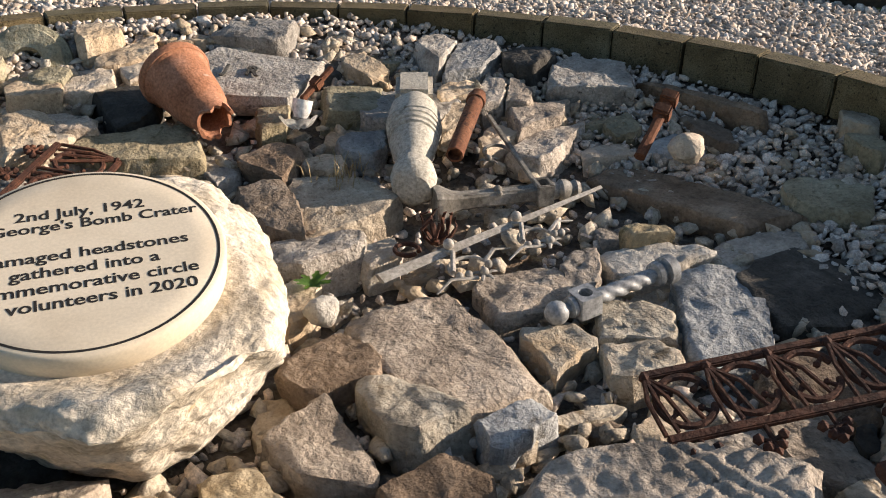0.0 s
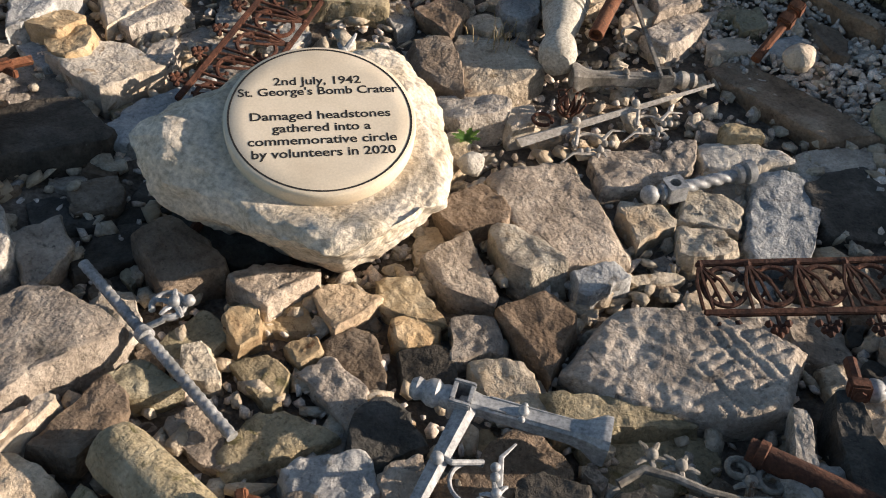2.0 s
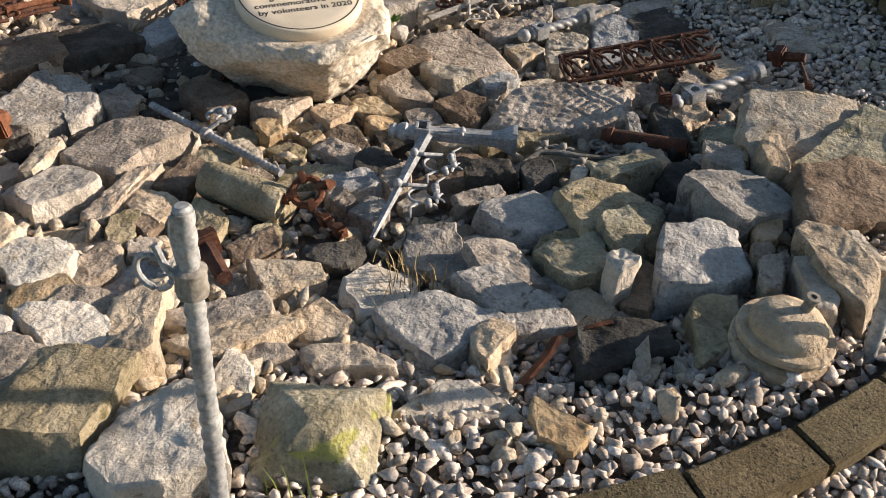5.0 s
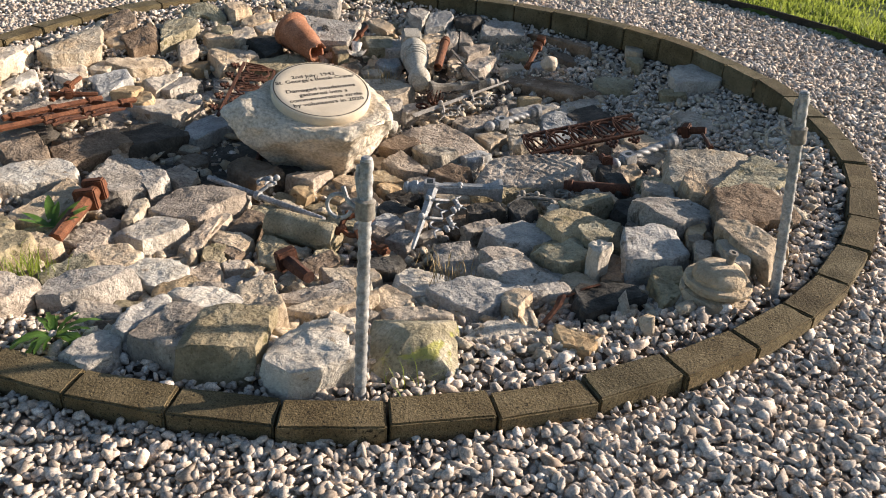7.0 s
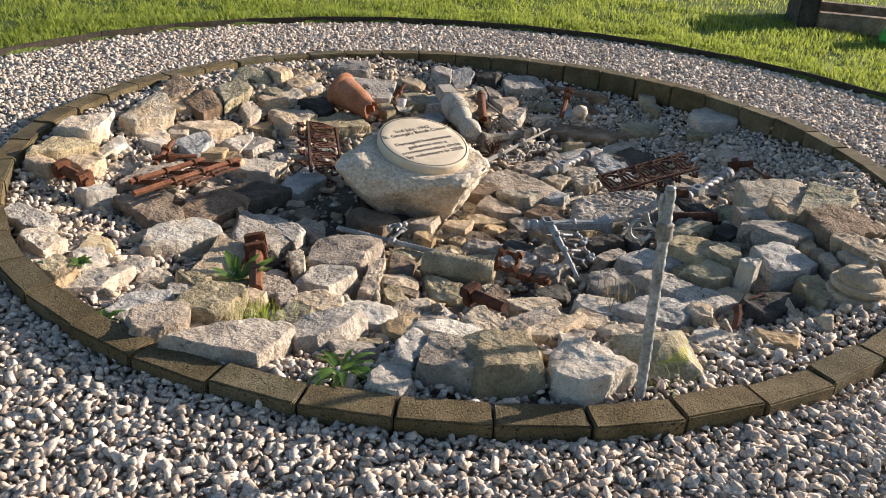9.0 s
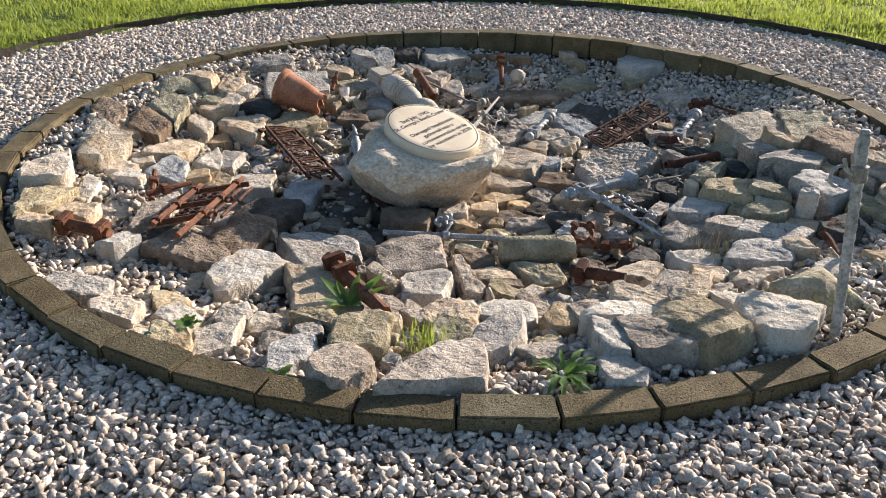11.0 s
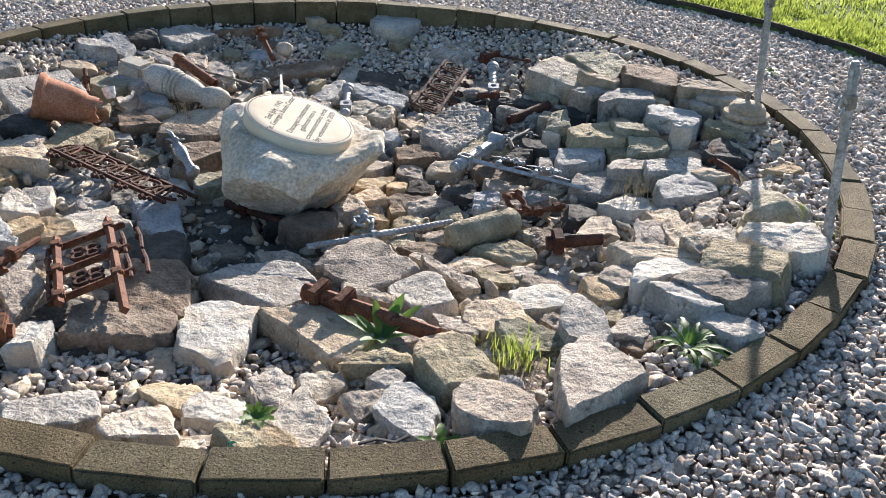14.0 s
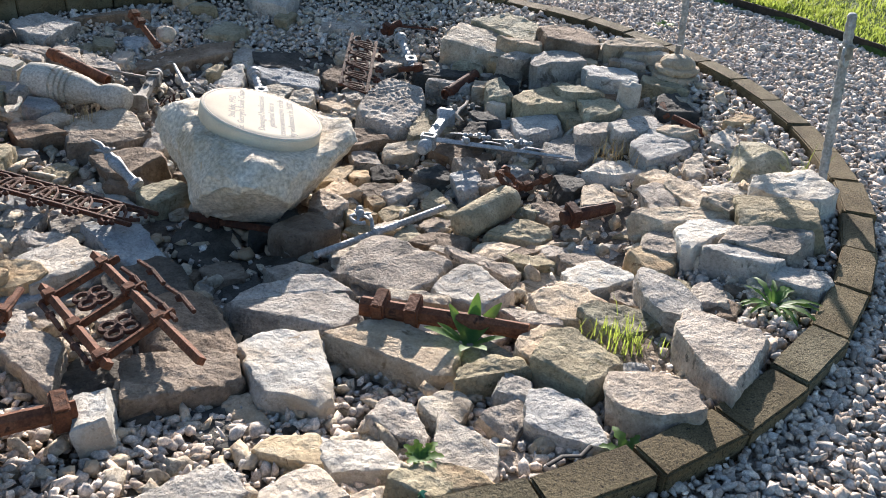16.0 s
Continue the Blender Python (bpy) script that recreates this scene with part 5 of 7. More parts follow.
stone(-0.187, 3.496, -0.227, 0.155, 0.106, 0.10, 64, "pale", 16, 1.09, 0.33, 0.70)
stone(0.461, 3.300, -0.272, 0.586, 0.168, 0.08, 152, "brown", 17, 0.87, 0.92, 0.44)
stone(0.227, 3.546, -0.254, 0.179, 0.101, 0.08, 33, "pale", 18, 1.17, 0.82, 0.17)
stone(0.454, 3.635, -0.232, 0.153, 0.151, 0.08, 145, "blue", 19, 1.52, 1.39, -0.15)
stone(0.562, 3.715, -0.201, 0.215, 0.092, 0.08, 114, "brown", 20, 1.40, 0.93, 0.70)
stone(0.532, 3.914, -0.138, 0.460, 0.048, 0.09, 148, "brown", 21, 0.76, 1.09, 0.70)
stone(0.243, 3.720, -0.207, 0.123, 0.103, 0.08, 47, "moss", 22, 0.98, 1.01, 0.19)
stone(1.069, 3.754, -0.110, 0.133, 0.131, 0.09, 86, "buff", 23, 1.22, 0.70, 0.01)
stone(1.063, 3.597, -0.141, 0.148, 0.081, 0.09, 97, "moss", 24, 1.70, 0.92, 0.70)
stone(0.925, 3.303, -0.220, 0.235, 0.199, 0.08, 6, "moss", 25, 1.17, 1.14, 0.22)
stone(0.707, 3.000, -0.294, 0.256, 0.147, 0.08, 45, "grey", 26, 0.48, 0.30, -0.35)
# shaded slab on the bank; the shade is put into its dark tone
stone(0.836, 2.848, -0.291, 0.402, 0.265, 0.08, 53, "dark", 27, 0.90, 0.30, -0.08)
stone(0.389, 2.896, -0.307, 0.237, 0.134, 0.08, 30, "pale", 28, 0.51, 0.35, -0.20)
stone(0.597, 2.637, -0.304, 0.395, 0.202, 0.08, 98, "blue", 29, 1.00, 0.97, -0.26)
stone(0.375, 2.555, -0.319, 0.167, 0.145, 0.09, 9, "buff", 30, 0.97, 1.03, 0.07)
stone(0.396, 2.384, -0.312, 0.158, 0.127, 0.10, 27, "buff", 31, 0.72, 0.60, 0.04)
stone(0.066, 2.650, -0.330, 0.222, 0.194, 0.09, 29, "grey", 32, 0.84, 1.25, 0.09)
stone(0.193, 2.435, -0.331, 0.150, 0.136, 0.09, 132, "buff", 33, 0.84, 1.56, -0.07)
stone(-0.035, 2.309, -0.325, 0.449, 0.299, 0.10, 134, "grey", 34, 1.05, 0.97, 0.00)
stone(-0.299, 2.176, -0.321, 0.208, 0.194, 0.11, 142, "brown", 35, 0.83, 0.85, 0.06)
stone(-0.090, 2.049, -0.297, 0.210, 0.123, 0.13, 141, "buff", 36, 0.30, 1.20, 0.23)
stone(-0.234, 1.899, -0.326, 0.219, 0.147, 0.10, 141, "grey", 37, 1.29, 0.31, 0.17)
stone(0.154, 2.064, -0.308, 0.153, 0.084, 0.11, 50, "blue", 38, 0.81, 0.79, 0.12)
stone(-0.574, 2.921, -0.269, 0.301, 0.266, 0.12, 130, "buff", 39, 0.49, 1.41, -0.08)
stone(-0.698, 3.154, -0.249, 0.136, 0.113, 0.10, 168, "buff", 40, 0.98, 1.32, -0.04)
stone(-0.855, 3.121, -0.236, 0.176, 0.164, 0.10, 79, "brown", 41, 0.32, 0.82, 0.19)
stone(-0.529, 2.591, -0.278, 0.239, 0.113, 0.13, 31, "grey", 42, 0.58, 1.37, -0.11)
stone(-0.364, 2.692, -0.308, 0.119, 0.098, 0.11, 108, "pale", 43, 1.04, 1.00, -0.39)
stone(-0.768, 2.775, -0.248, 0.282, 0.141, 0.14, 125, "brown", 44, 1.17, 0.55, 0.35)
stone(-0.489, 2.407, -0.321, 0.156, 0.099, 0.10, 118, "buff", 45, 1.46, 1.25, -0.23)
stone(-0.624, 3.306, -0.233, 0.158, 0.149, 0.10, 112, "blue", 46, 1.21, 0.42, -0.05)
stone(-0.992, 3.342, -0.188, 0.179, 0.101, 0.10, 114, "moss", 47, 1.24, 1.14, -0.31)
stone(0.204, 2.776, -0.310, 0.165, 0.093, 0.10, 101, "grey", 48, 1.15, 1.02, -0.30)
stone(0.368, 3.001, -0.270, 0.123, 0.066, 0.11, 19, "moss", 49, 0.71, 1.01, -0.09)
stone(-1.476, 3.200, -0.135, 0.229, 0.179, 0.10, 141, "dark", 50, 0.87, 1.23, -0.03)
stone(-1.787, 3.096, -0.092, 0.167, 0.145, 0.10, 40, "buff", 51, 1.01, 1.08, 0.00)
stone(-1.660, 3.252, -0.097, 0.176, 0.116, 0.09, 55, "pale", 52, 1.20, 1.04, 0.34)
stone(-1.791, 3.224, -0.074, 0.128, 0.125, 0.09, 42, "moss", 53, 1.26, 1.25, 0.12)
stone(-1.656, 2.888, -0.144, 0.258, 0.160, 0.11, 136, "buff", 54, 0.36, 1.16, -0.32)
stone(-1.542, 2.994, -0.150, 0.161, 0.124, 0.11, 138, "grey", 55, 1.06, 1.58, 0.54)
stone(-1.276, 2.960, -0.201, 0.321, 0.199, 0.10, 37, "moss", 56, 1.29, 1.43, -0.32)
stone(-1.053, 1.022, -0.229, 0.350, 0.275, 0.12, 81, "grey", 57, 1.21, 0.86, -0.09)
stone(-0.952, 1.493, -0.259, 0.233, 0.149, 0.13, 160, "brown", 58, 0.47, 0.81, 0.08)
stone(-0.662, 1.597, -0.298, 0.197, 0.127, 0.11, 65, "grey", 59, 0.72, 0.71, -0.39)
stone(-0.469, 1.633, -0.330, 0.140, 0.118, 0.09, 66, "buff", 60, 0.64, 0.73, -0.02)
stone(-0.330, 1.742, -0.346, 0.169, 0.129, 0.08, 138, "gold", 61, 0.61, 0.60, 0.37)
stone(-0.649, 1.409, -0.312, 0.118, 0.079, 0.09, 139, "gold", 62, 1.13, 1.27, -0.20)
stone(-0.661, 1.247, -0.322, 0.127, 0.061, 0.08, 146, "buff", 63, 0.87, 0.86, 0.22)
stone(-0.521, 1.311, -0.344, 0.145, 0.097, 0.08, 160, "moss", 64, 0.71, 1.63, -0.31)
stone(-0.471, 1.441, -0.335, 0.082, 0.063, 0.08, 51, "gold", 65, 0.64, 1.18, -0.18)
stone(-0.335, 1.496, -0.351, 0.172, 0.132, 0.08, 170, "brown", 66, 1.16, 1.64, -0.20)
stone(-0.337, 1.352, -0.331, 0.202, 0.098, 0.08, 157, "grey", 67, 0.84, 1.46, -0.40)
stone(-0.239, 1.638, -0.353, 0.122, 0.092, 0.08, 42, "gold", 68, 1.06, 1.03, 0.01)
stone(-0.158, 1.528, -0.353, 0.136, 0.123, 0.08, 32, "dark", 69, 1.07, 1.10, 0.01)
stone(-0.077, 1.693, -0.336, 0.133, 0.131, 0.08, 41, "grey", 70, 0.95, 0.84, 0.13)
stone(0.067, 1.818, -0.306, 0.195, 0.174, 0.11, 145, "brown", 71, 0.92, 1.54, -0.38)
stone(0.053, 1.565, -0.317, 0.174, 0.130, 0.08, 132, "buff", 72, 1.25, 0.76, 0.29)
stone(0.332, 1.588, -0.280, 0.277, 0.101, 0.10, 27, "moss", 73, 0.74, 0.58, -0.70)
stone(-0.152, 1.271, -0.293, 0.164, 0.152, 0.09, 69, "dark", 74, 1.49, 0.90, 0.16)
stone(-0.389, 1.130, -0.321, 0.206, 0.141, 0.08, 59, "moss", 75, 1.23, 0.30, -0.10)
stone(-0.773, 0.942, -0.259, 0.208, 0.118, 0.09, 86, "brown", 76, 1.19, 1.31, 0.02)
stone(-0.761, 1.098, -0.290, 0.131, 0.110, 0.08, 58, "moss", 77, 1.31, 1.27, -0.61)
stone(-0.759, 0.732, -0.234, 0.160, 0.127, 0.09, 172, "buff", 78, 0.72, 0.79, -0.26)
stone(-0.555, 0.683, -0.234, 0.196, 0.140, 0.08, 97, "moss", 79, 1.40, 1.03, 0.70)
stone(-0.860, 0.830, -0.232, 0.236, 0.055, 0.10, 85, "pale", 80, 0.30, 0.95, 0.11)
stone(-0.542, 1.075, -0.324, 0.162, 0.102, 0.08, 167, "grey", 81, 0.76, 1.63, -0.31)
stone(-0.185, 1.078, -0.262, 0.191, 0.119, 0.09, 35, "blue", 82, 1.02, 1.12, -0.18)
stone(-0.183, 0.974, -0.246, 0.134, 0.076, 0.10, 138, "grey", 83, 1.22, 1.01, 0.03)
stone(-0.337, 0.711, -0.239, 0.108, 0.099, 0.08, 43, "moss", 84, 1.61, 0.34, 0.18)
stone(-0.048, 0.902, -0.227, 0.104, 0.103, 0.10, 157, "grey", 85, 1.14, 1.15, -0.11)
stone(-0.737, 0.624, -0.230, 0.135, 0.062, 0.08, 153, "brown", 86, 0.60, 1.21, -0.20)
stone(-0.036, 1.141, -0.252, 0.118, 0.103, 0.10, 129, "grey", 87, 1.00, 1.29, -0.25)
stone(0.790, 1.657, -0.184, 0.192, 0.041, 0.14, 105, "grey", 88, 0.83, 0.72, 0.70)
stone(0.876, 1.701, -0.185, 0.320, 0.076, 0.13, 110, "dark", 89, 0.84, 1.06, -0.60)
stone(0.978, 1.865, -0.215, 0.174, 0.117, 0.10, 40, "buff", 90, 0.61, 1.20, 0.48)
stone(0.751, 1.348, -0.147, 0.203, 0.107, 0.15, 35, "moss", 91, 0.62, 0.70, -0.14)
stone(0.611, 1.270, -0.182, 0.079, 0.056, 0.12, 68, "pale", 92, 1.14, 1.16, 0.70)
stone(0.295, 1.096, -0.216, 0.165, 0.064, 0.11, 38, "grey", 93, 0.66, 0.89, -0.11)
stone(0.305, 1.258, -0.213, 0.154, 0.099, 0.13, 15, "dark", 94, 0.63, 0.84, -0.04)
stone(0.490, 1.291, -0.206, 0.128, 0.114, 0.12, 50, "dark", 95, 0.88, 1.06, 0.32)
stone(-1.685, 2.112, -0.219, 0.255, 0.241, 0.10, 67, "pale", 96, 0.78, 0.99, -0.20)
stone(-1.780, 1.545, -0.208, 0.313, 0.103, 0.10, 142, "grey", 97, 0.71, 1.06, -0.48)
stone(-1.442, 1.268, -0.230, 0.364, 0.133, 0.11, 143, "grey", 98, 0.68, 1.20, -0.35)
stone(-1.281, 1.329, -0.261, 0.169, 0.134, 0.10, 147, "grey", 99, 0.94, 1.32, -0.45)
# slab in the boulder's shadow, which its dark tone stands for
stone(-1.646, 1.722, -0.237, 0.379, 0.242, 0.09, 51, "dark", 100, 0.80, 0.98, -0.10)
stone(1.342, 1.650, -0.072, 0.434, 0.313, 0.14, 91, "buff", 101, 1.70, 1.54, -0.38)
stone(1.579, 1.567, -0.027, 0.395, 0.238, 0.11, 63, "moss", 102, 0.90, 1.70, -0.27)
stone(1.128, 1.127, -0.030, 0.276, 0.230, 0.15, 124, "grey", 103, 0.97, 1.28, 0.15)
stone(1.440, 1.171, 0.016, 0.314, 0.297, 0.12, 29, "brown", 104, 1.14, 0.74, 0.20)
stone(1.030, 0.757, -0.025, 0.272, 0.224, 0.10, 96, "blue", 105, 0.72, 1.09, -0.26)
stone(0.822, 0.922, -0.078, 0.251, 0.144, 0.13, 69, "moss", 106, 0.36, 0.87, 0.43)
stone(0.722, 1.060, -0.123, 0.236, 0.224, 0.13, 21, "moss", 107, 0.40, 1.31, -0.05)
stone(0.680, 0.722, -0.095, 0.185, 0.170, 0.10, 124, "moss", 108, 1.55, 1.43, -0.03)
stone(0.479, 0.992, -0.184, 0.235, 0.218, 0.10, 36, "blue", 109, 0.92, 1.28, -0.21)
stone(1.087, 1.355, -0.053, 0.137, 0.107, 0.17, -23, "grey", 110, 1.02, 0.98, -0.51)
stone(1.222, 1.340, -0.013, 0.201, 0.070, 0.17, 101, "buff", 111, 1.32, 0.50, -0.70)
stone(0.352, 0.343, -0.096, 0.275, 0.212, 0.08, 154, "blue", 112, 0.70, 1.16, 0.20)
stone(0.510, 0.309, -0.069, 0.136, 0.088, 0.08, 67, "buff", 113, 0.64, 0.88, 0.45)
stone(0.521, 0.477, -0.092, 0.287, 0.143, 0.08, 146, "grey", 114, 0.66, 1.01, 0.42)
stone(0.121, 0.487, -0.171, 0.191, 0.172, 0.08, 151, "pale", 115, 0.55, 0.60, 0.10)
stone(0.468, 0.663, -0.127, 0.217, 0.130, 0.09, 130, "grey", 116, 1.00, 1.02, 0.38)
stone(0.223, 0.729, -0.194, 0.225, 0.178, 0.08, 117, "grey", 117, 1.06, 0.65, 0.33)
stone(0.166, 0.121, -0.080, 0.178, 0.092, 0.08, 22, "pale", 118, 1.38, 0.92, -0.68)
stone(0.488, 0.022, -0.052, 0.182, 0.133, 0.08, 44, "pale", 119, 1.70, 1.70, -0.70)
stone(0.045, 0.271, -0.123, 0.134, 0.129, 0.08, 140, "buff", 120, 0.60, 0.56, 0.00)
stone(-0.131, 0.130, -0.076, 0.241, 0.114, 0.09, 51, "buff", 121, 0.71, 0.91, -0.70)
stone(-0.146, 0.462, -0.185, 0.182, 0.129, 0.08, 27, "buff", 122, 0.41, 1.17, -0.19)
stone(-0.305, -0.082, 0.008, 0.118, 0.090, 0.12, 62, "buff", 123, 1.10, 1.33, 0.28)
stone(-0.519, -0.020, -0.035, 0.241, 0.151, 0.11, 146, "pale", 124, 1.49, 1.55, 0.41)
stone(-0.704, 0.113, -0.102, 0.196, 0.144, 0.09, 29, "gold", 125, 1.52, 0.85, -0.53)
stone(-0.863, 0.289, -0.144, 0.200, 0.181, 0.09, 142, "pale", 126, 0.79, 1.58, -0.02)
stone(-1.102, 0.669, -0.197, 0.223, 0.192, 0.10, 66, "pale", 127, 1.45, 0.97, -0.09)
stone(-0.327, 0.607, -0.230, 0.152, 0.121, 0.08, 47, "brown", 128, 1.08, 1.05, 0.07)
stone(-0.054, 0.649, -0.206, 0.167, 0.125, 0.08, 37, "dark", 129, 0.75, 1.20, -0.01)
stone(1.218, 0.701, 0.002, 0.137, 0.050, 0.08, 91, "grey", 130, 1.13, 0.95, -0.35)
stone(1.315, 0.642, 0.034, 0.228, 0.061, 0.08, 102, "pale", 131, 1.06, 0.89, -0.06)
stone(1.385, 0.744, 0.062, 0.304, 0.128, 0.11, 113, "buff", 132, 0.91, 1.52, -0.51)
stone(0.835, 0.380, -0.057, 0.231, 0.148, 0.08, 24, "dark", 133, 0.30, 0.91, 0.10)
stone(1.073, 0.489, -0.036, 0.194, 0.123, 0.08, 99, "moss", 134, 1.09, 1.41, -0.45)
stone(0.740, -0.002, -0.018, 0.121, 0.082, 0.08, -20, "gold", 135, 0.77, 1.42, -0.58)
stone(1.184, 0.796, -0.001, 0.070, 0.051, 0.09, 94, "brown", 136, 0.90, 0.70, -0.19)
stone(0.784, 0.612, 0.012, 0.079, 0.078, 0.16, 128, "pale", 137, 0.30, 1.15, -0.14)
stone(-2.213, 1.622, -0.120, 0.217, 0.131, 0.11, 79, "grey", 138, 0.85, 1.51, -0.70)
stone(-2.347, 1.248, -0.071, 0.149, 0.086, 0.12, 43, "pale", 139, 1.08, 1.16, -0.13)
stone(-1.799, 1.432, -0.188, 0.368, 0.225, 0.11, 57, "brown", 140, 1.12, 0.83, 0.21)
stone(-2.036, 1.201, -0.139, 0.311, 0.186, 0.11, 138, "brown", 141, 1.16, 0.99, 0.05)
stone(-1.834, 0.987, -0.157, 0.363, 0.220, 0.11, 41, "pale", 142, 1.20, 0.69, 0.33)
stone(-1.501, 1.099, -0.202, 0.292, 0.272, 0.12, 75, "grey", 143, 1.61, 1.31, 0.30)
stone(-1.589, 0.712, -0.155, 0.366, 0.176, 0.12, 87, "buff", 144, 0.93, 1.43, 0.15)
stone(-2.152, 0.757, -0.130, 0.156, 0.112, 0.08, 104, "gold", 145, 0.41, 1.40, -0.18)
stone(-2.130, 0.553, -0.104, 0.172, 0.126, 0.08, -58, "pale", 146, 0.97, 0.80, -0.34)
stone(-1.915, 0.559, -0.125, 0.133, 0.122, 0.08, 28, "grey", 147, 0.43, 0.66, 0.51)
stone(-1.807, 0.463, -0.129, 0.126, 0.121, 0.08, -29, "buff", 148, 0.57, 1.22, -0.01)
stone(-2.019, 0.323, -0.073, 0.178, 0.136, 0.08, 74, "pale", 149, 1.10, 0.90, -0.68)
stone(-2.360, 0.596, -0.044, 0.176, 0.111, 0.08, -24, "pale", 150, 1.56, 1.17, -0.20)
stone(-2.507, 0.801, -0.031, 0.226, 0.128, 0.09, -24, "grey", 151, 1.08, 0.99, -0.01)
stone(-2.196, 0.346, -0.037, 0.126, 0.075, 0.09, 82, "moss", 152, 1.06, 0.95, 0.23)
stone(-1.793, 0.273, -0.105, 0.143, 0.098, 0.08, -17, "grey", 153, 0.33, 1.02, 0.20)
stone(-1.756, 0.145, -0.063, 0.212, 0.161, 0.09, 86, "blue", 154, 0.81, 1.14, -0.35)
stone(-1.670, 0.313, -0.100, 0.100, 0.091, 0.10, 14, "grey", 155, 0.62, 1.28, 0.38)
stone(-1.608, 0.393, -0.103, 0.191, 0.083, 0.11, 130, "moss", 156, 0.84, 1.46, 0.15)
stone(-1.507, 0.167, -0.048, 0.218, 0.182, 0.13, 67, "moss", 157, 1.09, 0.69, -0.20)
stone(-1.635, -0.073, 0.005, 0.197, 0.186, 0.12, 110, "grey", 158, 1.08, 1.30, -0.16)
stone(-1.318, -0.203, 0.017, 0.276, 0.232, 0.11, -9, "grey", 159, 1.07, 0.55, 0.39)
stone(-1.036, -0.008, -0.038, 0.216, 0.175, 0.12, 73, "blue", 160, 1.52, 0.72, -0.70)
stone(-1.402, 0.329, -0.109, 0.170, 0.115, 0.12, -11, "buff", 161, 0.72, 0.83, 0.46)
stone(-0.824, 2.532, -0.259, 0.241, 0.225, 0.14, 81, "brown", 162, 0.42, 1.49, 0.17)
stone(-0.960, 2.226, -0.294, 0.196, 0.146, 0.11, -17, "moss", 163, 0.68, 0.91, 0.19)
stone(-1.764, 2.411, -0.193, 0.231, 0.121, 0.09, 66, "grey", 164, 1.15, 1.12, -0.14)
stone(-1.970, 2.159, -0.164, 0.141, 0.125, 0.10, 78, "gold", 165, 0.77, 1.26, -0.30)
stone(-0.549, 3.609, -0.184, 0.301, 0.277, 0.10, 11, "grey", 166, 1.06, 1.26, 0.33)
stone(-0.191, 0.188, -0.100, 0.238, 0.158, 0.08, 42, "grey", 167, 0.54, 1.48, -0.66)
stone(-2.438, 2.443, -0.008, 0.420, 0.244, 0.11, 73, "buff", 168, 1.47, 1.53, 0.70)
stone(-2.695, 2.010, 0.024, 0.278, 0.192, 0.11, 90, "pale", 169, 0.81, 0.30, -0.43)
stone(-2.670, 1.701, -0.006, 0.287, 0.163, 0.10, 77, "moss", 170, 1.46, 1.57, -0.55)
stone(-2.693, 1.441, -0.007, 0.151, 0.094, 0.10, 156, "buff", 171, 0.82, 1.06, -0.42)
stone(-2.498, 1.904, -0.088, 0.285, 0.077, 0.08, 78, "pale", 172, 1.08, 1.04, 0.70)
stone(-2.540, 1.582, -0.047, 0.152, 0.147, 0.10, 67, "buff", 173, 0.79, 0.67, 0.18)
stone(-2.305, 2.141, -0.114, 0.140, 0.100, 0.08, 149, "pale", 174, 1.62, 1.14, 0.15)
stone(-2.071, 2.217, -0.139, 0.249, 0.177, 0.10, 68, "blue", 175, 0.30, 1.21, 0.60)
stone(-1.870, 2.125, -0.186, 0.176, 0.141, 0.10, 144, "gold", 176, 0.91, 1.05, -0.24)
stone(-1.852, 2.412, -0.185, 0.207, 0.124, 0.08, 65, "pale", 177, 0.33, 1.56, 0.64)
stone(-2.054, 2.509, -0.125, 0.306, 0.149, 0.09, 48, "buff", 178, 0.78, 1.33, -0.49)
stone(-1.883, 2.855, -0.109, 0.222, 0.112, 0.10, 117, "pale", 179, 1.03, 0.84, -0.70)
stone(-1.579, 2.251, -0.230, 0.153, 0.079, 0.10, 123, "grey", 180, 1.23, 1.10, -0.70)
stone(-2.157, 1.739, -0.134, 0.301, 0.092, 0.10, 60, "grey", 181, 0.35, 1.09, 0.40)
stone(-1.421, 2.024, -0.273, 0.345, 0.170, 0.09, 65, "blue", 182, 1.19, 1.02, 0.70)
stone(-2.144, 0.315, -0.044, 0.161, 0.107, 0.08, 75, "gold", 183, 0.83, 1.27, 0.70)
stone(-1.158, 0.114, -0.098, 0.230, 0.127, 0.09, 86, "moss", 184, 0.30, 0.81, 0.70)
stone(-1.232, 0.397, -0.157, 0.152, 0.075, 0.09, 106, "grey", 185, 1.26, 0.80, -0.70)
stone(-1.108, 0.296, -0.139, 0.246, 0.207, 0.09, 123, "buff", 186, 0.30, 1.23, -0.70)
stone(-0.584, 0.067, -0.088, 0.168, 0.190, 0.09, -25, "grey", 187, 1.70, 1.14, -0.48)
stone(-0.680, -0.203, 0.001, 0.221, 0.104, 0.10, 68, "blue", 188, 1.38, 1.44, 0.54)
stone(-0.745, -0.400, 0.000, 0.180, 0.120, 0.10, 81, "blue", 189, 0.60, 1.10, 0.30)
stone(-0.555, -0.260, 0.025, 0.250, 0.170, 0.12, 86, "grey", 190, 0.70, 1.10, 0.15)
stone(-0.371, -0.281, 0.053, 0.274, 0.224, 0.11, 96, "moss", 191, 0.95, 1.02, -0.22)
stone(-0.102, -0.321, 0.050, 0.244, 0.219, 0.10, 56, "pale", 192, 1.50, 1.26, 0.24)
stone(-0.393, 0.041, -0.048, 0.306, 0.114, 0.11, 118, "buff", 193, 1.70, 0.97, -0.70)
stone(-0.772, 0.576, -0.225, 0.153, 0.091, 0.08, 120, "moss", 194, 1.41, 1.25, -0.70)
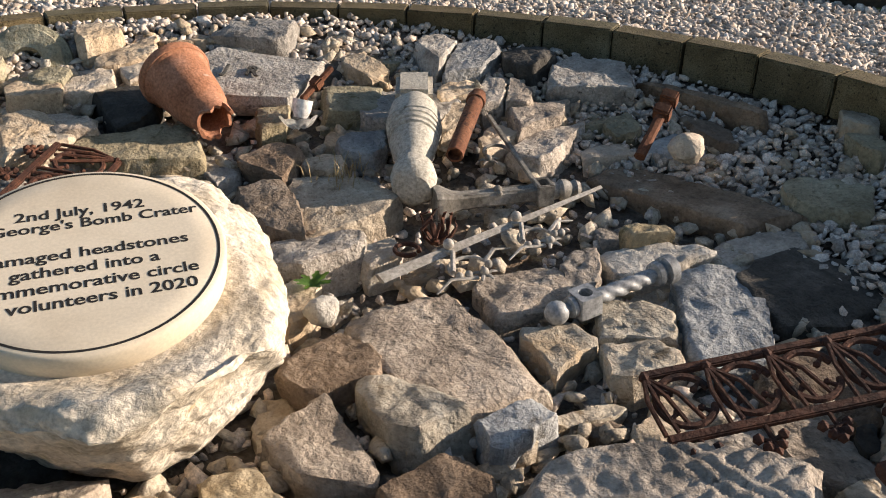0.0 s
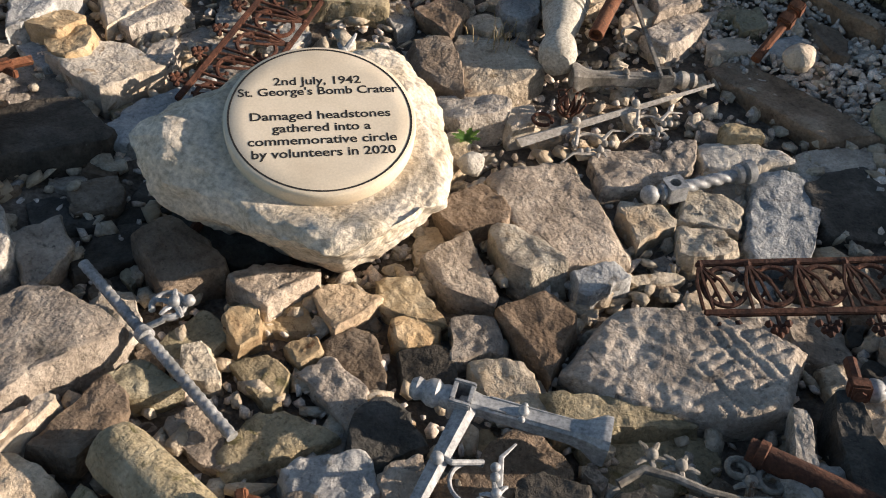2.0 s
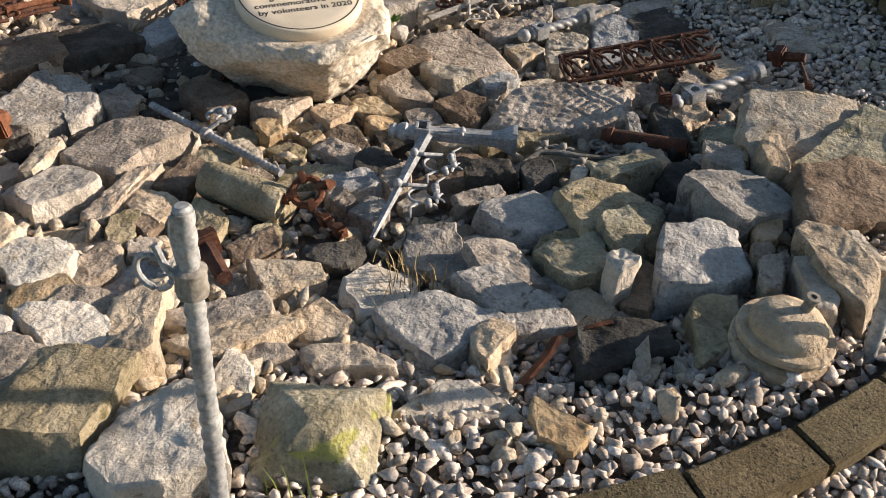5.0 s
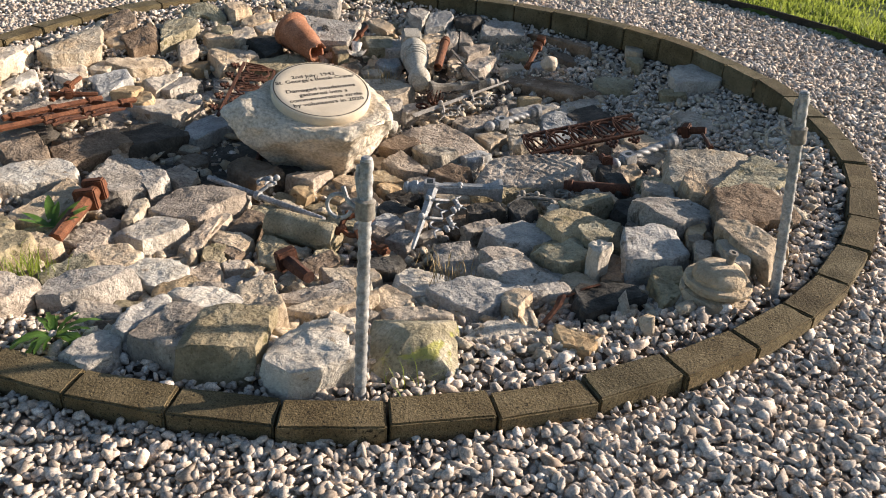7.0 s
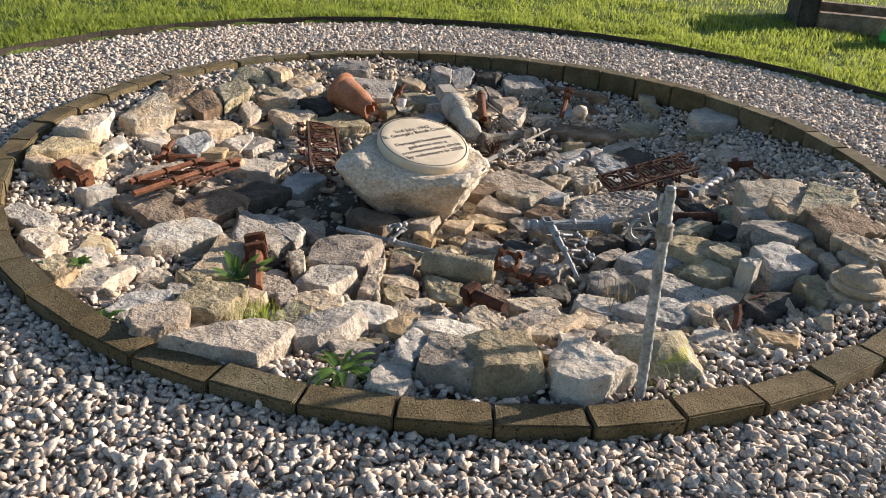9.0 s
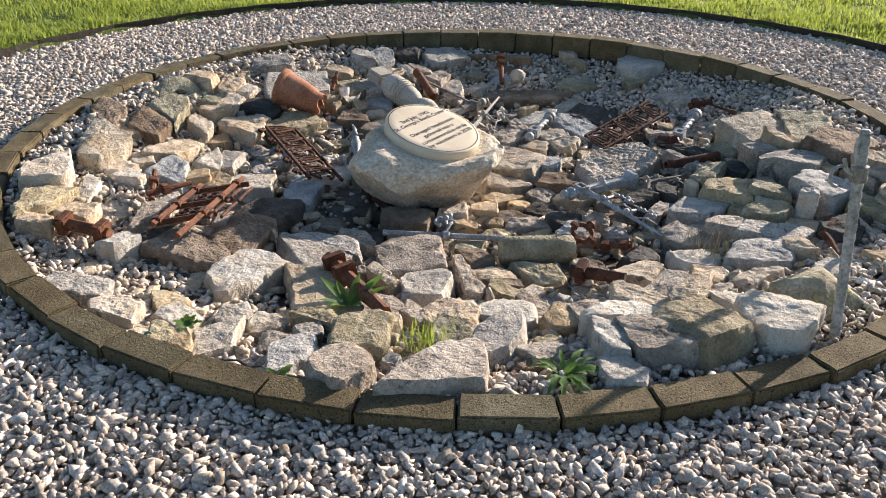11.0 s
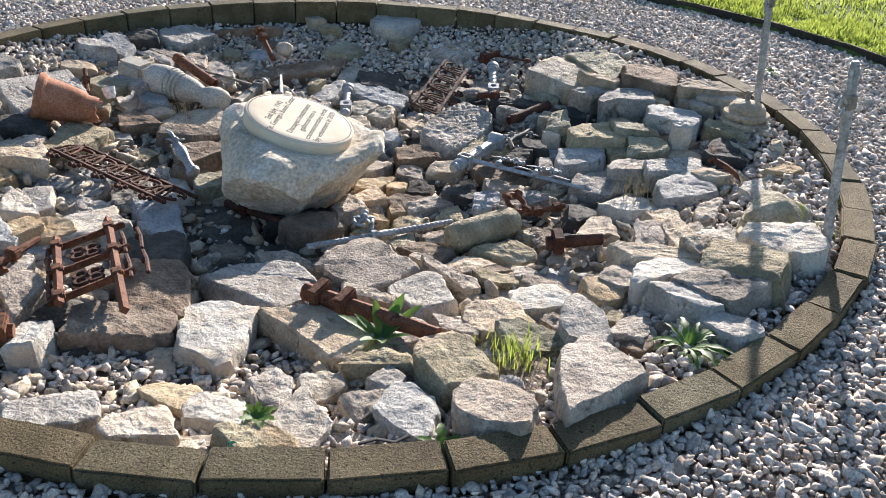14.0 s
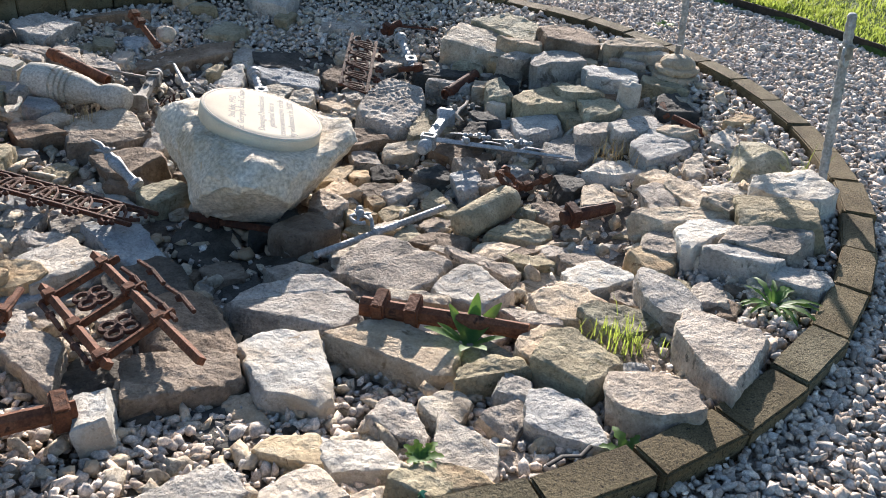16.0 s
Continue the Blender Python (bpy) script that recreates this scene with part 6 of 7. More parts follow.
stone(-0.906, 0.726, -0.218, 0.280, 0.068, 0.10, 88, "grey", 195, 0.32, 0.67, -0.26)
stone(-0.658, 0.496, -0.223, 0.096, 0.093, 0.08, 114, "grey", 196, 1.27, 1.12, -0.27)
stone(-0.726, 0.364, -0.191, 0.182, 0.117, 0.08, 109, "grey", 197, 0.52, 1.48, -0.70)
stone(-1.250, 0.830, -0.203, 0.219, 0.061, 0.11, 100, "buff", 198, 1.27, 0.86, -0.53)
stone(-2.052, 3.071, -0.037, 0.269, 0.225, 0.09, 67, "moss", 199, 1.00, 0.50, 0.54)
stone(-2.167, 2.812, -0.050, 0.247, 0.209, 0.10, 129, "brown", 200, 1.03, 0.95, -0.46)
stone(-1.644, 3.474, -0.054, 0.242, 0.128, 0.09, 65, "buff", 201, 1.70, 1.41, 0.48)
stone(1.443, 3.305, -0.093, 0.355, 0.289, 0.11, 87, "blue", 202, 1.32, 1.14, -0.34)
stone(-1.850, 3.181, -0.120, 0.158, 0.108, 0.06, 162, "moss", 4, 1.03, 1.31, 0.16)
stone(-1.718, 3.327, -0.121, 0.174, 0.143, 0.06, -131, "pale", 5, 0.70, 1.24, 0.51)
stone(0.522, 3.824, -0.233, 0.483, 0.066, 0.06, -27, "grey", 22, 1.02, 1.09, -0.48)
stone(0.539, 3.599, -0.281, 0.300, 0.059, 0.06, 121, "brown", 23, 1.11, 1.12, 0.22)
stone(0.420, 3.476, -0.323, 0.182, 0.138, 0.06, 59, "blue", 25, 1.42, 0.72, 0.70)
stone(0.125, 3.297, -0.378, 0.162, 0.120, 0.06, 112, "grey", 32, 0.94, 0.57, -0.63)
stone(-1.032, 3.058, -0.278, 0.202, 0.109, 0.06, 130, "grey", 34, 1.41, 1.36, -0.10)
stone(-0.519, 3.116, -0.325, 0.198, 0.085, 0.06, 130, "grey", 38, 1.07, 1.20, -0.70)
stone(0.401, 2.792, -0.378, 0.236, 0.135, 0.06, 9, "pale", 46, 0.90, 0.91, -0.07)
stone(0.290, 3.027, -0.327, 0.107, 0.097, 0.06, 25, "grey", 55, 1.32, 1.08, 0.19)
stone(0.303, 2.210, -0.371, 0.172, 0.046, 0.06, 40, "buff", 59, 1.20, 1.04, 0.20)
stone(-0.389, 2.013, -0.388, 0.142, 0.081, 0.06, 122, "buff", 60, 0.46, 1.58, -0.04)
stone(0.130, 1.624, -0.367, 0.074, 0.061, 0.06, 118, "pale", 76, 1.42, 1.12, 0.03)
stone(0.483, 1.530, -0.331, 0.305, 0.132, 0.06, 39, "moss", 78, 0.58, 0.99, -0.18)
stone(0.071, 1.085, -0.290, 0.110, 0.065, 0.06, 44, "pale", 94, 1.40, 1.13, 0.08)
stone(0.838, 1.454, -0.187, 0.119, 0.098, 0.11, 116, "buff", 99, 0.87, 1.30, -0.06)
# dark slabs beside the boulder: its shadow is part of their tone
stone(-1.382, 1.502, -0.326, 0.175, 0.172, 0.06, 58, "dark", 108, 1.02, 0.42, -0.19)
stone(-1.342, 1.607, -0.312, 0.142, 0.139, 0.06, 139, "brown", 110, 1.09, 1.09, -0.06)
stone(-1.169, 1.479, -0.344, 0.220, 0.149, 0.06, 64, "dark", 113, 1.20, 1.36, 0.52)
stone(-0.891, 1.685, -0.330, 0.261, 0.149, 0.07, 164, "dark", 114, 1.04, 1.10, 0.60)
stone(-0.877, 0.473, -0.254, 0.212, 0.117, 0.06, 164, "buff", 117, 1.22, 1.57, 0.16)
stone(-0.562, 0.328, -0.236, 0.247, 0.213, 0.06, 121, "blue", 122, 1.38, 0.64, -0.11)
stone(-0.065, -0.041, -0.055, 0.187, 0.100, 0.06, 101, "pale", 129, 0.35, 1.02, 0.70)
stone(-0.068, 0.062, -0.090, 0.204, 0.058, 0.06, 29, "grey", 130, 0.58, 0.92, -0.40)
stone(0.552, 0.238, -0.102, 0.101, 0.049, 0.06, 64, "pale", 136, 0.54, 1.34, 0.56)
stone(0.369, 0.163, -0.125, 0.145, 0.078, 0.06, 44, "buff", 138, 0.49, 1.11, 0.42)
stone(0.644, 0.635, -0.147, 0.107, 0.089, 0.06, 24, "blue", 140, 1.18, 1.05, 0.10)
stone(0.793, 0.720, -0.133, 0.156, 0.108, 0.06, 86, "pale", 141, 0.97, 0.83, 0.40)
stone(-0.037, 0.378, -0.215, 0.166, 0.061, 0.06, 31, "buff", 143, 0.81, 0.93, -0.35)
stone(0.443, 0.763, -0.209, 0.269, 0.130, 0.06, 151, "grey", 148, 1.00, 1.13, 0.13)
stone(0.680, 0.846, -0.164, 0.228, 0.162, 0.06, 39, "moss", 150, 1.21, 1.46, 0.00)
stone(1.209, 0.976, -0.047, 0.141, 0.072, 0.08, 95, "gold", 155, 1.04, 1.00, -0.52)
stone(1.246, 0.793, -0.051, 0.125, 0.051, 0.06, 90, "grey", 156, 1.10, 0.63, -0.70)
stone(1.420, 0.922, -0.005, 0.305, 0.097, 0.06, 115, "buff", 158, 1.65, 0.61, 0.51)
stone(1.112, 1.644, -0.177, 0.173, 0.156, 0.09, 11, "moss", 163, 0.69, 1.09, 0.15)
stone(0.873, 0.666, -0.105, 0.215, 0.078, 0.06, 87, "brown", 166, 0.91, 1.20, 0.43)
stone(1.296, 2.097, -0.225, 0.226, 0.132, 0.06, 89, "blue", 167, 0.88, 1.01, -0.03)
stone(1.484, 2.737, -0.191, 0.336, 0.266, 0.06, 23, "grey", 169, 0.70, 1.20, 0.10)
stone(0.739, 0.058, -0.105, 0.107, 0.098, 0.06, 29, "buff", 170, 1.12, 0.63, -0.24)
stone(-1.851, 0.225, -0.145, 0.128, 0.115, 0.06, 39, "grey", 181, 1.05, 0.72, -0.11)
stone(-2.185, 0.483, -0.131, 0.151, 0.131, 0.06, -35, "buff", 186, 1.12, 0.91, -0.10)
stone(-2.252, 0.640, -0.147, 0.218, 0.127, 0.06, 55, "gold", 187, 1.07, 0.48, -0.09)
stone(-2.066, 0.987, -0.200, 0.154, 0.079, 0.06, 60, "buff", 192, 1.04, 0.99, -0.02)
stone(-2.162, 1.025, -0.188, 0.207, 0.107, 0.06, 47, "dark", 193, 0.82, 0.47, 0.56)
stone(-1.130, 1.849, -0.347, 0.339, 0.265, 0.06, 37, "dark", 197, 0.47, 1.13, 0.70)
stone(-1.646, 2.338, -0.270, 0.146, 0.122, 0.06, -19, "buff", 201, 1.03, 0.95, 0.08)
stone(-2.310, 0.495, -0.092, 0.223, 0.085, 0.06, 147, "pale", 210, 1.65, 1.05, -0.26)
stone(-2.357, 2.237, -0.107, 0.140, 0.135, 0.06, 46, "pale", 214, 1.30, 1.01, 0.08)
stone(-2.414, 2.979, -0.005, 0.261, 0.169, 0.06, 117, "brown", 218, 0.63, 1.25, -0.70)
stone(-1.929, 2.679, -0.203, 0.288, 0.149, 0.06, 116, "grey", 220, 1.28, 1.11, -0.70)
stone(-2.385, 1.751, -0.152, 0.173, 0.117, 0.06, 115, "buff", 222, 0.94, 0.76, -0.43)
stone(-2.074, 0.447, -0.137, 0.196, 0.137, 0.06, 125, "gold", 223, 1.28, 1.07, -0.53)
stone(-1.960, 0.195, -0.114, 0.222, 0.107, 0.06, 116, "grey", 224, 1.11, 0.71, -0.48)
stone(0.077, 3.036, -0.394, 0.223, 0.125, 0.06, 84, "moss", 1000, 0.92, 1.03, 0.05)
stone(-0.965, 2.408, -0.305, 0.211, 0.120, 0.09, 103, "brown", 1001, 1.08, 1.15, -0.22)
stone(-2.257, 2.031, -0.201, 0.238, 0.178, 0.06, 165, "brown", 1002, 0.81, 0.88, 0.04)
stone(1.056, 2.216, -0.254, 0.293, 0.193, 0.07, 169, "grey", 1003, 1.06, 1.05, -0.02)
stone(1.066, 2.404, -0.242, 0.244, 0.152, 0.08, 120, "buff", 1005, 0.78, 0.87, -0.24)
stone(-1.342, 2.395, -0.313, 0.230, 0.159, 0.06, 52, "grey", 1006, 1.05, 0.81, -0.20)
stone(1.338, 2.318, -0.226, 0.243, 0.145, 0.06, 117, "dark", 1007, 1.09, 0.97, -0.11)
stone(-1.863, 1.873, -0.270, 0.263, 0.207, 0.06, 10, "grey", 1008, 0.98, 0.77, -0.07)
stone(-1.506, 0.452, -0.163, 0.206, 0.139, 0.07, 74, "grey", 1009, 0.99, 0.95, 0.05)
stone(-1.384, 2.678, -0.282, 0.227, 0.191, 0.06, 151, "blue", 1010, 1.10, 0.96, -0.16)
stone(-1.229, 0.250, -0.196, 0.217, 0.127, 0.06, 8, "grey", 1011, 1.09, 1.13, -0.04)
stone(-1.322, 0.008, -0.110, 0.208, 0.136, 0.06, 62, "brown", 1012, 0.83, 0.85, 0.01)
stone(0.765, 2.176, -0.312, 0.231, 0.155, 0.06, 109, "grey", 1013, 1.10, 0.86, 0.17)
stone(0.807, 2.377, -0.296, 0.212, 0.174, 0.07, 161, "brown", 1015, 0.81, 0.79, 0.29)
stone(-1.076, 2.767, -0.306, 0.219, 0.128, 0.06, 16, "moss", 1016, 1.07, 0.89, 0.20)
stone(1.143, 3.210, -0.256, 0.206, 0.151, 0.06, 112, "buff", 1017, 0.77, 1.13, 0.16)
stone(0.499, 2.204, -0.352, 0.212, 0.161, 0.06, 76, "buff", 1018, 0.91, 1.15, 0.11)
stone(-0.114, 2.936, -0.378, 0.292, 0.229, 0.06, 179, "brown", 1019, 0.83, 0.85, 0.29)
stone(-1.332, 0.559, -0.204, 0.207, 0.160, 0.07, 165, "grey", 1020, 1.02, 1.15, -0.01)
stone(-1.550, 2.495, -0.273, 0.247, 0.154, 0.06, 25, "grey", 1021, 0.99, 0.86, 0.27)
stone(-1.153, 2.376, -0.336, 0.293, 0.209, 0.06, 60, "pale", 1022, 0.79, 0.86, 0.08)
stone(0.179, 1.290, -0.303, 0.288, 0.204, 0.06, 64, "brown", 1023, 0.96, 1.14, -0.03)
stone(-0.984, 3.815, -0.146, 0.220, 0.151, 0.06, 115, "dark", 1024, 0.90, 0.87, -0.25)
stone(0.715, 0.498, -0.124, 0.221, 0.132, 0.06, 65, "buff", 1025, 1.09, 1.18, -0.08)
stone(0.841, 1.582, -0.204, 0.188, 0.116, 0.11, 5, "grey", 1027, 1.14, 1.16, -0.10)
stone(-2.313, 2.776, -0.066, 0.191, 0.136, 0.06, 120, "buff", 1028, 0.78, 0.81, -0.00)
stone(0.624, 2.129, -0.329, 0.166, 0.130, 0.06, 127, "grey", 1029, 1.05, 1.18, -0.18)
stone(-0.109, 3.157, -0.372, 0.178, 0.122, 0.06, 38, "buff", 1030, 1.13, 0.95, 0.14)
stone(-0.705, 3.410, -0.266, 0.169, 0.132, 0.06, 4, "buff", 1031, 0.90, 1.03, -0.17)
stone(-2.235, 2.384, -0.123, 0.164, 0.108, 0.06, 101, "pale", 1032, 0.89, 1.11, -0.09)
stone(-0.742, 1.325, -0.343, 0.167, 0.103, 0.06, 81, "moss", 1033, 0.87, 0.77, 0.26)
stone(-0.607, 1.504, -0.360, 0.170, 0.114, 0.06, 31, "gold", 1034, 1.15, 0.83, -0.25)
stone(-2.166, 1.474, -0.187, 0.237, 0.148, 0.06, 13, "dark", 1035, 1.16, 0.90, 0.29)
stone(-0.357, 0.456, -0.254, 0.206, 0.133, 0.06, 168, "buff", 1036, 1.08, 1.10, -0.06)
stone(-1.794, 2.769, -0.191, 0.169, 0.138, 0.06, 84, "gold", 1037, 1.04, 1.01, -0.07)
stone(-1.576, 2.658, -0.248, 0.150, 0.112, 0.06, 125, "grey", 1038, 0.76, 1.04, -0.21)
stone(1.125, 1.826, -0.229, 0.167, 0.093, 0.06, 12, "grey", 1041, 0.96, 0.86, 0.17)
stone(-0.266, 3.270, -0.327, 0.128, 0.094, 0.06, 88, "dark", 1042, 0.78, 0.81, -0.13)
stone(-1.944, 2.047, -0.233, 0.141, 0.091, 0.06, 165, "blue", 1043, 1.14, 0.97, 0.00)
stone(0.957, 1.369, -0.172, 0.156, 0.105, 0.09, 62, "dark", 1044, 1.18, 0.87, 0.13)
stone(-0.956, 1.267, -0.306, 0.174, 0.100, 0.07, 141, "pale", 1045, 0.92, 1.07, 0.08)
stone(-1.694, 2.552, -0.248, 0.139, 0.097, 0.06, 53, "dark", 1046, 1.00, 1.08, -0.29)
stone(0.506, 1.192, -0.254, 0.158, 0.098, 0.06, 170, "blue", 1049, 0.80, 1.05, 0.04)
stone(-0.889, -0.119, -0.073, 0.155, 0.110, 0.06, 14, "grey", 1050, 0.78, 0.83, -0.24)
stone(0.140, 3.782, -0.233, 0.170, 0.101, 0.06, 19, "moss", 1051, 0.96, 1.15, -0.11)
stone(-2.176, 0.835, -0.183, 0.154, 0.120, 0.06, 90, "brown", 1052, 0.85, 0.81, -0.29)
stone(-0.159, 2.732, -0.375, 0.152, 0.090, 0.06, 78, "brown", 1054, 1.01, 1.07, -0.06)
stone(1.000, 2.807, -0.300, 0.131, 0.073, 0.06, 133, "buff", 1055, 1.18, 1.13, 0.07)
stone(-1.117, 2.590, -0.325, 0.153, 0.108, 0.06, 5, "blue", 1056, 1.12, 1.03, -0.26)
stone(1.420, 1.884, -0.170, 0.140, 0.086, 0.06, 15, "moss", 1058, 1.16, 1.04, -0.03)
stone(1.212, 2.988, -0.263, 0.135, 0.112, 0.06, 129, "grey", 1059, 0.95, 1.09, -0.03)
stone(1.298, 3.087, -0.173, 0.140, 0.099, 0.08, 8, "moss", 1061, 1.00, 0.94, 0.03)
stone(-1.709, 3.170, -0.154, 0.105, 0.072, 0.06, 69, "buff", 1062, 1.10, 0.94, -0.11)
stone(-0.982, 0.141, -0.137, 0.106, 0.064, 0.06, 91, "grey", 1064, 0.82, 1.09, 0.05)
stone(1.196, 2.418, -0.252, 0.107, 0.080, 0.06, 176, "pale", 1065, 0.91, 1.03, -0.20)
stone(-0.366, 2.348, -0.388, 0.104, 0.061, 0.06, 77, "pale", 1067, 1.13, 1.10, -0.15)
stone(0.144, 0.945, -0.282, 0.120, 0.090, 0.06, 171, "moss", 1069, 1.15, 1.19, -0.25)
stone(-1.574, 1.466, -0.303, 0.108, 0.064, 0.06, 68, "brown", 1071, 0.86, 0.76, -0.00)
stone(-1.987, 1.579, -0.232, 0.123, 0.072, 0.06, 145, "grey", 1072, 0.80, 0.80, -0.23)
stone(-1.255, 1.056, -0.270, 0.106, 0.067, 0.07, 39, "brown", 1073, 0.87, 0.75, 0.28)
stone(-2.209, 3.033, -0.056, 0.102, 0.084, 0.06, 135, "dark", 1074, 1.17, 0.91, 0.20)
stone(-1.343, 0.718, -0.240, 0.142, 0.090, 0.06, 65, "pale", 1075, 0.84, 1.04, 0.22)
stone(-0.679, 2.498, -0.329, 0.106, 0.059, 0.08, 101, "blue", 1076, 1.08, 1.14, 0.25)
stone(0.870, 2.004, -0.297, 0.137, 0.105, 0.06, 121, "buff", 1077, 0.84, 1.12, -0.24)
wedge(-0.975, -0.176, -0.069, 0.103, 0.078, 0.06, 4, "brown", 1078, 0.98, 0.91, 0.13)
wedge(-1.178, 2.170, -0.376, 0.120, 0.083, 0.06, 20, "brown", 1079, 1.16, 1.15, -0.18)
wedge(-1.598, 3.716, -0.062, 0.139, 0.111, 0.06, 161, "brown", 1080, 1.00, 0.90, 0.03)
wedge(-0.682, 0.440, -0.283, 0.098, 0.056, 0.06, 96, "dark", 1081, 0.84, 0.86, 0.00)
wedge(-0.253, 2.728, -0.379, 0.116, 0.094, 0.06, 98, "buff", 1082, 1.09, 1.17, -0.23)
wedge(1.140, 1.482, -0.110, 0.105, 0.087, 0.13, 97, "gold", 1083, 0.95, 0.86, 0.03)
wedge(-1.473, 3.367, -0.169, 0.081, 0.049, 0.06, 21, "grey", 1084, 1.20, 1.07, 0.25)
wedge(-0.752, 3.980, -0.139, 0.115, 0.078, 0.06, 153, "moss", 1085, 1.03, 1.15, 0.10)
wedge(0.950, 2.072, -0.283, 0.100, 0.083, 0.06, 151, "dark", 1086, 0.92, 0.81, -0.27)
wedge(0.295, 0.869, -0.263, 0.085, 0.051, 0.06, 159, "grey", 1088, 1.18, 0.81, -0.30)
wedge(-2.174, 1.350, -0.194, 0.107, 0.086, 0.06, 88, "brown", 1089, 0.95, 1.17, 0.16)
wedge(-0.370, 0.269, -0.217, 0.094, 0.062, 0.06, 153, "moss", 1092, 1.18, 0.84, -0.14)
wedge(-1.009, 2.679, -0.332, 0.110, 0.069, 0.06, 167, "brown", 1094, 1.13, 0.91, -0.24)
wedge(-0.912, 3.971, -0.120, 0.094, 0.074, 0.06, 65, "buff", 1095, 0.95, 0.94, 0.07)
wedge(-0.861, 2.711, -0.333, 0.114, 0.067, 0.06, 58, "brown", 1096, 1.14, 1.05, 0.01)
wedge(-1.742, 0.411, -0.186, 0.088, 0.050, 0.06, 50, "buff", 1097, 0.97, 1.20, -0.18)
wedge(-1.354, 2.204, -0.358, 0.099, 0.072, 0.06, 91, "dark", 1098, 0.92, 1.06, 0.28)
wedge(-0.249, 1.211, -0.349, 0.102, 0.061, 0.06, 107, "grey", 1099, 0.79, 0.81, 0.11)
wedge(0.895, 0.865, -0.108, 0.093, 0.069, 0.07, 153, "moss", 1100, 1.01, 1.07, -0.18)
wedge(0.274, 0.955, -0.280, 0.083, 0.056, 0.06, 130, "buff", 1101, 1.07, 1.04, -0.08)
wedge(-0.504, 0.512, -0.271, 0.092, 0.067, 0.06, 85, "brown", 1102, 0.91, 1.14, -0.25)
wedge(-0.577, 3.837, -0.195, 0.094, 0.053, 0.06, 72, "buff", 1103, 1.03, 0.91, 0.12)
wedge(-1.417, 1.716, -0.317, 0.087, 0.072, 0.06, 21, "brown", 1104, 0.84, 1.02, 0.07)
wedge(-1.930, 1.711, -0.268, 0.093, 0.078, 0.06, 113, "buff", 1105, 1.15, 1.13, 0.07)
wedge(0.196, 3.107, -0.377, 0.105, 0.069, 0.06, 60, "grey", 1106, 0.78, 1.20, 0.07)
wedge(-2.071, 1.974, -0.215, 0.098, 0.057, 0.06, 63, "grey", 1107, 0.79, 0.83, 0.11)
wedge(-1.499, 3.793, -0.063, 0.087, 0.052, 0.06, 78, "buff", 1110, 1.12, 1.11, -0.04)
wedge(-0.611, 2.711, -0.288, 0.083, 0.047, 0.11, 7, "brown", 1111, 0.89, 1.19, -0.01)
wedge(-0.804, 1.205, -0.337, 0.082, 0.063, 0.06, 151, "brown", 1112, 0.95, 1.06, -0.16)
wedge(-1.461, 1.621, -0.320, 0.105, 0.060, 0.06, 26, "grey", 1113, 0.84, 0.77, -0.12)
wedge(-1.416, 3.592, -0.131, 0.109, 0.084, 0.06, 79, "grey", 1114, 0.82, 1.14, 0.12)
wedge(-1.408, 0.881, -0.245, 0.109, 0.081, 0.07, 126, "dark", 1115, 0.98, 1.05, -0.29)
wedge(-2.309, 1.838, -0.196, 0.115, 0.086, 0.06, 146, "dark", 1116, 0.96, 0.82, -0.19)
wedge(0.343, 0.691, -0.227, 0.090, 0.057, 0.06, 63, "buff", 1118, 0.82, 1.14, 0.30)
wedge(-1.677, 0.500, -0.192, 0.082, 0.052, 0.06, 165, "dark", 1119, 0.82, 0.83, 0.04)
wedge(1.109, 2.068, -0.261, 0.093, 0.060, 0.06, 22, "dark", 1120, 0.80, 0.98, 0.24)
wedge(-0.209, 0.602, -0.281, 0.090, 0.069, 0.06, 178, "grey", 1121, 1.07, 0.81, 0.12)
wedge(-0.130, 0.833, -0.286, 0.070, 0.039, 0.06, 144, "dark", 1122, 0.91, 0.83, -0.13)
wedge(-1.773, 2.598, -0.243, 0.066, 0.048, 0.06, 30, "brown", 1124, 0.94, 0.76, -0.10)
wedge(-0.528, 1.404, -0.394, 0.068, 0.051, 0.06, 113, "dark", 1125, 0.91, 0.97, -0.28)
wedge(-0.266, 0.299, -0.230, 0.094, 0.079, 0.06, 130, "moss", 1127, 0.90, 0.76, -0.09)
wedge(-0.852, 3.722, -0.192, 0.074, 0.062, 0.06, 116, "buff", 1129, 0.88, 1.15, 0.20)
wedge(-2.230, 1.215, -0.166, 0.074, 0.054, 0.06, 157, "dark", 1130, 0.91, 0.78, 0.06)
wedge(0.723, 1.526, -0.240, 0.077, 0.060, 0.08, 174, "grey", 1132, 1.11, 0.85, -0.23)
wedge(0.869, 2.199, -0.291, 0.067, 0.038, 0.06, 95, "dark", 1133, 1.16, 1.03, -0.27)
wedge(1.183, 2.894, -0.295, 0.080, 0.047, 0.06, 153, "blue", 1135, 0.87, 0.78, 0.07)
wedge(-2.023, 1.498, -0.224, 0.072, 0.060, 0.06, 14, "brown", 1136, 1.12, 0.92, 0.24)
wedge(-1.267, 3.710, -0.131, 0.070, 0.052, 0.06, 175, "dark", 1137, 1.17, 0.99, 0.01)
wedge(0.214, 0.447, -0.211, 0.067, 0.038, 0.06, 138, "brown", 1140, 1.17, 1.14, -0.11)
wedge(0.635, 1.506, -0.300, 0.090, 0.069, 0.06, 72, "brown", 1143, 1.19, 1.04, -0.14)
wedge(1.294, 1.333, -0.054, 0.073, 0.056, 0.12, 143, "brown", 1144, 1.20, 1.15, -0.25)
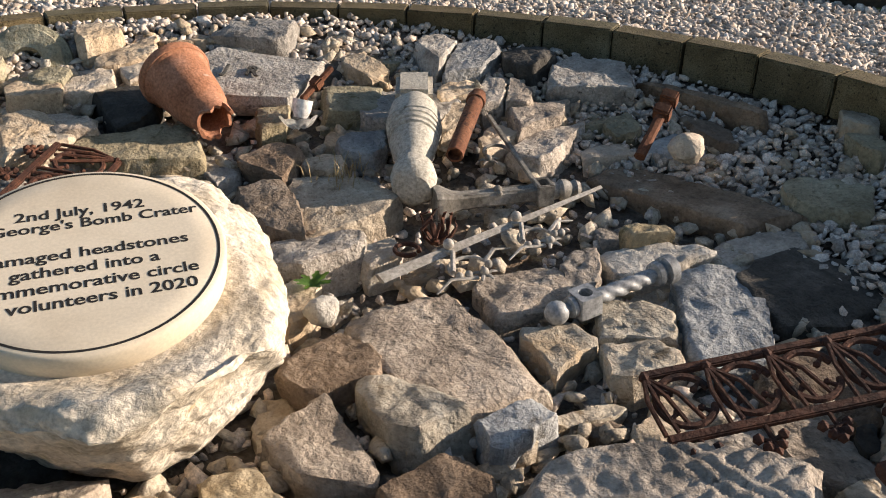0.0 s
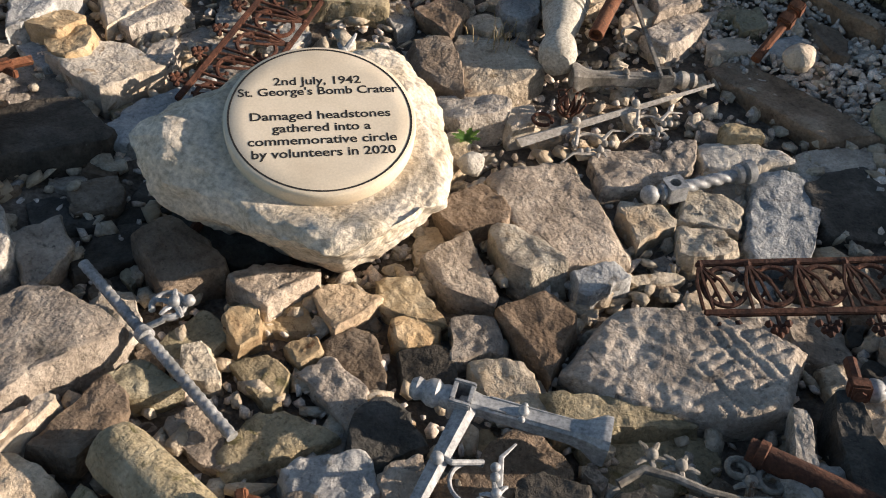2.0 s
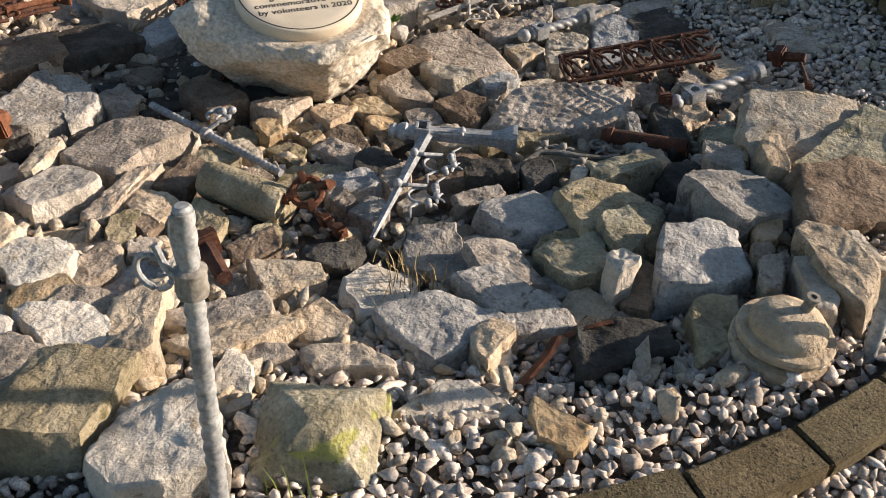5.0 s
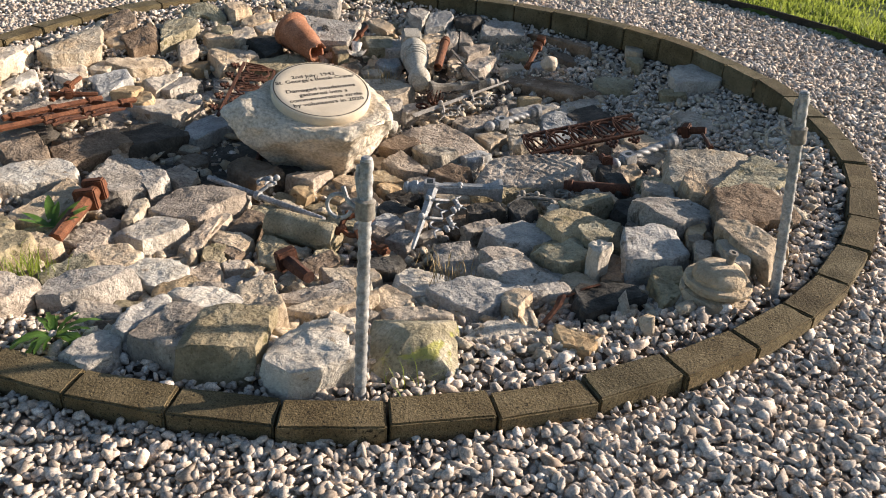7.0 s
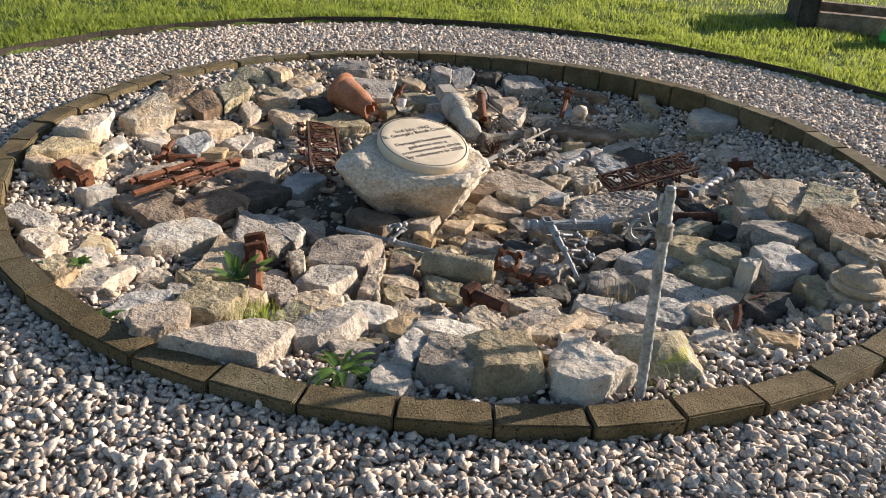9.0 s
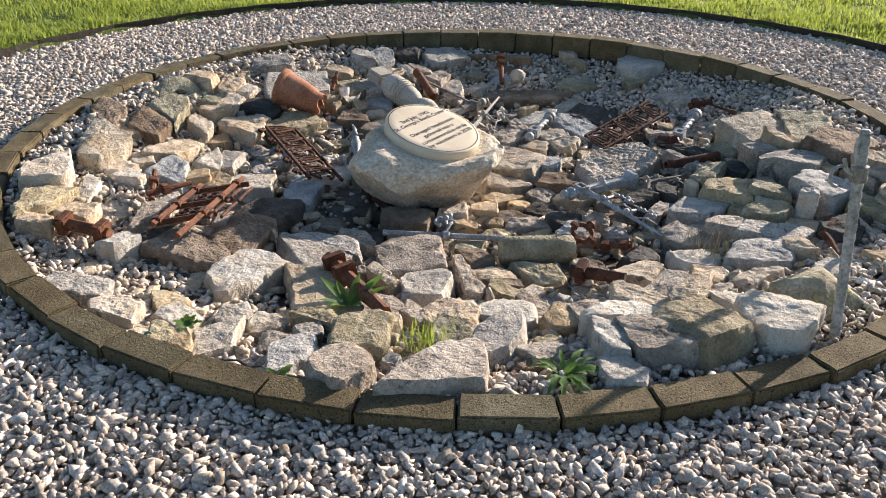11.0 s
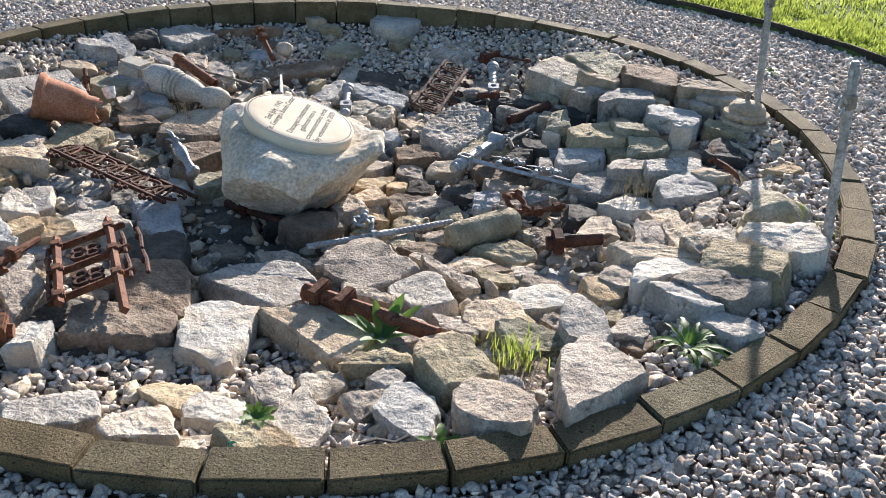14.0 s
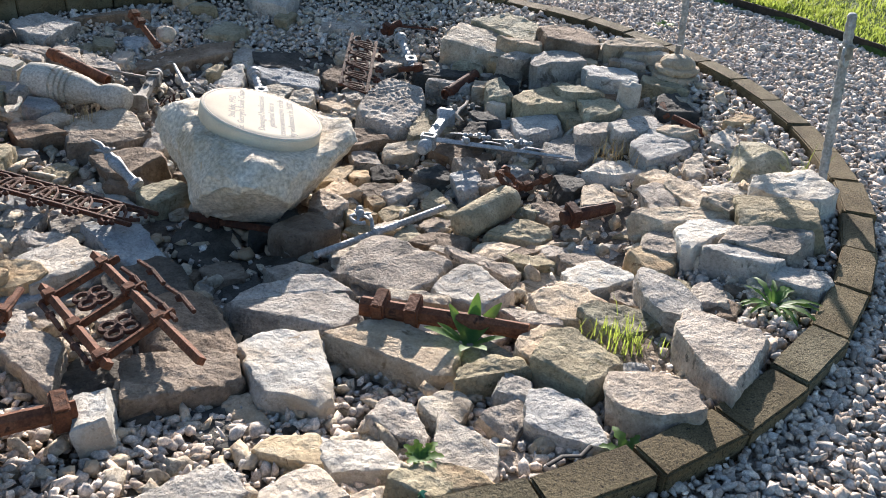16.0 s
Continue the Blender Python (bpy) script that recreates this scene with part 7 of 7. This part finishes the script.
wedge(-2.287, 0.799, -0.171, 0.084, 0.048, 0.06, 62, "dark", 1145, 0.76, 1.14, -0.15)
wedge(-1.825, 1.726, -0.293, 0.087, 0.063, 0.06, 175, "buff", 1148, 1.06, 1.10, -0.11)
wedge(-1.087, 3.333, -0.240, 0.076, 0.045, 0.06, 32, "buff", 1149, 0.87, 0.96, 0.18)
wedge(1.020, 1.496, -0.182, 0.066, 0.043, 0.08, 103, "grey", 1150, 1.18, 1.04, -0.24)
wedge(-2.328, 1.924, -0.219, 0.070, 0.042, 0.06, 157, "moss", 1151, 1.16, 0.87, 0.02)
wedge(0.215, 1.705, -0.364, 0.076, 0.058, 0.06, 169, "dark", 1152, 0.85, 0.86, -0.13)
wedge(0.326, 2.169, -0.374, 0.073, 0.057, 0.06, 58, "brown", 1153, 1.10, 0.98, -0.18)
wedge(-1.060, 1.332, -0.340, 0.082, 0.063, 0.06, 164, "brown", 1154, 1.06, 1.09, -0.26)
wedge(-0.176, -0.145, -0.049, 0.085, 0.063, 0.06, 165, "blue", 1155, 0.82, 1.01, 0.02)
wedge(0.992, 1.101, -0.132, 0.070, 0.056, 0.08, 154, "grey", 1156, 1.20, 0.89, 0.25)
wedge(0.872, 2.259, -0.285, 0.068, 0.050, 0.07, 38, "brown", 1158, 0.82, 0.83, 0.12)
wedge(-0.848, -0.025, -0.101, 0.084, 0.062, 0.06, 19, "moss", 1159, 1.16, 1.17, 0.07)
wedge(-2.246, 1.904, -0.206, 0.072, 0.056, 0.06, 89, "buff", 1160, 1.08, 1.11, -0.16)
wedge(1.132, 1.916, -0.253, 0.069, 0.052, 0.06, 117, "buff", 1161, 1.10, 1.14, -0.22)
wedge(0.157, 0.657, -0.270, 0.065, 0.038, 0.06, 30, "brown", 1163, 1.19, 0.82, 0.23)
wedge(-1.474, 0.836, -0.242, 0.071, 0.040, 0.06, 178, "grey", 1164, 0.80, 1.19, 0.24)
wedge(-0.717, 2.347, -0.340, 0.065, 0.042, 0.07, 85, "brown", 1166, 0.85, 1.01, -0.10)
wedge(-2.092, 0.697, -0.193, 0.066, 0.048, 0.06, 44, "dark", 1167, 1.10, 0.92, -0.17)
wedge(-0.839, -0.211, -0.066, 0.084, 0.054, 0.06, 94, "brown", 1168, 1.19, 0.77, 0.19)
wedge(1.053, 3.122, -0.335, 0.077, 0.052, 0.06, 20, "brown", 1169, 0.78, 0.76, 0.18)
wedge(-0.682, 3.899, -0.169, 0.080, 0.051, 0.06, 95, "brown", 1170, 1.14, 1.04, -0.21)
wedge(-0.406, 2.490, -0.386, 0.090, 0.055, 0.06, 69, "pale", 1171, 1.01, 0.89, 0.28)
wedge(-1.572, 2.000, -0.304, 0.078, 0.066, 0.06, 71, "moss", 1172, 1.04, 0.86, 0.19)
wedge(-0.405, -0.104, -0.036, 0.057, 0.042, 0.08, 101, "buff", 1173, 0.77, 0.97, 0.09)
wedge(-0.940, 3.241, -0.273, 0.057, 0.047, 0.06, 29, "moss", 1174, 1.06, 1.20, 0.16)
wedge(-0.707, 2.574, -0.311, 0.055, 0.035, 0.09, 13, "brown", 1175, 0.83, 1.15, 0.23)
wedge(-0.968, 0.424, -0.247, 0.056, 0.036, 0.06, 126, "grey", 1176, 0.97, 1.04, 0.22)
wedge(1.708, 1.554, -0.063, 0.063, 0.042, 0.06, 102, "pale", 1178, 0.98, 0.82, 0.21)
wedge(0.136, 2.828, -0.377, 0.061, 0.042, 0.06, 107, "grey", 1179, 0.92, 0.89, -0.12)
wedge(-0.853, 4.042, -0.109, 0.071, 0.041, 0.06, 15, "buff", 1180, 0.87, 0.85, 0.07)
wedge(-0.566, 0.559, -0.283, 0.051, 0.038, 0.06, 173, "moss", 1181, 0.83, 1.10, 0.26)
wedge(-0.309, 2.389, -0.393, 0.055, 0.043, 0.06, 86, "dark", 1182, 1.10, 0.91, -0.14)
wedge(-1.312, 0.982, -0.262, 0.053, 0.043, 0.07, 70, "grey", 1184, 0.89, 0.96, 0.16)
wedge(-2.074, 0.801, -0.192, 0.062, 0.043, 0.06, 88, "dark", 1185, 1.01, 0.81, 0.02)
wedge(-0.062, 1.878, -0.362, 0.061, 0.045, 0.06, 14, "dark", 1186, 1.09, 1.06, -0.22)
wedge(-1.150, 0.504, -0.238, 0.072, 0.046, 0.06, 76, "gold", 1187, 0.87, 1.11, -0.06)
wedge(-0.027, 3.110, -0.389, 0.059, 0.041, 0.06, 123, "brown", 1188, 0.87, 0.93, -0.19)
wedge(0.292, 2.284, -0.374, 0.073, 0.055, 0.06, 60, "grey", 1189, 0.79, 0.79, 0.20)
wedge(0.090, 1.924, -0.362, 0.053, 0.038, 0.06, 69, "gold", 1190, 1.18, 0.94, -0.17)
wedge(0.254, 2.862, -0.363, 0.053, 0.045, 0.06, 78, "grey", 1191, 0.86, 1.06, -0.07)
wedge(-0.615, 1.127, -0.395, 0.074, 0.055, 0.06, 39, "buff", 1192, 1.19, 0.88, 0.21)
wedge(0.600, 2.310, -0.352, 0.071, 0.058, 0.06, 128, "blue", 1193, 1.17, 0.75, 0.16)
wedge(-0.943, 2.566, -0.317, 0.075, 0.056, 0.07, 109, "buff", 1194, 0.92, 0.89, -0.04)
wedge(0.851, 3.021, -0.347, 0.059, 0.044, 0.06, 135, "gold", 1195, 1.11, 1.18, 0.27)
wedge(-1.390, 3.491, -0.159, 0.067, 0.051, 0.06, 87, "brown", 1196, 1.08, 0.82, 0.04)
wedge(0.123, 3.660, -0.266, 0.069, 0.053, 0.06, 155, "grey", 1197, 0.90, 1.14, 0.22)
wedge(-0.691, 1.044, -0.362, 0.051, 0.030, 0.06, 49, "grey", 1198, 1.13, 0.79, -0.19)
wedge(-0.587, 2.395, -0.378, 0.056, 0.035, 0.06, 70, "grey", 1199, 0.99, 0.83, 0.06)
wedge(-0.022, 0.565, -0.255, 0.066, 0.047, 0.06, 116, "blue", 1200, 1.06, 1.02, 0.11)
wedge(-0.728, 1.481, -0.349, 0.051, 0.034, 0.06, 56, "moss", 1202, 0.97, 0.95, 0.04)
wedge(0.043, 2.765, -0.384, 0.066, 0.050, 0.06, 5, "buff", 1203, 0.85, 1.18, -0.05)
wedge(-1.049, 1.412, -0.347, 0.056, 0.034, 0.06, 168, "moss", 1204, 0.90, 1.04, -0.24)
wedge(1.331, 1.366, -0.056, 0.070, 0.050, 0.12, 24, "brown", 1207, 0.90, 0.78, -0.11)
wedge(0.548, 2.942, -0.384, 0.057, 0.035, 0.06, 35, "buff", 1208, 1.13, 0.89, -0.24)
wedge(-0.062, 3.841, -0.219, 0.060, 0.044, 0.06, 101, "dark", 1210, 0.85, 1.10, 0.07)
wedge(1.145, 2.596, -0.273, 0.060, 0.043, 0.06, 86, "grey", 1212, 1.15, 0.91, 0.12)
wedge(-0.171, 3.589, -0.265, 0.054, 0.034, 0.06, 127, "grey", 1213, 0.91, 1.15, -0.24)
wedge(-1.603, 0.290, -0.133, 0.055, 0.033, 0.07, 146, "brown", 1214, 1.04, 1.14, 0.21)
wedge(-0.906, 2.832, -0.322, 0.058, 0.039, 0.06, 46, "grey", 1216, 1.09, 1.00, -0.05)
wedge(-1.509, 1.701, -0.314, 0.065, 0.043, 0.06, 51, "brown", 1217, 1.18, 1.02, -0.14)
wedge(-2.041, 1.818, -0.228, 0.058, 0.033, 0.06, 57, "buff", 1218, 0.81, 1.06, 0.02)
wedge(0.362, 1.413, -0.297, 0.059, 0.037, 0.06, 159, "grey", 1219, 0.88, 0.91, -0.22)
wedge(-1.152, 2.656, -0.320, 0.066, 0.042, 0.06, 1, "buff", 1221, 0.98, 0.82, 0.26)
wedge(1.216, 2.132, -0.249, 0.073, 0.042, 0.06, 86, "buff", 1223, 1.19, 0.94, -0.19)
wedge(-1.432, 0.000, -0.079, 0.074, 0.058, 0.07, 54, "blue", 1224, 0.89, 1.06, 0.27)
wedge(1.116, 1.750, -0.207, 0.073, 0.050, 0.07, 15, "blue", 1225, 1.08, 0.92, -0.18)
wedge(0.069, 1.400, -0.354, 0.069, 0.050, 0.06, 59, "gold", 1226, 1.11, 1.05, -0.28)
wedge(-0.909, 3.368, -0.257, 0.063, 0.053, 0.06, 49, "buff", 1227, 0.94, 1.05, -0.14)
wedge(0.855, 0.503, -0.120, 0.067, 0.051, 0.06, 171, "grey", 1228, 1.06, 0.89, 0.23)
wedge(0.298, 0.515, -0.212, 0.061, 0.038, 0.06, 76, "buff", 1229, 0.95, 0.75, -0.03)

for f in FILL.faces:
    f.smooth = True
heap = part("rubble_fill", FILL, list(STONE.values()), sharp=36)
tagged(heap, "small broken stones wedged between the larger rubble", "rubble", kind="stuff")


# ---------------------------------------------------------------- kerb ring, block by block
def kerb_ring():
    ring = new("kerb")
    tagged(ring, "ring of mossy concrete edging blocks round the crater", "kerb", kind="structure")
    count = 50
    step = 360 / count
    meshes = []
    for k in range(6):
        rng = random.Random(40 + k)
        bm = bmesh.new()
        bmesh.ops.create_cube(bm, size=1.0)
        half = radians(step / 2)
        for v in bm.verts:
            out = v.co.y > 0
            length = 2 * math.tan(half) * (R_OUT if out else R_IN) - 0.008
            v.co = Vector((v.co.x * length, (R_OUT - R_IN) * v.co.y, v.co.z * 0.16 - 0.08))
        bmesh.ops.bevel(bm, geom=list(bm.edges), offset=0.006, segments=2, affect="EDGES")
        bmesh.ops.subdivide_edges(bm, edges=[e for e in bm.edges if e.calc_length() > 0.08], cuts=5, use_grid_fill=True)
        for v in bm.verts:
            p = v.co * 22 + Vector((k * 9.0, 0, 0))
            v.co += Vector((noise.noise(p), noise.noise(p + Vector((5, 5, 5))), noise.noise(p + Vector((9, 1, 3))))) * 0.0022
        ob = part("block", bm, KERB, ring)
        meshes.append(ob.data)
        bpy.data.objects.remove(ob)
    rng = random.Random(3)
    for k in range(count):
        a = radians(-96.6 + step * (k + 0.5))
        r = (R_IN + R_OUT) / 2 + rng.uniform(-0.008, 0.008)
        ob = new("block", meshes[k % 6])
        ob.parent = ring
        ob.matrix_world = pose(CX + r * math.cos(a), CY + r * math.sin(a), rng.uniform(-0.006, 0.004), rng.uniform(-1.5, 1.5), rng.uniform(-0.8, 0.8), math.degrees(a) - 90 + rng.uniform(-1.2, 1.2))


kerb_ring()
